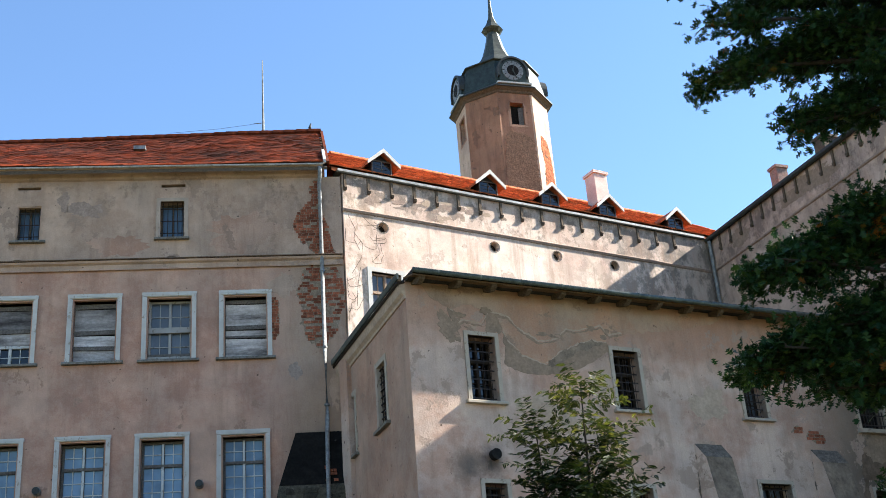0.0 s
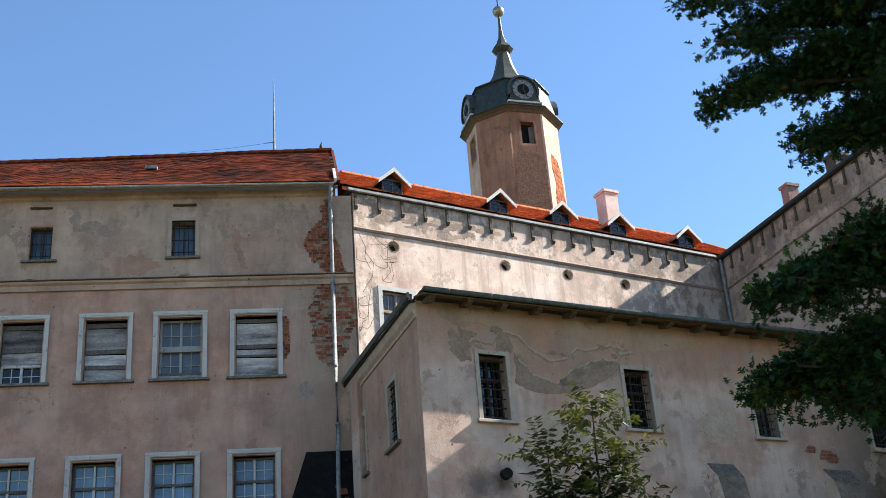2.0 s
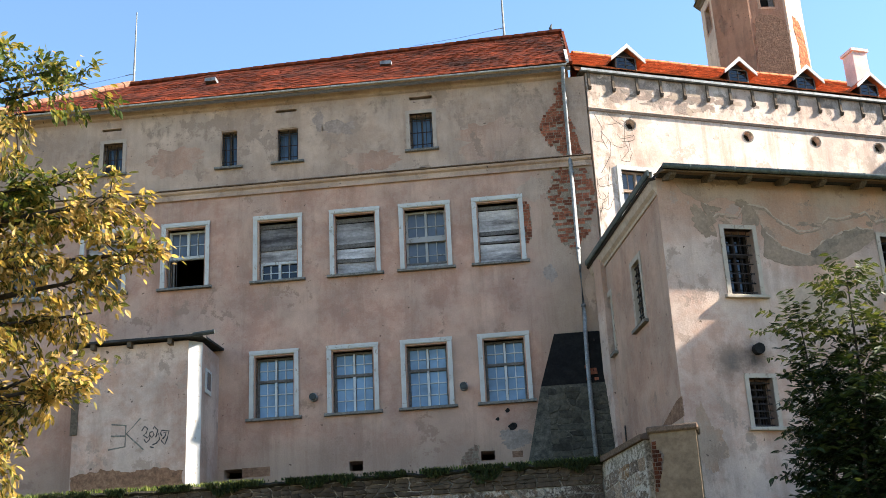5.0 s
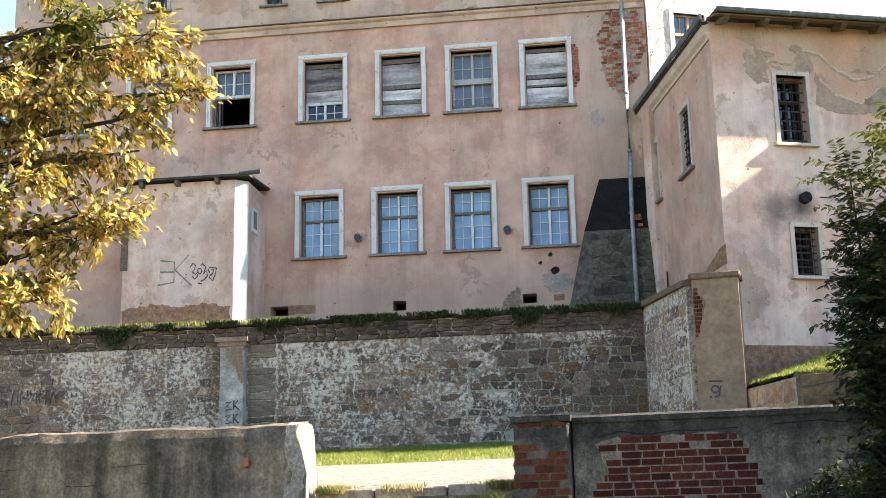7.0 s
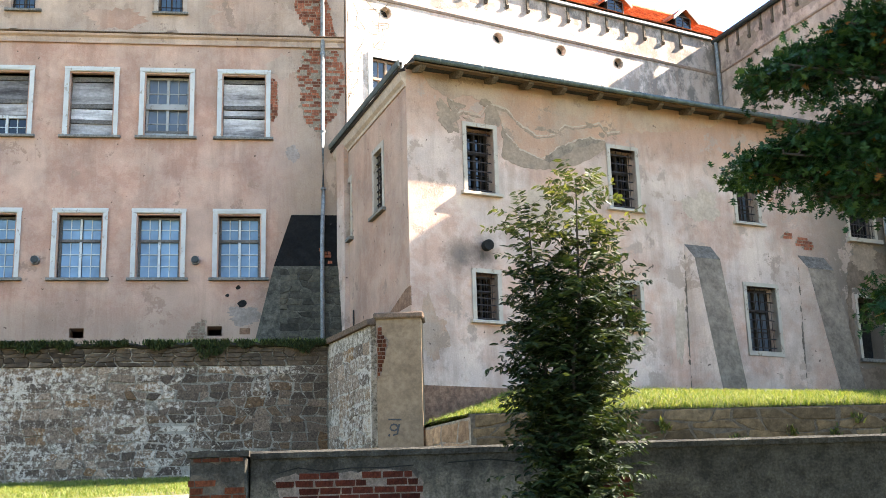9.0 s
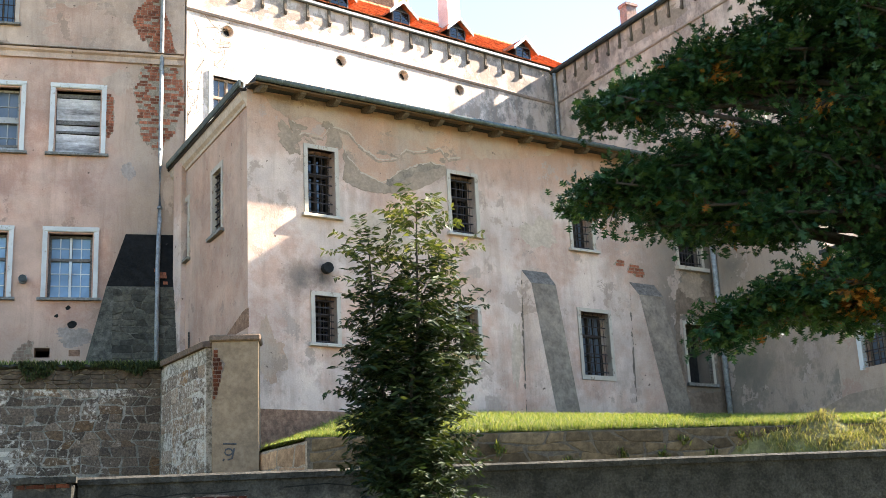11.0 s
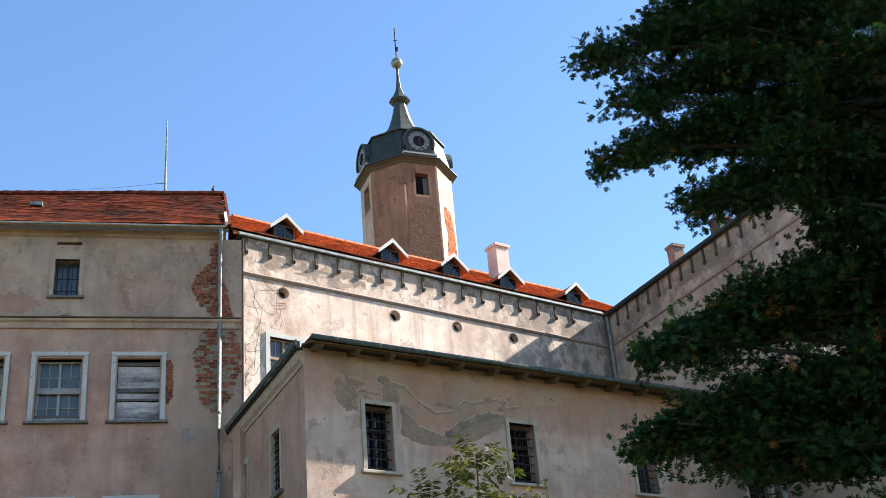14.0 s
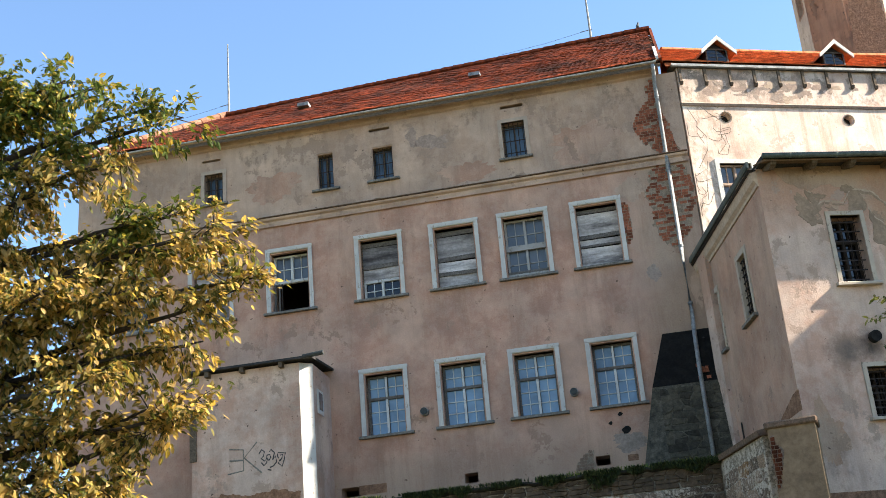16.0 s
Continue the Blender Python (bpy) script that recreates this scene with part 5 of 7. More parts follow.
# side wall towards the long facade
ANXS = ANX.inverted() @ pose(-1.278, 23.831, 0, 0, 0, -68.0)
SIDEW = [(-2.32, -1.70, 9.08, 10.52), (-4.88, -4.22, 9.08, 10.50)]
bm = wall_mesh(-5.45, -0.004, 4.2, EAVE - 0.1, 0.5, SIDEW)
for v in bm.verts:
    if v.co.x > -0.01 and v.co.y > 0.4:
        v.co.x = -0.08
bm.transform(ANXS)
sw = part("side_wall", bm, SIDE, annex, "pink rendered side wall")
for a, b, c, d in SIDEW:
    bm = frame_mesh(a - 0.12, b + 0.12, c, d + 0.12, 0.13, -0.02, 0.16, False)
    bm.transform(ANXS)
    win = part("window", bm, BUFF_TRIM, annex, "deep barred side window with pale reveals")
    for nm, q, mt in (("sill", boxes((a - 0.2, b + 0.2, -0.10, 0.12, c - 0.07, c)), SILL), ("pane", boxes((a, b, 0.15, 0.158, c, d)), GLASS_DARK)):
        q.transform(ANXS)
        part(nm, q, mt, win)
    q = bmesh.new()
    for i in range(9):
        box(q, a, b, 0.05, 0.075, c + 0.08 + i * 0.16, c + 0.105 + i * 0.16)
    for i in range(5):
        box(q, a + 0.03 + i * 0.14, a + 0.05 + i * 0.14, 0.076, 0.09, c + 0.02, d)
    q.transform(ANXS)
    part("grille", q, IRON, win, "iron bar grille")
for q in ((0.3, AL_, 4.4, 4.9, 4.2, EAVE), (0.5, AL_ - 0.5, 0.55, 4.4, 4.2, 4.4), (AL_ - 0.4, AL_, 0.55, 4.4, 4.2, EAVE)):
    part("rear_wall", boxes(q), ANNEX, annex)
rf = bmesh.new()
EDGE, REACH, PITCH = 11.645, 0.53, 0.20
near = Vector((-0.03, -REACH, 0))
q = [near, Vector((AL_ - 0.1, -REACH, 0)), Vector((AL_ - 0.1, 6.4, 0)), ANXS @ Vector((-6.0, -0.17, 0))]
rise = [0.0, 0.0, 0.45, 0.06]
lo = [rf.verts.new((v.x, v.y, EDGE + 0.02 + h)) for v, h in zip(q, rise)]
hi = [rf.verts.new((v.x, v.y, EDGE + 0.12 + h)) for v, h in zip(q, rise)]
for i in range(4):
    rf.faces.new((lo[i], lo[(i + 1) % 4], hi[(i + 1) % 4], hi[i]))
rf.faces.new((lo[2], lo[1], lo[0]))
rf.faces.new((lo[3], lo[2], lo[0]))
rf.faces.new((hi[0], hi[1], hi[2]))
rf.faces.new((hi[0], hi[2], hi[3]))
part("roof", rf, FELT, annex, "dark felted lean-to roof")
gut = part("gutter", tube([(-0.06, -REACH - 0.05, EDGE + 0.055), (AL_ * 0.5, -REACH - 0.05, EDGE + 0.03), (AL_ - 0.1, -REACH - 0.05, EDGE + 0.02)], 0.055, 12), GUTTER, annex, "dull green-grey half-round gutter", True)
for i in range(13):
    part("bracket", tube([(0.5 + i, -REACH - 0.05, EDGE + 0.045), (0.53 + i, -REACH - 0.05, EDGE + 0.045)], 0.061, 10), GUTTER, gut)
# verge and rendered cove along the side wall
bm = prism([(-0.17, EDGE + 0.02), (-0.205, EDGE + 0.02), (-0.22, EDGE + 0.06), (-0.22, EDGE + 0.15), (-0.17, EDGE + 0.15)], "x", -5.45, 0.12)
bm.transform(ANXS)
part("verge_board", bm, GUTTER, annex, "dull metal verge gutter")
bm = prism([(-0.165, EDGE + 0.02), (-0.19, EDGE - 0.02), (-0.16, EDGE - 0.07), (0.0, EDGE - 0.0)], "x", -5.5, 0.02)
bm.transform(ANXS)
part("bed_mould", bm, EAVEWOOD, annex, "dark board under the verge")
bm = prism([(0.0, EDGE - 0.36), (-0.03, EDGE - 0.36), (-0.04, EDGE - 0.29), (-0.10, EDGE - 0.23), (-0.13, EDGE - 0.10), (-0.15, EDGE - 0.065), (0.0, EDGE - 0.02)], "x", -5.45, 0.01)
bm.transform(ANXS)
part("cove", bm, LIGHTSKIM, annex, "cream rendered eaves cove")
bm = prism([(0.02, EDGE + 0.02 + PITCH * REACH), (0.02, EDGE - 0.01 + PITCH * REACH), (-REACH + 0.02, EDGE - 0.035), (-REACH + 0.02, EDGE + 0.0)], "x", -0.03, AL_ - 0.1)
part("soffit_board", bm, SOFFITWOOD, annex, "brown boarded soffit")
rnd = random.Random(19)
for i in range(15):
    u = 0.12 + i * 0.865 + rnd.uniform(-0.06, 0.06)
    part("rafter_end", prism([(0.0, EDGE - 0.14 + PITCH * REACH), (-REACH + 0.22, EDGE - 0.13), (-REACH + 0.08, EDGE - 0.07), (-REACH + 0.05, EDGE - 0.02), (0.0, EDGE - 0.012 + PITCH * REACH)], "x", u, u + 0.12), BROWNWOOD, annex)
# battered buttresses
for u0, u1, zt, foot in ((6.87, 7.6, 8.45, 0.0), (10.18, 10.99, 8.46, 0.1)):
    bm = bmesh.new()
    out_t, out_b = 0.16, 0.85
    f = [(u0, 0.0, zt), (u1, 0.0, zt), (u1 + 0.09, -0.20, zt - 0.34), (u0 + 0.10, -0.20, zt - 0.34), (u0 + 0.18 + foot, -out_b, 4.3), (u1 + 0.12 + foot, -out_b, 4.3), (u0 - 0.14, 0.0, 4.3), (u1 + 0.30, 0.0, 4.3)]
    v = [bm.verts.new(p) for p in f]
    for q in ((0, 1, 2, 3), (3, 2, 5, 4), (0, 3, 4, 6), (1, 7, 5, 2), (0, 6, 7, 1), (6, 4, 5, 7)):
        bm.faces.new([v[i] for i in q])
    bt = part("buttress", bm, BUTTRESS, annex, "sloping cement-rendered buttress")
    top = bmesh.new()
    q = [Vector(f[i]) + Vector((0, -0.006, 0.006)) for i in (0, 1, 2, 3)]
    v = [top.verts.new(p + d) for d in (Vector((0, 0, 0)), Vector((0, 0.03, -0.03))) for p in q]
    for k in ((0, 1, 2, 3), (7, 6, 5, 4), (0, 4, 5, 1), (1, 5, 6, 2), (2, 6, 7, 3), (3, 7, 4, 0)):
        top.faces.new([v[i] for i in k])
    part("weathering", top, WEATHERING, bt, "grey stone weathering slope")
    cheek = bmesh.new()
    q = [Vector(f[i]) for i in (0, 3, 4, 6)]
    v = [cheek.verts.new(p + Vector((d, 0, 0))) for d in (-0.008, 0.01) for p in q]
    for k in ((0, 1, 2, 3), (7, 6, 5, 4), (0, 4, 5, 1), (1, 5, 6, 2), (2, 6, 7, 3), (3, 7, 4, 0)):
        cheek.faces.new([v[i] for i in k])
    part("cheek", cheek, ANNEX, bt, "pale flaking render on the buttress side")
    k = random.Random(int(u0 * 10))
    for i in range(16):
        z = zt - 0.35 - 3.3 * (i / 16) ** 0.9
        patch("edge_crack", ragged(u0 - 0.01 - 0.13 * (zt - z) / 3.6 + k.uniform(-0.015, 0.05), z, k.uniform(0.012, 0.05), k.uniform(0.05, 0.17), u0 + i * 2.3, 28), REVEAL, bt, 0.012 + 0.0003 * i, label="crumbling dark edge")
part("dado", boxes((0.0, 3.4, -0.012, 0.02, 4.2, 5.0)), PLUM, annex, "plum-painted base band")
q = prism([(-1.5, 6.62), (0.0, 6.6), (0.0, 7.0), (-0.3, 6.98), (-1.3, 6.72)], "y", -0.008, 0.02)
q.transform(ANXS)
part("painted_strip", q, PLUM, annex, "plum-painted remnant")
f = part("flue_hole", tube([(1.76, -0.14, 7.97), (1.76, 0.3, 7.97)], 0.115, 20), BLACK, annex, "round sooty flue mouth")
# layers of old render: warm coat under the eaves, grey coat where it fell away
WAVE = [(1.05, 11.16), (1.2, 10.88), (1.35, 10.94), (1.74, 10.87), (1.95, 11.2), (2.37, 11.13), (2.64, 10.86), (2.84, 10.75), (3.12, 10.6), (3.4, 10.64), (3.63, 10.74), (3.85, 10.95), (4.08, 10.92), (4.4, 11.0), (4.76, 11.1), (4.97, 10.9), (5.3, 10.98)]
FOLD = [(2.26, 10.72), (2.36, 10.52), (2.67, 10.21), (2.95, 10.12), (3.23, 10.04), (3.45, 10.2), (3.68, 10.38), (4.13, 10.59), (4.5, 10.7), (4.86, 10.68)]
BELLY = [(4.9, 10.5), (4.7, 10.36), (4.24, 10.07), (3.65, 9.87), (3.2, 9.8), (2.79, 9.81), (2.4, 9.88), (2.24, 10.0)]
warm = [(0.3, EAVE - 0.02), (0.6, 11.35), (0.95, 11.2)] + WAVE[:1] + [(1.5, 11.3), (2.2, 10.95)] + FOLD + [(4.9, 10.85), (5.3, 10.9), (6.0, 11.05), (7.0, 11.2), (8.0, 11.45), (8.4, EAVE - 0.02)]
patch("render_patch", frayed(warm, 0.06, 0.07, 4.0), OCHRE, aw, 0.006, label="older warm render under the eaves")
patch("render_patch", frayed(FOLD + BELLY, 0.05, 0.06, 6.0), CEMENT, aw, 0.009, label="grey cement coat where the top coat fell off")
patch("render_patch", frayed(FOLD[4:] + [(4.5, 10.56), (4.1, 10.42), (3.75, 10.18), (3.4, 10.0)], 0.06, 0.05, 7.0), BUTTRESS, aw, 0.012, label="darker cement along the fold")
patch("render_patch", frayed([(1.82, 10.7), (1.86, 11.05), (1.95, 11.25), (2.15, 11.05), (2.24, 10.8), (2.2, 10.68)], 0.05, 0.05, 8.0), CEMENT, aw, 0.009, label="grey cement coat")
patch("render_patch", frayed([(0.95, 11.2), (1.1, 11.1), (1.24, 10.72), (1.16, 10.65), (1.02, 10.95)], 0.04, 0.05, 8.5), CEMENT, aw, 0.009, label="grey cement coat")
# The grey strip below WAVE draws the shade of the torn edge.
for nm, line, wd, mt, off in (("pale", WAVE, 0.035, LIGHTSKIM, 0.0), ("shade", WAVE, 0.045, CEMENT, -0.045), ("fold", FOLD, 0.03, LIGHTSKIM, 0.03)):
    for k in range(len(line) - 1):
        (a, b), (c, d) = line[k], line[k + 1]
        t = wd * (0.6 + 1.2 * abs(noise.noise((a * 3, b * 3, 2))))
        o = frayed([(a, b + off), (c, d + off), (c + 0.02, d - t + off), (a - 0.02, b - t * 1.2 + off)], 0.035, 0.025, k + wd)
        patch("render_patch", o, mt, aw, 0.0094 + 0.0001 * k + abs(off) * 0.005, label="torn edge of the fallen top coat, its shade drawn as a strip")
for i, (cx, cz, rx, rz, mt) in enumerate([(1.0, 10.75, 0.28, 0.3, CEMENT), (3.2, 8.9, 0.8, 0.45, LIGHTSKIM), (7.5, 9.4, 0.5, 0.35, LIGHTSKIM),
                                          (0.45, 6.1, 0.3, 0.6, OCHRE), (10.9, 7.2, 0.4, 0.5, CEMENT), (12.3, 8.6, 0.4, 0.3, CEMENT), (6.6, 6.5, 0.15, 0.7, LIGHTSKIM)]):
    patch("render_patch", ragged(cx, cz, rx, rz, i + 70.3), mt, aw, 0.008 if mt is CEMENT else 0.003, label="patch of differing render")
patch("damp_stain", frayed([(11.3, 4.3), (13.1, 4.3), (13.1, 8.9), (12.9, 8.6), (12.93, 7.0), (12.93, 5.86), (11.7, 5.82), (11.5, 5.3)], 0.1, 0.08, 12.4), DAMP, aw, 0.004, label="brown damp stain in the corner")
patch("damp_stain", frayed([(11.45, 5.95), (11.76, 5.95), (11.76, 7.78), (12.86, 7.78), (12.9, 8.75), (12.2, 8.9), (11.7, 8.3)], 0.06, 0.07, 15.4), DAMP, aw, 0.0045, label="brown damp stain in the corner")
rnd = random.Random(93)
for k in range(18):
    j = rnd.randrange(len(WAVE) - 1)
    u, z = WAVE[j][0] + rnd.uniform(-0.25, 0.25), WAVE[j][1] + rnd.gauss(-0.05, 0.16)
    if any(a - 0.2 < u < b + 0.2 and z < d + 0.16 for a, b, c, d in FRONT[:3]):
        continue
    patch("render_patch", ragged(u, z, rnd.uniform(0.05, 0.16), rnd.uniform(0.03, 0.08), k * 1.7, 60), rnd.choice((CEMENT, OCHRE, OCHRE)), aw, 0.0115 + 0.00005 * k, label="flake of old render")
brick_patch(aw, [(9.7, 8.85), (9.9, 9.02), (10.05, 9.0), (10.1, 8.9)], BRICK_OLD, MORTAR, seed=31)
brick_patch(aw, [(10.15, 8.75), (10.3, 8.98), (10.65, 8.85), (10.75, 8.68), (10.5, 8.62)], BRICK_OLD, MORTAR, seed=32)
q = tube([(-4.0, -0.03, 7.3), (-4.0, -0.03, 4.4)], 0.018, 6)
q.transform(ANXS)
part("conduit", q, IRON, annex)
q = tube([(-5.3, -0.03, 9.6), (-5.3, -0.25, 9.62)], 0.02, 6)
tube([(-5.45, -0.24, 9.66), (-5.1, -0.26, 9.66)], 0.022, 6, q)
tube([(-5.3, -0.25, 9.5), (-5.3, -0.25, 9.78)], 0.018, 6, q)
q.transform(ANXS)
part("wall_bracket", q, IRON, annex, "iron wall bracket")

# ---- clock tower ----
TM = pose(2.191, 45.948, 0, 0, 0, -2.73)
tower = thing("clock_tower", TM, "octagonal brown rendered clock tower with a dark copper cap and spire", "tower")


def octagon(r, z, turn=2.0):
    return [(r * math.cos(radians(-turn - 45 * i)), r * math.sin(radians(-turn - 45 * i)), z) for i in range(8)]


def loft(levels, bm=None):
    bm = bm or bmesh.new()
    rings = [[bm.verts.new(p) for p in octagon(r, z)] for r, z in levels]
    for a, b in zip(rings, rings[1:]):
        for i in range(8):
            bm.faces.new((a[i], a[(i + 1) % 8], b[(i + 1) % 8], b[i]))
    bm.faces.new(rings[0])
    bm.faces.new(rings[-1])
    return bm


def on_face(k, rad):
    """Local frame of tower face k: x across it, y into the tower, z up."""
    a = radians(-2.0 - 45 * k - 22.5)
    return pose(rad * math.cos(a), rad * math.sin(a), 0, 0, 0, math.degrees(a) + 90)


TR = 1.98
HALF = TR * math.sin(radians(22.5))
# Faces 1 and 2 get a darker render than the other six.
for k in range(8):
    opening = [(-0.24, 0.34, 26.9, 27.95)] if k in (1, 3) else []
    q = wall_mesh(-HALF, HALF, 15.0, 28.5, 0.3, opening)
    q.transform(on_face(k, TR * math.cos(radians(22.5))))
    part("wall_face", q, TOWER if k in (1, 2) else TOWER_PALE, tower, "darker brown render" if k in (1, 2) else "paler render")
# Black core: stands for the darkness inside the tower.
part("interior", loft([(TR - 0.34, 15.0), (TR - 0.34, 28.4)]), BLACK, tower)
for i in range(8):
    p = octagon(TR + 0.012, 0)[i]
    a = math.degrees(math.atan2(p[1], p[0]))
    q = prism([(-0.15, 0.085), (0.0, 0.0), (0.15, 0.085), (0.12, 0.15), (-0.12, 0.15)], "z", 15.0, 28.45)
    q.transform(pose(p[0], p[1], 0, 0, 0, a + 90))
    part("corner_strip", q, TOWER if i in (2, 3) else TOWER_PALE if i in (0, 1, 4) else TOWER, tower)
part("eaves_moulding", loft([(TR + 0.02, 28.40), (TR + 0.06, 28.44), (TR + 0.08, 28.50), (TR + 0.24, 28.6), (TR + 0.25, 28.61)]), CORBEL, tower, "flared boarded eaves")
part("eaves_edge", loft([(TR + 0.255, 28.60), (TR + 0.29, 28.61), (TR + 0.29, 28.65), (TR + 0.10, 28.79), (2.0, 28.86)]), LEAD, tower, "dark metal eaves edge")
part("cap_roof", loft([(2.01, 28.84), (1.93, 29.3), (1.80, 29.9), (1.73, 30.18)]), COPPER, tower, "steep slate-green metal drum of the cap")
part("spire", loft([(1.73, 30.16), (1.84, 30.19), (1.83, 30.24), (1.40, 30.44), (1.02, 30.74), (0.74, 31.12), (0.54, 31.55), (0.40, 32.0), (0.30, 32.45), (0.27, 32.66)]), SPIRE, tower, "concave green-grey metal spire")
part("collar", loft([(0.26, 32.60), (0.36, 32.66), (0.50, 32.80), (0.47, 32.84), (0.27, 33.12), (0.13, 33.5), (0.075, 34.0), (0.05, 34.7)]), SPIRE, tower, "pointed collar of the spire")
bm = bmesh.new()
bmesh.ops.create_uvsphere(bm, u_segments=20, v_segments=12, radius=0.27)
bm.transform(pose(0, 0, 34.93))
part("ball", bm, BRASSY, tower, "weathered gilt ball", True)
part("rod", tube([(0, 0, 35.1), (0, 0, 36.95)], 0.03, 8), IRON, tower)
part("vane", boxes((-0.02, 0.10, -0.008, 0.008, 35.6, 35.85), (-0.10, 0.10, -0.012, 0.012, 36.2, 36.24)), IRON, tower)
for k in (1, 3, 5, 7):
    M = on_face(k, 1.86)
    bm = bmesh.new()
    o = [(-0.60, 28.82), (0.60, 28.82), (0.60, 29.35)] + [(0.60 * math.cos(a), 29.42 + 0.64 * math.sin(a)) for a in np.linspace(0.0, math.pi, 15)] + [(-0.60, 29.35)]
    prism(o, "y", -0.08, 1.3, bm)
    bm.transform(M)
    c = part("clock_dormer", bm, COPPER, tower, "round-headed copper clock dormer")
    arc = [(math.cos(a), math.sin(a)) for a in np.linspace(-0.35, math.pi + 0.35, 17)]
    hood = prism([(0.61 * a, 29.42 + 0.65 * b) for a, b in arc] + [(0.71 * a, 29.42 + 0.74 * b) for a, b in arc[::-1]], "y", -0.15, 1.25)
    hood.transform(M)
    part("hood", hood, LEAD, c, "dark arched hood over the dial")
    for nm, r, y0, y1, mt in (("dial", 0.47, -0.11, -0.07, DIAL), ("dial_centre", 0.26, -0.125, -0.10, BLACK)):
        q = tube([(0, y0, 29.47), (0, y1, 29.47)], r, 32)
        q.transform(M)
        part(nm, q, mt, c)
    q = boxes((-0.76, 0.76, -0.2, 0.1, 28.77, 28.85))
    q.transform(M)
    part("ledge", q, STONE_TRIM, c, "pale ledge under the dial")
    for i in range(12):
        q = bmesh.new()
        box(q, -0.013, 0.013, -0.122, -0.105, 0.36, 0.46, pose(0, 0, 29.47) @ Matrix.Rotation(radians(30 * i), 4, "Y"))
        q.transform(M)
        part("hour_mark", q, LEAD, c)
    for ang, ln in ((160, 0.42), (15, 0.30)):
        q = bmesh.new()
        box(q, -0.02, 0.02, -0.145, -0.13, -0.06, ln, pose(0, 0, 29.47) @ Matrix.Rotation(radians(ang), 4, "Y"))
        q.transform(M)
        part("clock_hand", q, LEAD, c)
for k in (1, 3):
    M = on_face(k, TR * math.cos(radians(22.5)))
    q = frame_mesh(-0.36, 0.46, 26.78, 28.07, 0.12, -0.006, 0.03)
    q.transform(M)
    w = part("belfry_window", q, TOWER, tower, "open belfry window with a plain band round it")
    q = boxes((-0.24, 0.34, 0.29, 0.30, 26.9, 27.95))
    q.transform(M)
    part("opening", q, BLACK, w)
    # Added plate: stands for the lit right reveal of the opening.
    q = prism([(0.12, 26.92), (0.335, 26.92), (0.335, 27.8), (0.12, 27.74)], "y", 0.1, 0.13)
    q.transform(M)
    part("shutter", q, OLDWOOD, w, "grey plate added for the lit right reveal")
    q = prism(frayed([(-0.7, 22.0), (0.7, 22.0), (0.68, 26.2), (0.3, 26.5), (-0.4, 26.55), (-0.62, 26.1)], 0.12, 0.08, k), "y", -0.012, 0.02)
    q.transform(M)
    part("bare_render", q, TOWER_ROUGH if k == 1 else TOWER_PALE, tower, "coarse bare aggregate where the finish wore off")
M = on_face(0, TR * math.cos(radians(22.5)))
FALLEN = [(-0.15, 22.0), (0.6, 22.0), (0.66, 24.6), (0.6, 25.6), (0.45, 26.3), (0.2, 26.6), (-0.25, 26.7), (-0.35, 26.1), (-0.12, 25.3), (-0.28, 24.5)]
holder = part("bare_patch", prism(frayed(FALLEN, 0.10, 0.05, 3.3), "y", -0.004, 0.02), BEDMORTAR, tower, "bare orange brick where render fell")
brick_patch(holder, FALLEN, BRICK_ORANGE, BEDMORTAR, 0.25, 0.085, seed=61, backing=False)
holder.matrix_local = M

# ---- ground: one sheet that climbs towards the castle ----
RISE = [(-700, 0.0), (1.0, 0.0), (10.6, 1.48), (11.4, 1.54), (11.75, 2.02), (25.0, 3.42), (45, 4.2), (900, 4.2)]


def ground_z(y):
    for (a, p), (b, q) in zip(RISE, RISE[1:]):
        if y <= b:
            return p + (q - p) * max(0.0, (y - a) / (b - a))
    return RISE[-1][1]


xs = [-700, -200, -60, -30] + [-20 + i * 0.8 for i in range(51)] + [30, 60, 200, 700]
ys = [-700, -200, -50, -10, -3, 1] + [2 + i * 0.7 for i in range(38)] + [30, 45, 80, 200, 900]
verts = [(x, y, ground_z(y) + (0.03 * noise.noise((x * 0.7, y * 0.7, 0)) if abs(x) < 20 and 0 < y < 28 else 0)) for y in ys for x in xs]
faces = [(j * len(xs) + i, j * len(xs) + i + 1, (j + 1) * len(xs) + i + 1, (j + 1) * len(xs) + i) for j in range(len(ys) - 1) for i in range(len(xs) - 1)]
tagged(raw("ground", verts, faces, SOIL), "rough grassy earth rising towards the walls", "ground", kind="structure")
gx, gy = [-16 + i * 0.5 for i in range(41)], [11.74 + i * 0.35 for i in range(15)]
verts = [(x, y + (0.25 * noise.noise((x * 0.8, 5, 2)) if j == len(gy) - 1 else 0), ground_z(y) + 0.045) for j, y in enumerate(gy) for x in gx]
faces = [(j * len(gx) + i, j * len(gx) + i + 1, (j + 1) * len(gx) + i + 1, (j + 1) * len(gx) + i) for j in range(len(gy) - 1) for i in range(len(gx) - 1)]
tagged(raw("path", verts, faces, GRAVEL), "pale sunlit gravel path", "path", kind="structure")


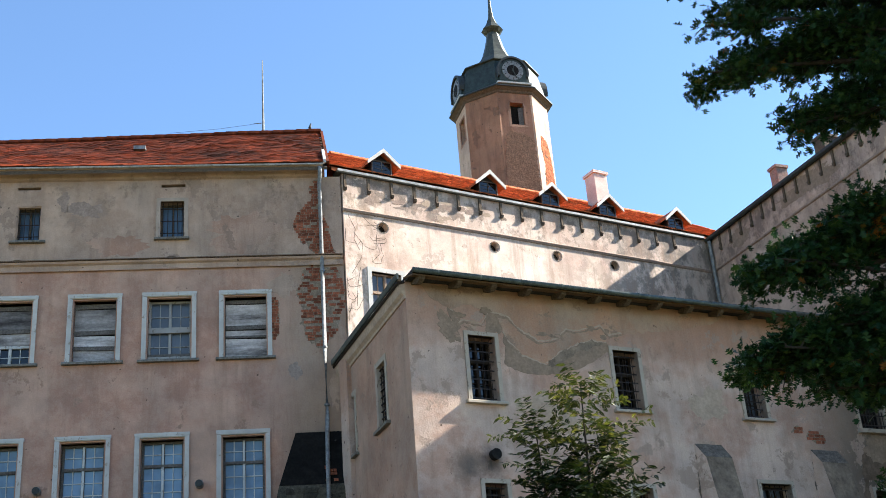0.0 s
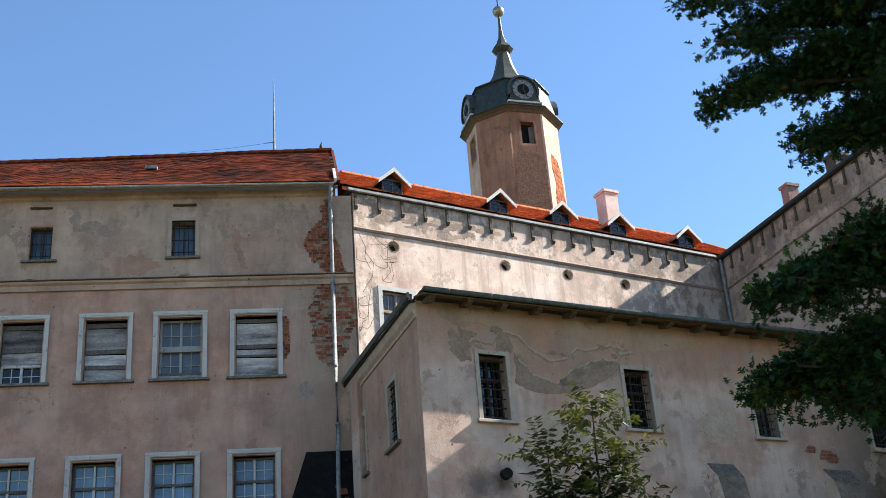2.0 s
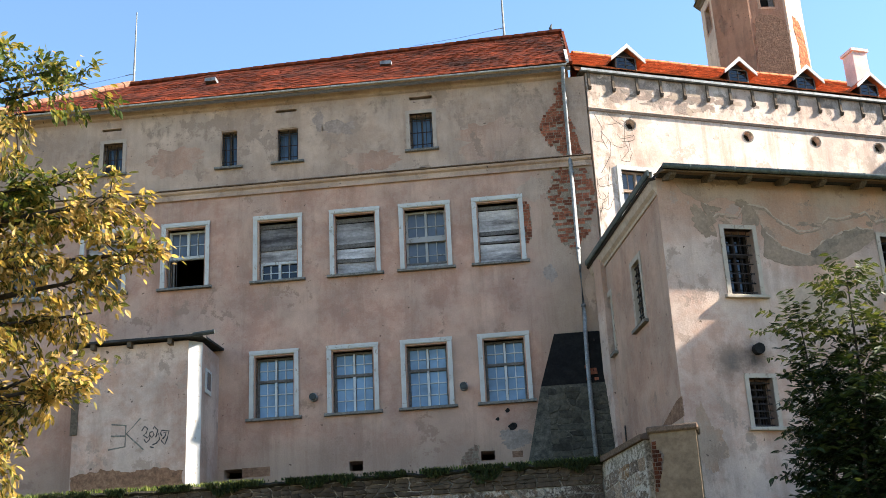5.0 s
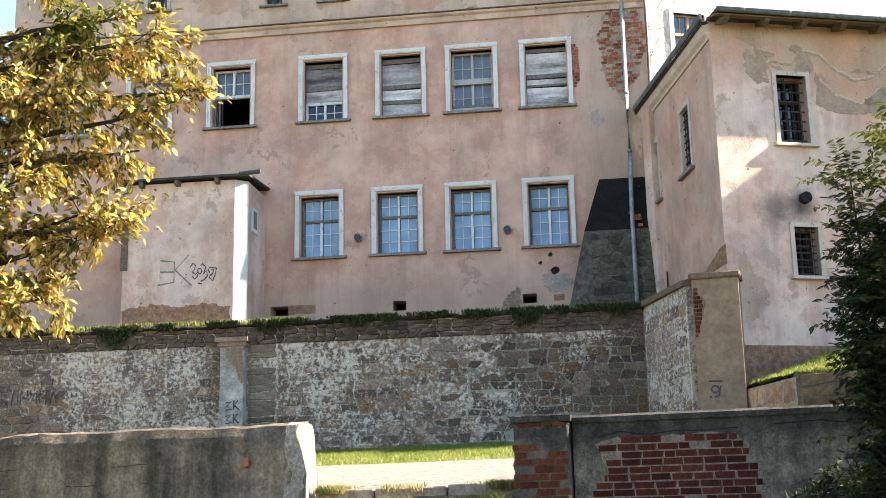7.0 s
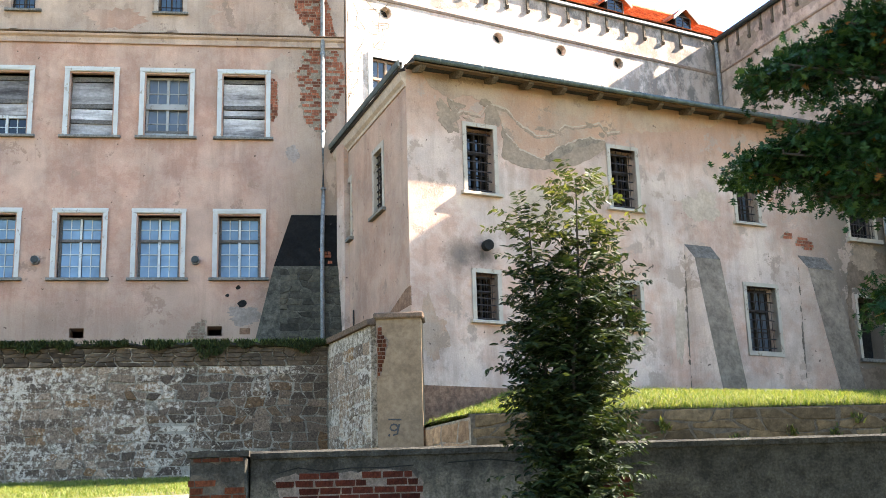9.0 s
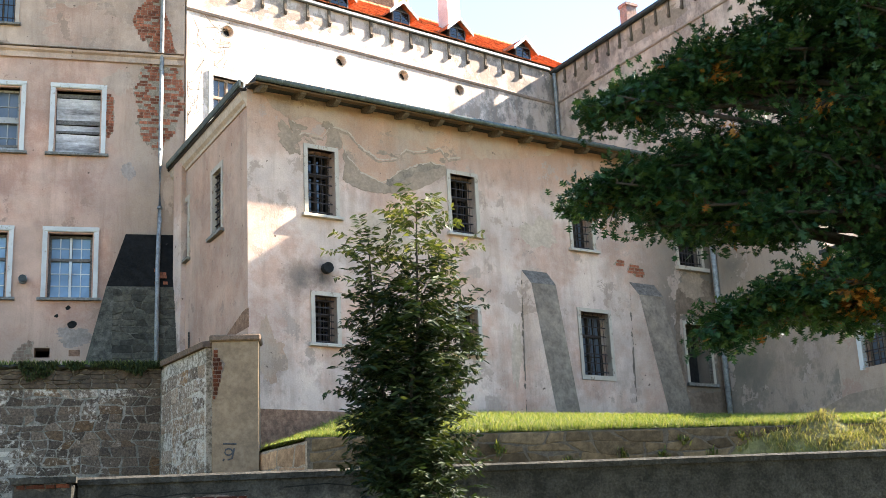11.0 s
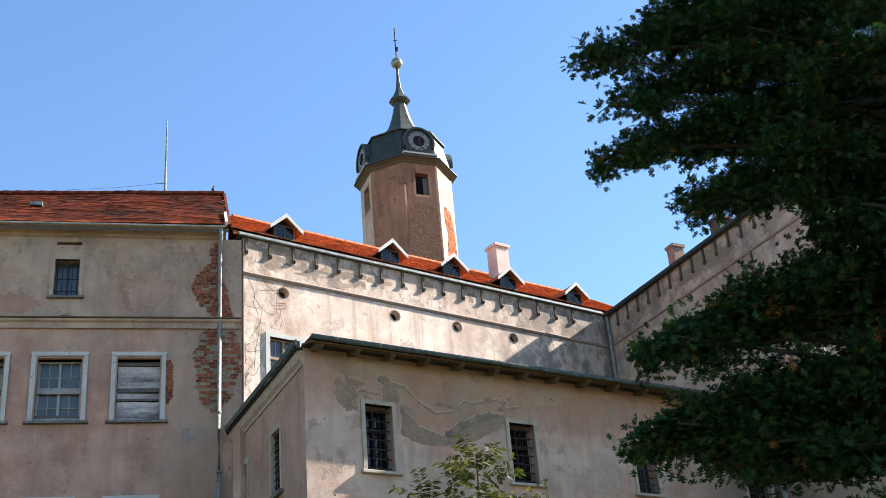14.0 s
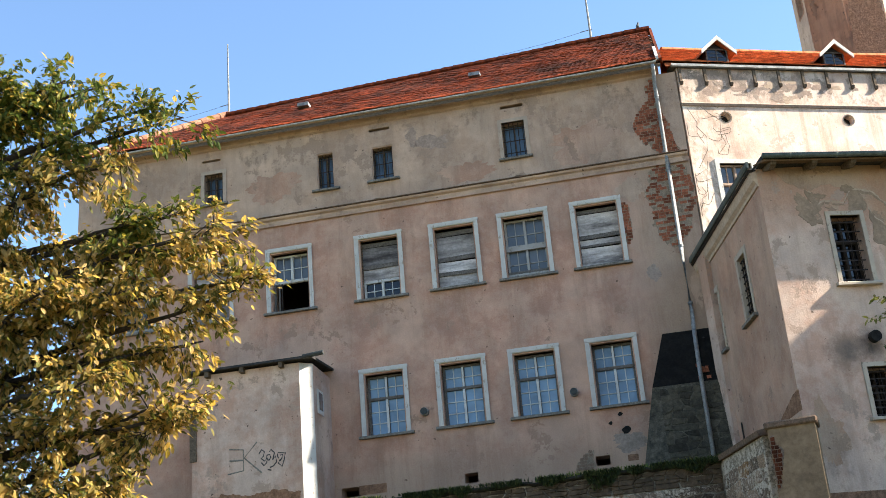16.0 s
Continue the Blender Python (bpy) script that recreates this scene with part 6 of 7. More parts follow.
def blades(name, label, spots, tall, material=None, lean=0.35, seed=1, wide=0.012):
    """Many grass blades at the given spots, one mesh."""
    rnd = random.Random(seed)
    verts, faces = [], []
    for x, y, z in spots:
        h, a, b = tall * rnd.uniform(0.45, 1.2), rnd.uniform(0, 6.28), rnd.uniform(0, 6.28)
        dx, dy, w = math.cos(a) * lean * h, math.sin(a) * lean * h, wide * rnd.uniform(0.6, 1.3)
        wx, wy = math.cos(b) * w, math.sin(b) * w
        i = len(verts)
        verts += [(x - wx, y - wy, z - 0.02), (x + wx, y + wy, z - 0.02), (x + dx * 0.4 + wx * 0.7, y + dy * 0.4 + wy * 0.7, z + h * 0.6), (x + dx * 0.4 - wx * 0.7, y + dy * 0.4 - wy * 0.7, z + h * 0.6), (x + dx, y + dy, z + h)]
        faces += [(i, i + 1, i + 2, i + 3), (i + 3, i + 2, i + 4)]
    return tagged(raw(name, verts, faces, material or GRASS), label, "grass", kind="stuff")


rnd = random.Random(21)
blades("grass", "sunlit green grass at the foot of the stone wall", [(x, y, ground_z(y)) for x, y in ((rnd.uniform(-13, -2.5), 16.7 + 8.0 * rnd.random() ** 0.8) for _ in range(36000))], 0.07, None, 0.9, 2, 0.006)

# ---- rubble retaining wall under the facade ----
def rubble(parent, x0, x1, z0, z1, y, sw, sh, material, joined, near, seed, proud=0.03, shade=None, shade_from=0.0):
    """Uneven stones in a jittered grid, bedded in mortar; those inside near (x0, x1) are single stones, the rest one mesh."""
    rnd = random.Random(seed)
    rows = max(1, int((z1 - z0) / sh))
    cols = max(1, int((x1 - x0) / sw))
    jit = {}

    def corner(i, j):
        if (i, j) not in jit:
            jit[i, j] = (x0 + (x1 - x0) * i / cols + (rnd.uniform(-0.42, 0.42) * sw if 0 < i < cols else 0) , z0 + (z1 - z0) * j / rows + (rnd.uniform(-0.30, 0.30) * sh if 0 < j < rows else 0))
        return jit[i, j]
    allv, allf, made = [], [], 0
    for j in range(rows):
        i = 0
        while i < cols:
            span = 2 if rnd.random() < 0.22 and i + 1 < cols else 1
            c = [corner(i, j), corner(i + span, j), corner(i + span, j + 1), corner(i, j + 1)]
            mids = []
            for a, b in zip(c, c[1:] + c[:1]):
                mids.append((a[0] + 0.035 * (sum(p[0] for p in c) / 4 - a[0]), a[1] + 0.035 * (sum(p[1] for p in c) / 4 - a[1])))
                for t in (rnd.uniform(0.25, 0.4), rnd.uniform(0.6, 0.75)):
                    mids.append((a[0] + (b[0] - a[0]) * t + rnd.uniform(-0.05, 0.05) * sw, a[1] + (b[1] - a[1]) * t + rnd.uniform(-0.09, 0.09) * sh))
            cx, cz = sum(p[0] for p in mids) / 12, sum(p[1] for p in mids) / 12
            gap = rnd.uniform(0.885, 0.985)
            out = rnd.uniform(0.2, 1.0) * proud
            k = 12
            v = []
            for q, dep in ((gap, 0.02), (gap - 0.04, -out * 0.6), (gap - 0.14, -out)):
                v += [(cx + (p[0] - cx) * q, y + dep, cz + (p[1] - cz) * q) for p in mids]
            f = [(a * k + b, a * k + (b + 1) % k, (a + 1) * k + (b + 1) % k, (a + 1) * k + b) for a in range(2) for b in range(k)] + [tuple(range(2 * k, 3 * k))]
            i += span
            if rnd.random() < 0.012:
                continue
            if near[0] <= cx <= near[1] and made < 290:
                o = (cx, y, cz)
                raw("stone", [tuple(a - b for a, b in zip(p, o)) for p in v], f, shade if shade and cx > shade_from + rnd.uniform(-0.9, 0.9) else material, parent).location = o
                made += 1
            else:
                b0 = len(allv)
                allv += v
                allf += [tuple(b0 + q for q in s) for s in f]
    if allv:
        return tagged(raw("stones", allv, allf, joined, parent), kind="stuff")


RET = HOUSE @ pose(0, -3.99, 0)
ret = tagged(part("wall_retaining", wall_mesh(-22, 0.0, 2.6, 6.0, 0.6), LIMEMORTAR), "old grey rubble-stone retaining wall with white lime joints", "wall", kind="structure")
ret.matrix_world = RET
bm = bmesh.new()
cols_ = []
for i in range(221):
    u = -22 + 0.1 * i
    j, h = 0.05 * noise.noise((u * 1.7, 0, 1)) + 0.03 * noise.noise((u * 6, 0, 2)), 0.05 * noise.noise((u * 2.3, 4, 1)) + 0.03 * noise.noise((u * 7, 4, 2))
    cols_.append([bm.verts.new((u, y + d * j, z + e * h)) for y, z, d, e in ((0.02, 5.98, 0, 1), (-0.07, 5.985, 1, 1), (-0.11, 6.02, 1.4, 0.7), (-0.05, 6.07, 1, 1), (0.6, 6.13, 0, 0))])
for a, b in zip(cols_, cols_[1:]):
    for k in range(4):
        bm.faces.new((a[k], b[k], b[k + 1], a[k + 1]))
part("coping", bm, COPING, ret, "ragged mossy coping")
# pilaster below the shed
pil = part("pilaster", boxes((-8.93, -8.42, -0.22, 0.02, 2.6, 5.55)), PILCOAT, ret, "whitewashed pilaster, tagged with paint")
part("pilaster_cap", boxes((-8.99, -8.36, -0.27, 0.02, 5.55, 5.64), (-9.03, -8.32, -0.31, 0.02, 5.64, 5.74)), CAPBRICK, pil, "projecting brick cap of the pilaster")
brick_patch(pil, [(-8.82, 5.5), (-8.43, 5.5), (-8.43, 4.75), (-8.52, 4.85), (-8.6, 5.1), (-8.75, 5.25)], CAPBRICK, MORTAR, y=-0.22, seed=41, bw=0.15)
scrawl(pil, "graffiti", [[(-8.79, 4.35 - k * .28), (-8.67, 4.38 - k * .28), (-8.77, 4.28 - k * .28), (-8.65, 4.22 - k * .28), (-8.79, 4.2 - k * .28)] for k in (0, 1)] + [[(-8.61, 4.4 - k * .28), (-8.61, 4.2 - k * .28)] for k in (0, 1)] + [[(-8.52, 4.4 - k * .28), (-8.6, 4.3 - k * .28), (-8.5, 4.2 - k * .28)] for k in (0, 1)], 0.018, -0.225)
scrawl(ret, "graffiti", [[(-13.9 + i * .22 + a, 4.5 + b) for a, b in s] for i, s in enumerate([[(0, 0), (0, .3), (.12, .15), (.02, .12), (.14, 0)], [(0, 0), (.06, .3), (.15, .3), (.15, 0), (0, 0)], [(0, 0), (0, .3), (.15, 0), (.15, .3)], [(0, .3), (.0, 0), (.15, .3), (.15, 0)], [(0, 0), (0, .28), (.14, .28), (.14, 0)], [(0, 0), (.08, .32), (.16, 0)]])], 0.016, -0.045)

# return wall and end pier
RTN = pose(-3.06, 24.81, 0, 0, 0, -62.0)
rtn = tagged(part("wall_return", wall_mesh(0.0, 2.25, 2.6, 6.02, 0.55), RETURN_MORTAR), "rubble-stone return wall with flaking lime wash", "wall", kind="structure")
rtn.matrix_world = RTN
part("coping", prism([(-0.08, 6.02), (-0.10, 6.12), (0.25, 6.2), (0.62, 6.12), (0.62, 6.02)], "x", -0.1, 2.3), TILECAP, rtn, "brown sloping coping")
PIER = pose(-1.86, 22.43, 0, 0, 0, -1.0)
pier = thing("wall_pier", PIER, "rendered end pier of the retaining wall with a capstone", "pier")
part("shaft", boxes((0.0, 0.84, 0.0, 0.55, 2.4, 6.05)), PIERCOAT, pier, "smooth grey-beige render, brick showing at the edges")
bm = boxes((-0.05, 0.89, -0.06, 0.6, 6.05, 6.17))
bmesh.ops.bevel(bm, geom=bm.edges[:], offset=0.025, segments=1, affect="EDGES")
part("capstone", bm, TILECAP, pier)
brick_patch(pier, [(0.02, 4.9), (0.1, 5.1), (0.16, 5.35), (0.2, 5.6), (0.12, 5.75), (0.1, 5.9), (0.02, 5.9)], BRICK_PIER, BRICKMORTAR, seed=44, bw=0.13)
scrawl(pier, "graffiti", [[(0.3 + 0.07 * math.cos(a * 0.8), 4.02 + 0.06 * math.sin(a * 0.8)) for a in range(10)], [(0.2, 4.17), (0.44, 4.16)], [(0.4, 4.08), (0.36, 3.9), (0.28, 3.88)], [(0.2, 3.86), (0.22, 3.9)]], 0.016, -0.004)

# earth behind the retaining walls
verts, faces = [], []
US, WS = [-22 + i * 0.5 for i in range(46)], [-3.4 + 0.37 * i for i in range(10)]
for w_ in WS:
    for u in US:
        p = HOUSE @ Vector((u, w_, 6.02 + 0.10 * (w_ + 3.4) + 0.04 * noise.noise((u, w_, 4))))
        verts.append(tuple(p))
faces = [(j * 46 + i, j * 46 + i + 1, (j + 1) * 46 + i + 1, (j + 1) * 46 + i) for j in range(9) for i in range(45)]
tagged(raw("terrace_upper", verts, faces, SOIL), "grassy terrace strip below the facade", "terrace", kind="structure")
rnd = random.Random(5)
spots = []
for _ in range(8000):
    u, w_ = rnd.uniform(-16, 0.2), -3.95 + 0.9 * rnd.random() ** 1.6
    if noise.noise((u * 0.55, 1, 7)) > -0.1 or -13 < u < -9.4:
        spots.append(tuple(HOUSE @ Vector((u, w_, 6.08 if w_ < -3.4 else 6.04))))
blades("grass", "ragged grass tufts along the wall coping", spots, 0.12, seed=6)
hang = []
for _ in range(13000):
    u = rnd.uniform(-14, 0.0)
    thick = noise.noise((u * 1.1, 2, 3)) + 0.35 * noise.noise((u * 3.3, 6, 3))
    if thick > 0.0 - 0.12 * rnd.random() or rnd.random() < 0.04 or u > -1.4 and rnd.random() < 0.6:
        hang.append(tuple(HOUSE @ Vector((u, -4.08 - rnd.random() * 0.09, 6.10 - (0.10 + 0.75 * max(0, thick)) * rnd.random() ** 1.4))))
blades("ivy", "dark weeds hanging over the wall edge", hang, 0.055, WEEDLEAF, 1.0, 8, 0.012)

# ---- lower terrace before the annex ----
TW = pose(-0.158, 21.0, 0, 0, 0, 4.8)
tw = tagged(part("wall_terrace", wall_mesh(0.0, 24, 2.3, 4.06, 0.4), BEDMORTAR), "low tan block-stone terrace wall, shade put into its colour", "wall", kind="structure")
tw.matrix_world = TW
TE = pose(-1.06, 22.62, 0, 0, 0, -60.9)
te = tagged(part("wall_terrace_end", wall_mesh(0.0, 1.86, 2.3, 4.0, 0.4), MORTAR), "short tan stone wall beside the pier, sunlight put into its colour", "wall", kind="structure")
te.matrix_world = TE
terr_u, terr_w = [i * 0.5 for i in range(49)], [0.0, 0.3, 0.8, 1.5, 2.5, 4.0, 6.0, 8.5, 11.0, 13.0]
verts = [tuple(TW @ Vector((u + 0.02 - 0.45 * min(w_, 1.75), w_ + 0.02, 4.08 + 0.90 * min(1, max(0.0, u - 0.2) / 2.0) * min(1, (w_ / max(0.9, min(2.2 + 0.43 * u, 7.5)))) ** 0.7 + 0.04 * noise.noise((u, w_ * 2, 9))))) for w_ in terr_w for u in terr_u]
faces = [(j * 49 + i, j * 49 + i + 1, (j + 1) * 49 + i + 1, (j + 1) * 49 + i) for j in range(len(terr_w) - 1) for i in range(48)]
tagged(raw("terrace_lower", verts, faces, SOIL), "grassy terrace in front of the annex", "terrace", kind="structure")
rnd = random.Random(15)
spots = []
for _ in range(34000):
    u, w_ = rnd.uniform(0.0, 17), 3.2 * rnd.random() ** 2
    z = 4.08 + 0.90 * min(1, max(0.0, u - 0.2) / 2.0) * min(1, (w_ / max(0.9, min(2.2 + 0.43 * u, 7.5)))) ** 0.7
    spots.append(tuple(TW @ Vector((u - 0.45 * min(w_, 1.75), w_ + 0.02, z))))
blades("grass", "bright sunlit grass on the terrace edge", spots, 0.10, None, 0.9, 16, 0.006)
def bank_at(u, k):
    """A point on the slumped bank: u along the wall, k down its slope from 0 to 1."""
    grow = min(1, max(0.0, u - 7.6) / 2.2)
    return tuple(TW @ Vector((u, 0.12 - (0.2 + 0.8 * grow) * k, 4.13 + 0.06 * grow - 1.3 * k ** 1.3 + 0.22 * grow * noise.noise((u * 1.3, k * 2.5, 8)))))


verts = [bank_at(7.6 + 0.35 * i, k) for k in (0, 0.15, 0.3, 0.5, 0.75, 1.0) for i in range(40)]
faces = [(j * 40 + i, j * 40 + i + 1, (j + 1) * 40 + i + 1, (j + 1) * 40 + i) for j in range(5) for i in range(39)]
tagged(raw("bank", verts, faces, SOIL), "earth bank slumped over the end of the terrace wall", "bank", kind="structure")
spots = [bank_at(7.8 + 9 * rnd.random(), rnd.random()) for _ in range(16000)]
blades("grass", "yellowing grass on the slumped bank", [q for q in spots if noise.noise((q[0] * 1.7, q[2] * 3, 3)) > -0.22], 0.095, DRYGRASS, 1.0, 17, 0.008)
weeds = []
for k in range(26):
    u, z = rnd.uniform(0.2, 14), rnd.uniform(3.3, 3.95)
    weeds += [tuple(TW @ Vector((u + rnd.gauss(0, 0.05), -0.04 - rnd.random() * 0.04, z + rnd.gauss(0, 0.05)))) for _ in range(26)]
blades("weeds", "small weeds sprouting from the wall joints", weeds, 0.07, YOUNGLEAF, 1.0, 18, 0.02)

# ---- roadside walls with the gap and steps ----
GW = pose(-0.401, 11.493, 0, 0, 0, 2.0)
gwall = tagged(part("wall_road", wall_mesh(-1.74, 12, 0.6, 2.58, 0.3), ROADCOAT), "stained rendered roadside wall with bare brick, oak shade put into its right end", "wall", kind="structure")
gwall.matrix_world = GW
bm = prism([(-0.03, 2.58), (-0.03, 2.63), (0.02, 2.655), (0.28, 2.655), (0.33, 2.63), (0.33, 2.58)], "x", -1.74, 12)
part("coping", bm, ROADCOAT, gwall, "thin cement coping")
BARE = [(-1.64, 1.92), (-1.5, 2.02), (-1.40, 2.14), (-1.47, 2.26), (-1.53, 2.36), (-1.40, 2.41), (-1.0, 2.43), (-0.6, 2.44), (-0.22, 2.45), (-0.17, 2.36), (-0.07, 2.17), (-0.03, 1.95), (-0.02, 1.5), (-1.6, 1.5)]
scrawl(gwall, "render_crack", [[(-1.5, 2.44), (-1.3, 2.49), (-1.05, 2.45), (-0.8, 2.475), (-0.5, 2.47), (-0.22, 2.485)], [(0.1, 2.5), (0.5, 2.52), (0.9, 2.47)]], 0.006, -0.001, BLACK)
brick_patch(gwall, frayed(BARE, 0.05, 0.05, 3.0), BRICK, BRICKMORTAR, seed=51, proud=0.007, bh=0.069, bw=0.20, keep=0.95)
pr = part("pier", boxes((1.39, 1.83, -0.05, 0.02, 0.6, 2.45)), ROADCOAT, gwall, "brick wall pier")
brick_patch(pr, [(1.4, 1.5), (1.82, 1.5), (1.82, 2.3), (1.6, 2.36), (1.4, 2.2)], BRICK, BEDMORTAR, seed=52, y=-0.05, bh=0.069, bw=0.20)
GPIER = GW
gp = thing("gate_pier", GPIER, "patched brick and cement gate pier beside the gap", "pier")
bm = boxes((-2.29, -1.76, -0.10, 0.42, 0.6, 2.60))
bmesh.ops.bevel(bm, geom=[e for e in bm.edges], offset=0.02, segments=1, affect="EDGES")
shaft = part("shaft", bm, ROADCOAT, gp)
part("cap", boxes((-2.31, -1.74, -0.12, 0.44, 2.60, 2.655)), ROADCOAT, gp)
brick_patch(shaft, [(-2.29, 1.5), (-1.77, 1.5), (-1.77, 2.36), (-1.93, 2.3), (-2.02, 2.38), (-2.29, 2.42)], BRICK_PIER, BEDMORTAR, y=-0.10, seed=53, bh=0.069, bw=0.20, keep=0.8)
brick_patch(shaft, [(-2.25, 2.55), (-1.8, 2.55), (-1.8, 2.598), (-2.25, 2.598)], BRICK_PIER, BEDMORTAR, y=-0.10, seed=54, bh=0.045, bw=0.175, keep=0.8)
# low concrete wall on the other side of the gap
nx, nz = 64, 12
bm = bmesh.new()
ring = []
for i in range(nx + 1):
    s = i / nx
    u = -14 + 9.5 * s
    top = 2.72 + 0.05 * noise.noise((u * 0.7, 0, 3)) - (0.10 if u < -7.6 else 0.0) * min(1, (-7.6 - u) / 1.2 if u < -7.6 else 0)
    prof = [(-0.02, 0.6), (-0.0, 1.2), (0.0, 1.7), (0.02, 2.2), (0.03, top - 0.12), (0.07, top - 0.03), (0.16, top), (0.26, top - 0.03), (0.32, top - 0.12), (0.34, 1.6), (0.36, 0.6)]
    end_in = 0.0
    col = []
    for w_, z in prof:
        e = 0.0
        if i == nx:
            e = (0.16 - 0.12 * (z - 2.0) ** 2 if z < 2.5 else 0.05) - (0.08 if w_ < 0.05 else 0.05 if w_ < 0.1 else 0.0)
        col.append(bm.verts.new((u + e + 0.02 * noise.noise((u * 3, z * 4, 1)), w_ + 0.014 * noise.noise((u * 4, z * 5, 2)), z + (0.018 * noise.noise((u * 6, w_ * 5, 5)) if z > 2 else 0))))
    ring.append(col)
for a, b in zip(ring, ring[1:]):
    for k in range(len(a) - 1):
        bm.faces.new((a[k], b[k], b[k + 1], a[k + 1]))
bm.faces.new(ring[0][::-1])
end = bmesh.new()
tail = [[end.verts.new(v.co + Vector((0.003, -0.003, 0.002))) for v in col] for col in ring[-2:]]
for k in range(len(prof) - 1):
    end.faces.new((tail[0][k], tail[1][k], tail[1][k + 1], tail[0][k + 1]))
end.faces.new(tail[1])
bmesh.ops.subdivide_edges(end, edges=end.edges[:], cuts=3, use_grid_fill=True)
for v in end.verts:
    v.co += Vector((1, 0.6, 0.6)) * 0.022 * noise.noise(v.co * 11)
bmesh.ops.subdivide_edges(bm, edges=bm.edges[:], cuts=1)
for v in bm.verts:
    v.co += Vector((0, 1, 1)) * 0.010 * noise.noise(v.co * 9)
lw = tagged(part("wall_low", bm, CONCRETE), "rough low concrete wall with a rounded whitish top", "wall", kind="structure")
lw.matrix_world = GW
# The sun on this end is put into its paler concrete.
part("sunlit_end", end, SUNLIT_CONCRETE, lw, "broken end of the wall, sun put into its pale colour")
rnd = random.Random(66)
joints = []
for z in (1.97, 2.15, 2.34):
    u = -13.8
    while u < -5.5:
        k = rnd.randint(3, 6)
        joints.append([(u + 0.11 * i, z + 0.016 * noise.noise((u + 0.3 * i, z * 3, 4)) + rnd.uniform(-0.004, 0.004)) for i in range(k)])
        u += 0.11 * (k - 1) + rnd.choice((0.1, 0.3, 0.6, 1.1))
scrawl(lw, "board_joint", joints, 0.005, 0.018, BOARDLINE)
patch("paint_blot", ragged(-5.05, 2.33, 0.032, 0.05, 8.8, 60, 0.4), PAINT_O, lw, 0.022, label="orange paint blot")
# steps
for k, (w0, w1, z) in enumerate(((0.22, 0.62, 2.05), (-0.16, 0.22, 1.92), (-0.55, -0.16, 1.78))):
    x = -4.36
    rnd = random.Random(60 + k)
    st = tagged(part("step", boxes((-4.36, -2.3, w0, w1 + 0.05, z - 0.4, z - 0.11)), MORTAR), "worn stone step in the wall gap", "step", "steps in the gap")
    st.matrix_world = GW
    while x < -2.32:
        d = min(rnd.uniform(0.5, 0.8), -2.31 - x)
        bm = boxes((x + 0.008, x + d - 0.008, w0 - 0.03 + rnd.uniform(-0.02, 0.02), w1, z - 0.11, z + rnd.uniform(-0.012, 0.012)))
        bmesh.ops.bevel(bm, geom=bm.edges[:], offset=0.015, segments=1, affect="EDGES")
        part("step_stone", bm, STEPSTONE, st)
        x += d
rnd = random.Random(71)
spots = []
for _ in range(9000):
    u = rnd.choice((rnd.gauss(-4.3, 0.16), rnd.uniform(-4.4, -2.3), rnd.gauss(-2.5, 0.15)))
    w_ = rnd.choice((-0.17, 0.2, 0.6, -0.56)) + rnd.gauss(0, 0.11)
    if -4.5 < u < -2.31 and noise.noise((u * 3, w_ * 3, 5)) > -0.05:
        spots.append(tuple(GW @ Vector((u, w_, {True: 2.02, False: 1.88}[w_ > 0.1] if w_ > -0.3 else 1.72))))
blades("grass", "dry grass tufts growing in the steps", spots, 0.075, DRYGRASS, 1.0, 72, 0.006)

# ---- trees ----
OAK_HALF = [(0, .012), (.24, .03), (.32, .30), (.38, .05), (.56, .43), (.62, .05), (.80, .26), (.85, .05), (1, 0)]
ASH_HALF = [(0, .02), (.25, .19), (.5, .23), (.78, .13), (1, 0)]
LANCE_HALF = [(0, .02), (.25, .14), (.5, .17), (.78, .10), (1, 0)]


def leaf_mesh(name, spots, half, size, material, parent, seed, fold=0.25, droop=0.4, label=""):
    """One mesh of many folded leaves; spots holds (x, y, z, dx, dy, dz): a place and the way the leaf points."""
    rnd = random.Random(seed)
    t = [(x, s * y, abs(y) * fold) for s in (1, -1) for x, y in half]
    k = len(half)
    verts, faces = [], []
    for x, y, z, dx, dy, dz in spots:
        d = Vector((dx, dy, dz - droop * rnd.random())).normalized()
        side = d.cross(Vector((rnd.gauss(0, 0.6), rnd.gauss(0, 0.6), 1))).normalized()
        up = side.cross(d)
        s = size * rnd.uniform(0.65, 1.25)
        b = len(verts)
        for a, c, e in t:
            verts.append((x + s * (d.x * a + side.x * c + up.x * e), y + s * (d.y * a + side.y * c + up.y * e), z + s * (d.z * a + side.z * c + up.z * e)))
        faces.append(tuple(range(b, b + k)))
        faces.append(tuple(range(b + 2 * k - 1, b + k - 1, -1)))
    me = bpy.data.meshes.new(name)
    me.from_pydata(verts, [], faces)
    me.materials.append(material)
    bm = bmesh.new()
    bm.from_mesh(me)
    bmesh.ops.remove_doubles(bm, verts=bm.verts, dist=1e-5)
    bm.to_mesh(me)
    bm.free()
    ob = new(name, me)
    ob.parent = parent
    return tagged(ob, label)


def limb(a, b, rise, seed, n=7):
    """A wavering branch from a to b that first climbs by rise."""
    a, b = Vector(a), Vector(b)
    out = []
    for i in range(n):
        t = i / (n - 1)
        p = a.lerp(b, t) + Vector((0, 0, rise * math.sin(math.pi * t)))
        p += Vector((noise.noise((seed, t * 3, 0)), noise.noise((seed, t * 3, 9)), noise.noise((seed, t * 3, 5)))) * 0.22 * math.sin(math.pi * t)
        out.append(p)
    return out


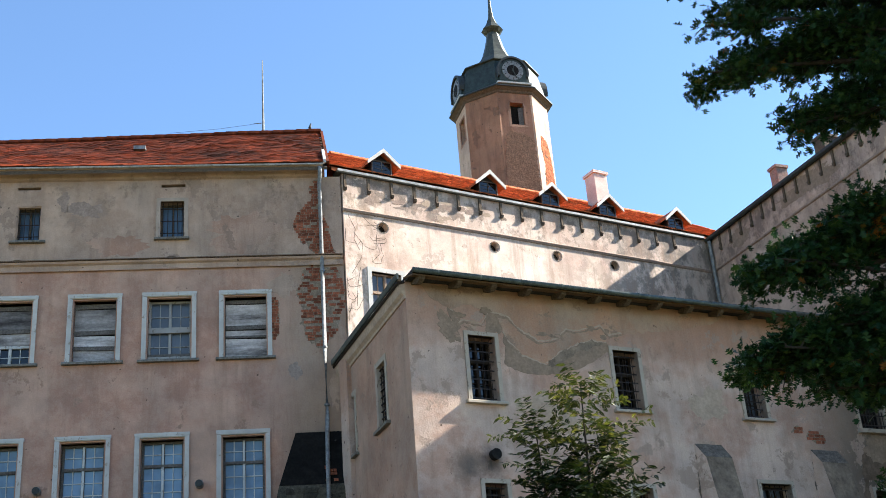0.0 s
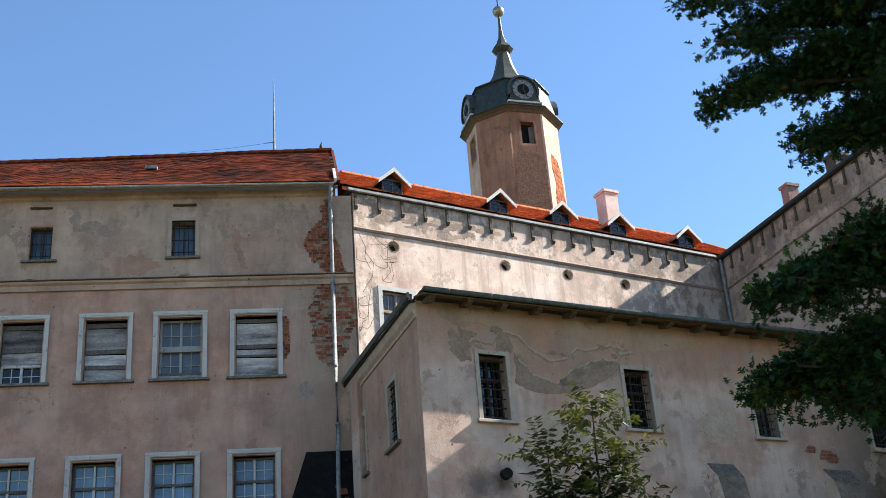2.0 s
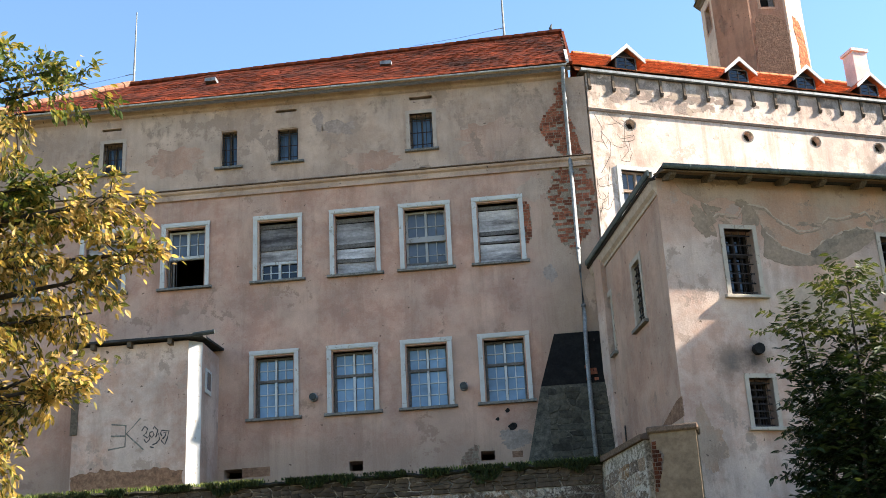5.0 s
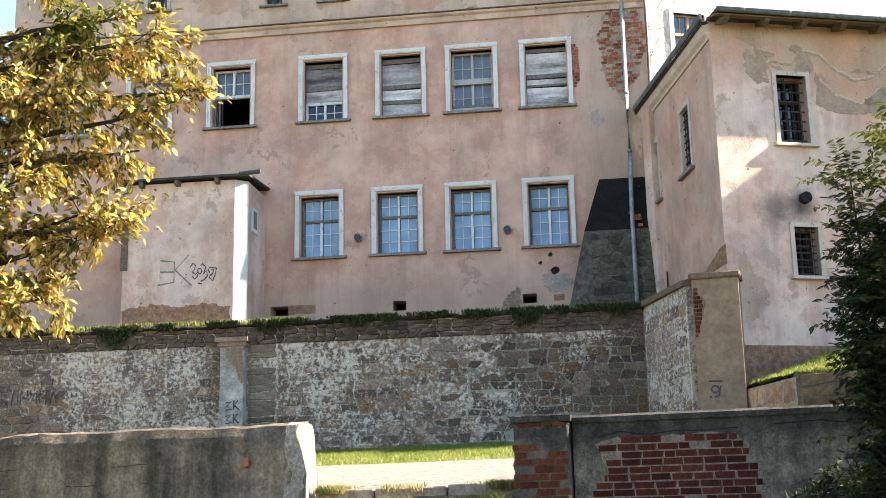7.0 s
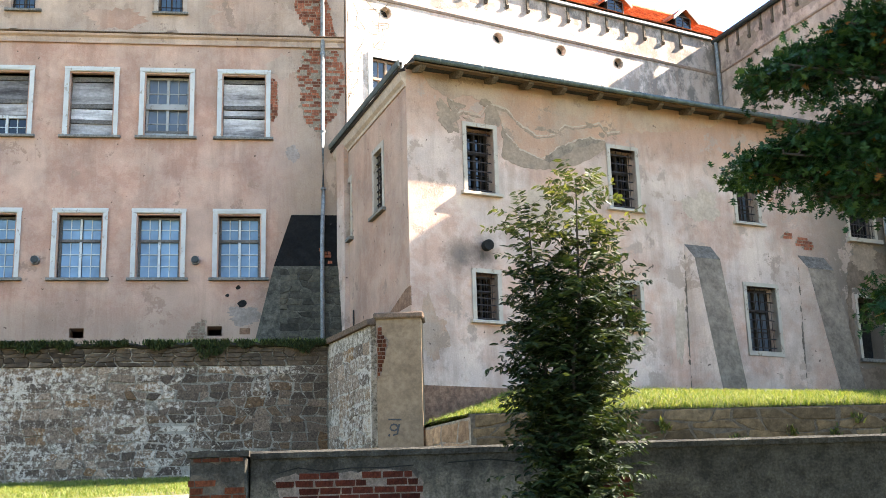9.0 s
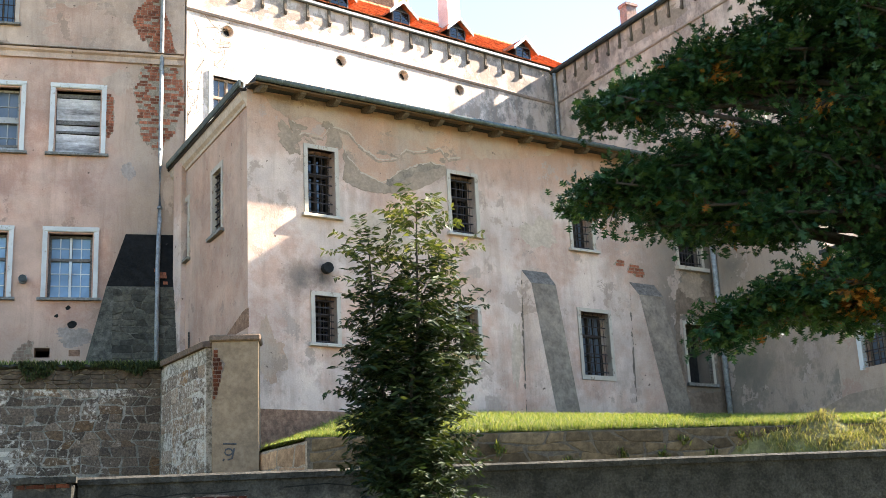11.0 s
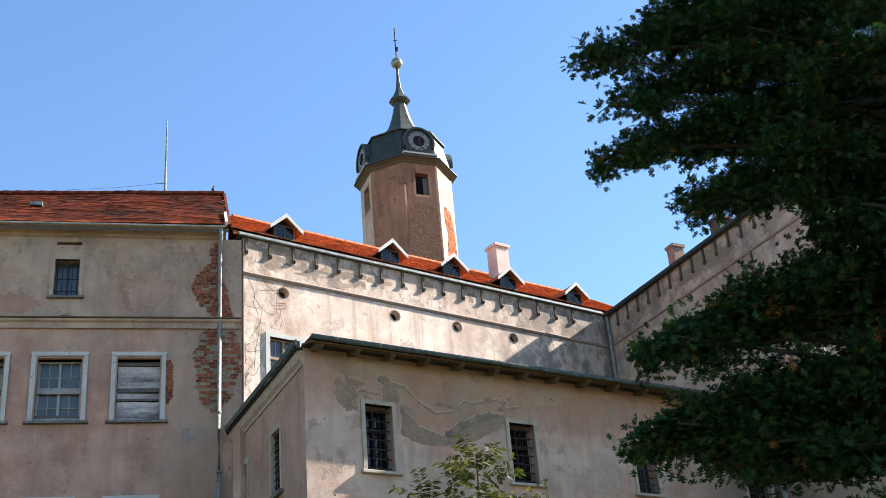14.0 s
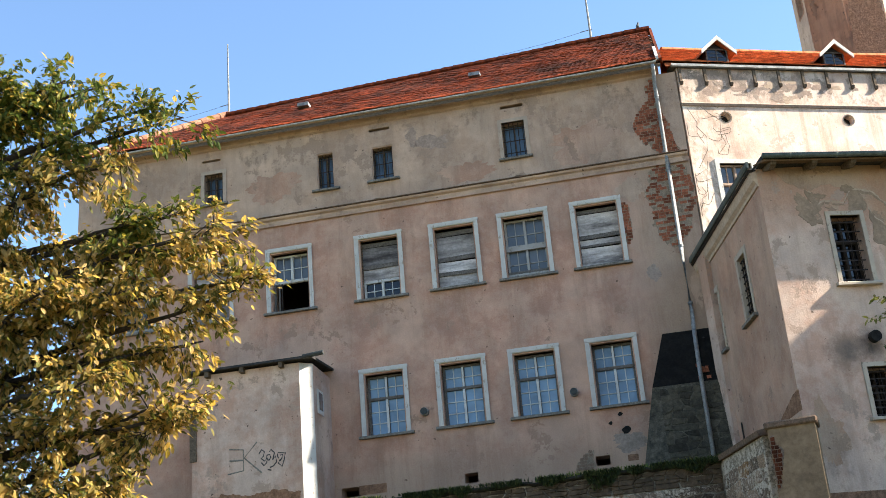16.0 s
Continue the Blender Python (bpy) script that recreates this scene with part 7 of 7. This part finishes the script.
def broadleaf(name, label, base, trunk_top, tips, half, size, leaf_material, seed, twigs=26, leaves=13, spread=0.55, thick=0.16, rise=0.35, start=0.25, droop=0.4, upper=None, along=0.75, turned=()):
    """A tree: tapered trunk, limbs to the given tips, twigs along each limb and leaves along each twig."""
    rnd = random.Random(seed)
    tree = thing(name, pose(*base), label, "tree")
    inv = Vector(base)
    mid = Vector(base).lerp(Vector(trunk_top), 0.5) + Vector((0.12, 0.05, 0))
    part("trunk", tube([Vector((0, 0, -0.2)), Vector((0, 0, 0.2)), mid - inv, Vector(trunk_top) - inv], thick, 12, None, [thick * 1.5, thick * 1.1, thick * 0.85, thick * 0.5]), BARK, tree, "dark ridged bark", True)
    spots, high, rusty, tw = [], [], [], bmesh.new()
    for i, tip in enumerate(tips):
        h = min(0.97, max(0.25, (tip[2] - 0.8 - base[2]) / (trunk_top[2] - base[2]) + rnd.uniform(-0.05, 0.05)))
        root = Vector(base).lerp(mid, min(1, h * 2)) if h < 0.5 else mid.lerp(Vector(trunk_top), h * 2 - 1)
        pts = limb(root, tip[:3], rise * rnd.uniform(0.2, 1), seed + i * 3.7)
        r0 = thick * 0.32
        part("limb", tube([p - inv for p in pts], r0, 7, None, [r0 * (1 - 0.88 * k / 6) for k in range(7)]), BARK, tree, "", True)
        airy = tip[3] if len(tip) > 3 else 1.0
        first = start + 0.5 * (1 - start) * (1 - airy) / 0.4
        for _ in range(int(twigs * airy ** 1.3)):
            t = first + (1 - first) * rnd.random() ** 0.75
            k = min(int(t * 6), 5)
            p = pts[k].lerp(pts[k + 1], t * 6 - k)
            fwd = (pts[k + 1] - pts[k]).normalized()
            d = (fwd * rnd.uniform(0.1, 1.0) + Vector((rnd.gauss(0, 1), rnd.gauss(0, 1), rnd.gauss(0, 0.75))) * along).normalized()
            ln = spread * airy * rnd.uniform(0.5, 1.3) * (1.15 - 0.5 * t)
            e = p + d * ln + Vector((0, 0, -0.12 * ln))
            tube([p - inv, p.lerp(e, 0.5) - inv + Vector((0, 0, 0.03)), e - inv], 0.006, 3, tw, [0.009, 0.006, 0.003])
            for _ in range(leaves):
                q = p.lerp(e, 0.2 + 0.8 * rnd.random() ** 0.7) - inv + Vector((rnd.gauss(0, 0.05), rnd.gauss(0, 0.05), rnd.gauss(0, 0.05)))
                v = (d + Vector((rnd.gauss(0, 0.8), rnd.gauss(0, 0.8), rnd.gauss(0, 0.6)))).normalized()
                w = q + inv
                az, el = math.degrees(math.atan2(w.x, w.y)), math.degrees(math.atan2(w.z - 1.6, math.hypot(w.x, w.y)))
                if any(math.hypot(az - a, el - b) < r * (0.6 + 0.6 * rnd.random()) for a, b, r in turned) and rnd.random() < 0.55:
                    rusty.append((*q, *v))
                    continue
                (high if upper and q.z + inv.z > upper[0] + 1.6 * noise.noise((p.x, p.y, p.z)) else spots).append((*q, *v))
    if rusty:
        leaf_mesh("turned_leaves", rusty, half, size, RUSTLEAF, tree, seed + 3, droop=droop, label="clusters of rusty orange leaves")
    if high:
        leaf_mesh("upper_crown", high, half, size, upper[1], tree, seed + 2, droop=droop, label="greener leaves of the upper crown")
    tagged(part("branchwork", tw, BARK, tree), kind="stuff")
    leaf_mesh("crown", spots, half, size, leaf_material, tree, seed + 1, droop=droop, label="leaves of the crown")
    return tree


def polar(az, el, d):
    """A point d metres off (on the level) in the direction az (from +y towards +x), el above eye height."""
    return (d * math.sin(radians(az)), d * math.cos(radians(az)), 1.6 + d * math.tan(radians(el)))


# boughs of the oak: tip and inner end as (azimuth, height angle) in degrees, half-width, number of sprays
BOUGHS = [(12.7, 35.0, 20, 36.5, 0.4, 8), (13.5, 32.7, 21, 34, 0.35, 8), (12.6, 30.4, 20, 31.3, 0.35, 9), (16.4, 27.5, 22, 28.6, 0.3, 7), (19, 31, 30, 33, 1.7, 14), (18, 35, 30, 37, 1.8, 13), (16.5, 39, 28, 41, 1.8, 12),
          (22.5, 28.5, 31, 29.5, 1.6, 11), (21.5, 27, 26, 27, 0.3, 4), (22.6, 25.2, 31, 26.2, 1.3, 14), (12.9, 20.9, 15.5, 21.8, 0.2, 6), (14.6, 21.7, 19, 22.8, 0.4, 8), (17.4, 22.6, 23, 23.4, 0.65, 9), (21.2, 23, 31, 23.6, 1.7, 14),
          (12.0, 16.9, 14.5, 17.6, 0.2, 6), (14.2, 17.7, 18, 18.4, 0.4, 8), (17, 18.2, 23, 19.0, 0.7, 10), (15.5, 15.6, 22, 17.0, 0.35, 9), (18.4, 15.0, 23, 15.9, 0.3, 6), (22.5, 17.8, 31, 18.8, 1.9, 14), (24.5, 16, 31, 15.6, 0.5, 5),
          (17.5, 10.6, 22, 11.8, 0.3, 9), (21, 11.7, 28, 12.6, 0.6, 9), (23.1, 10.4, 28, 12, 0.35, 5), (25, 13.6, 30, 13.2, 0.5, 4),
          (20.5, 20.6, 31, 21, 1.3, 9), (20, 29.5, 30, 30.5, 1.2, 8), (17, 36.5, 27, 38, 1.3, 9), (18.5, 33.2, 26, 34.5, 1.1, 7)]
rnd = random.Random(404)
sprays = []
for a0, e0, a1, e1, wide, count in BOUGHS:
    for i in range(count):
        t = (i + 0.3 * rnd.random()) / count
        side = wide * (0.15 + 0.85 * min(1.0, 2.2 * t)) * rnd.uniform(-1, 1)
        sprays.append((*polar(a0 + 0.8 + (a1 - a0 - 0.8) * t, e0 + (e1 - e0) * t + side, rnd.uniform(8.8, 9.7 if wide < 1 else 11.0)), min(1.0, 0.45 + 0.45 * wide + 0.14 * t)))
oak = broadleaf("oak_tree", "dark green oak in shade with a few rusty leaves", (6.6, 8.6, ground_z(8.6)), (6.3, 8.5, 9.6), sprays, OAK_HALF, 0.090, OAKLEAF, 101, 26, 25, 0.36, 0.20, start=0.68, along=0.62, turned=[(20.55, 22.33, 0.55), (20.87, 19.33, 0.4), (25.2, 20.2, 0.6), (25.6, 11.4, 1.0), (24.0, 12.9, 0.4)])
ASH_TIPS = [(-28.2, 20.4, 12.4), (-29.6, 22.6, 12.5), (-31.6, 14.4, 12.5), (-36.2, 29.0, 13.0), (-31.9, 27.8, 12.6), (-33.5, 28.2, 12.8), (-35.0, 25.5, 12.7), (-37.8, 29.2, 13.2), (-40.8, 28.6, 13.3), (-29.2, 19.9, 12.4), (-30.4, 21.8, 12.8), (-32.0, 14.0, 12.5), (-33.6, 11.8, 12.6), (-35.0, 10.6, 12.4), (-31.0, 17.5, 12.6), (-31.2, 23.6, 12.9), (-34, 23, 13),
            (-36.5, 19, 12.8), (-37, 14, 12.7), (-38.5, 24.5, 13.2), (-39.5, 28, 13.4), (-39, 11.5, 12.9), (-40, 18, 13.2), (-34, 17, 12.7), (-37, 11, 12.6), (-40.5, 22, 13.4), (-40.5, 14, 13.2), (-34, 20, 12.5), (-36, 16, 12.3), (-38, 20, 12.6), (-33.5, 14.5, 12.8)]
broadleaf("autumn_tree", "broadleaf tree turning yellow, leaves lit by the sun", (-10.6, 10.2, ground_z(10.2)), (-10.4, 10.3, 8.2), [polar(*p) for p in ASH_TIPS], ASH_HALF, 0.10, ASHLEAF, 202, 25, 40, 0.62, 0.24, 0.3, 0.3, 1.4, (7.4, OLIVELEAF))

# slim young tree before the roadside wall
rnd = random.Random(303)
SB = (0.80, 10.5, ground_z(10.5))
young = thing("young_tree", pose(*SB), "slim bushy young tree with pinnate leaves, yellow-green at the top", "tree")
low_s, top_s = [], []
stems = [(0.12, 0.0, 3.45), (-0.25, 0.05, 3.1), (0.22, 0.05, 3.0), (-0.13, 0.1, 2.75), (0.28, -0.05, 2.4), (-0.22, 0.0, 2.1), (0.02, -0.2, 2.5)]
for i, (sx, sy, h) in enumerate(stems):
    pts = [Vector((sx * 0.2, sy * 0.3, -0.1)), Vector((sx * 0.6, sy * 0.6, h * 0.35)), Vector((sx, sy, h * 0.7)), Vector((sx * 1.25 + 0.02 * i, sy, h))]
    part("stem", tube(pts, 0.02, 7, None, [0.03, 0.024, 0.014, 0.005]), BARK, young)
    for _ in range(235):
        t = rnd.random() ** 1.2
        k = min(int(t * 3), 2)
        p = pts[k].lerp(pts[k + 1], t * 3 - k)
        a = rnd.uniform(0, 6.28)
        reach = (0.35 if p.z < 1.0 else 0.30 if p.z < 1.9 else 0.25) * rnd.uniform(0.4, 1.25)
        d = Vector((math.cos(a), math.sin(a), rnd.uniform(-0.1, 0.9))).normalized()
        root = p + d * reach * rnd.uniform(0.2, 0.9)
        side = d.cross(Vector((0, 0, 1))).normalized()
        ln = rnd.uniform(0.16, 0.30)
        for q in range(8):
            c = root + d * ln * q / 7 + Vector((0, 0, -0.10 * (q / 7) ** 2 * ln))
            for s in (-1, 1):
                v = (side * s + d * 0.55 + Vector((0, 0, rnd.uniform(-0.8, 0.5)))).normalized()
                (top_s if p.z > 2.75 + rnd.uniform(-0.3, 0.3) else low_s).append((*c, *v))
# Top leaves carry the sun in their colour, lower leaves the shade.
leaf_mesh("lower_leaves", low_s, LANCE_HALF, 0.084, SHRUBLEAF, young, 304, label="lower pinnate leaves, their shade put into a dark green")
leaf_mesh("upper_leaves", top_s, LANCE_HALF, 0.080, YOUNGLEAF, young, 305, label="young top leaves, sunlight put into their yellow-green")
weeds = []
while len(weeds) < 5200:
    u, w_, k = rnd.uniform(-0.4, 1.9), rnd.uniform(-0.75, -0.1), rnd.random()
    top = 0.62 * math.exp(-((u - 0.75) / 0.62) ** 2) * (0.75 + 0.5 * noise.noise((u * 2.3, w_ * 3, 1))) + 0.1
    c = GW @ Vector((u, w_, 1.52 + top * k))
    weeds.append((*c, rnd.gauss(0, 1), rnd.gauss(-0.4, 1), rnd.gauss(0.2, 0.6)))
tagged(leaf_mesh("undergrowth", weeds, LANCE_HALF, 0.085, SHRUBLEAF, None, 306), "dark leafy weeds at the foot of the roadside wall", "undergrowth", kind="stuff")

# ---- stones of the walls, last ----
rubble(ret, -8.40, -7.75, 2.9, 5.6, 0.0, 0.34, 0.16, TANBLOCK, TANBLOCK, (-9, 0), 88, 0.03)
rubble(ret, -7.74, -0.02, 2.9, 5.6, 0.0, 0.24, 0.16, STONE, STONE_J, (-5.8, 0.0), 87, 0.022, STONE_DARK, -3.5)
rubble(ret, -16, -8.95, 2.9, 5.6, 0.0, 0.25, 0.16, STONE, STONE_J, (-12.4, -8.95), 82)
rubble(ret, -16, -0.02, 5.6, 5.97, -0.02, 0.22, 0.08, COURSE, COURSE, (-8.0, -4.0), 83)
rubble(rtn, 0.05, 2.2, 2.9, 5.75, 0.0, 0.24, 0.26, STONE_WHITE, STONE_WHITE, (0, 3), 84)
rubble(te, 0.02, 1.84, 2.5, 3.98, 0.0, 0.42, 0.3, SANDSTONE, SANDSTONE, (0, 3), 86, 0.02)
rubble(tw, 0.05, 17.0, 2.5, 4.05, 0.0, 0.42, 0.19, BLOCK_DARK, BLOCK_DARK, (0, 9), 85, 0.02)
foot = rubble(butt, -1.05, 0.4, 0.0, 2.3, 0.0, 0.24, 0.15, FOOTSTONE, FOOTSTONE, (9, 9), 89, 0.025)
foot.name = "rubble_facing"
foot.matrix_local = pose(0, -0.902, 6.2) @ Matrix.Rotation(math.atan2(0.35, 2.345), 4, "X").inverted()
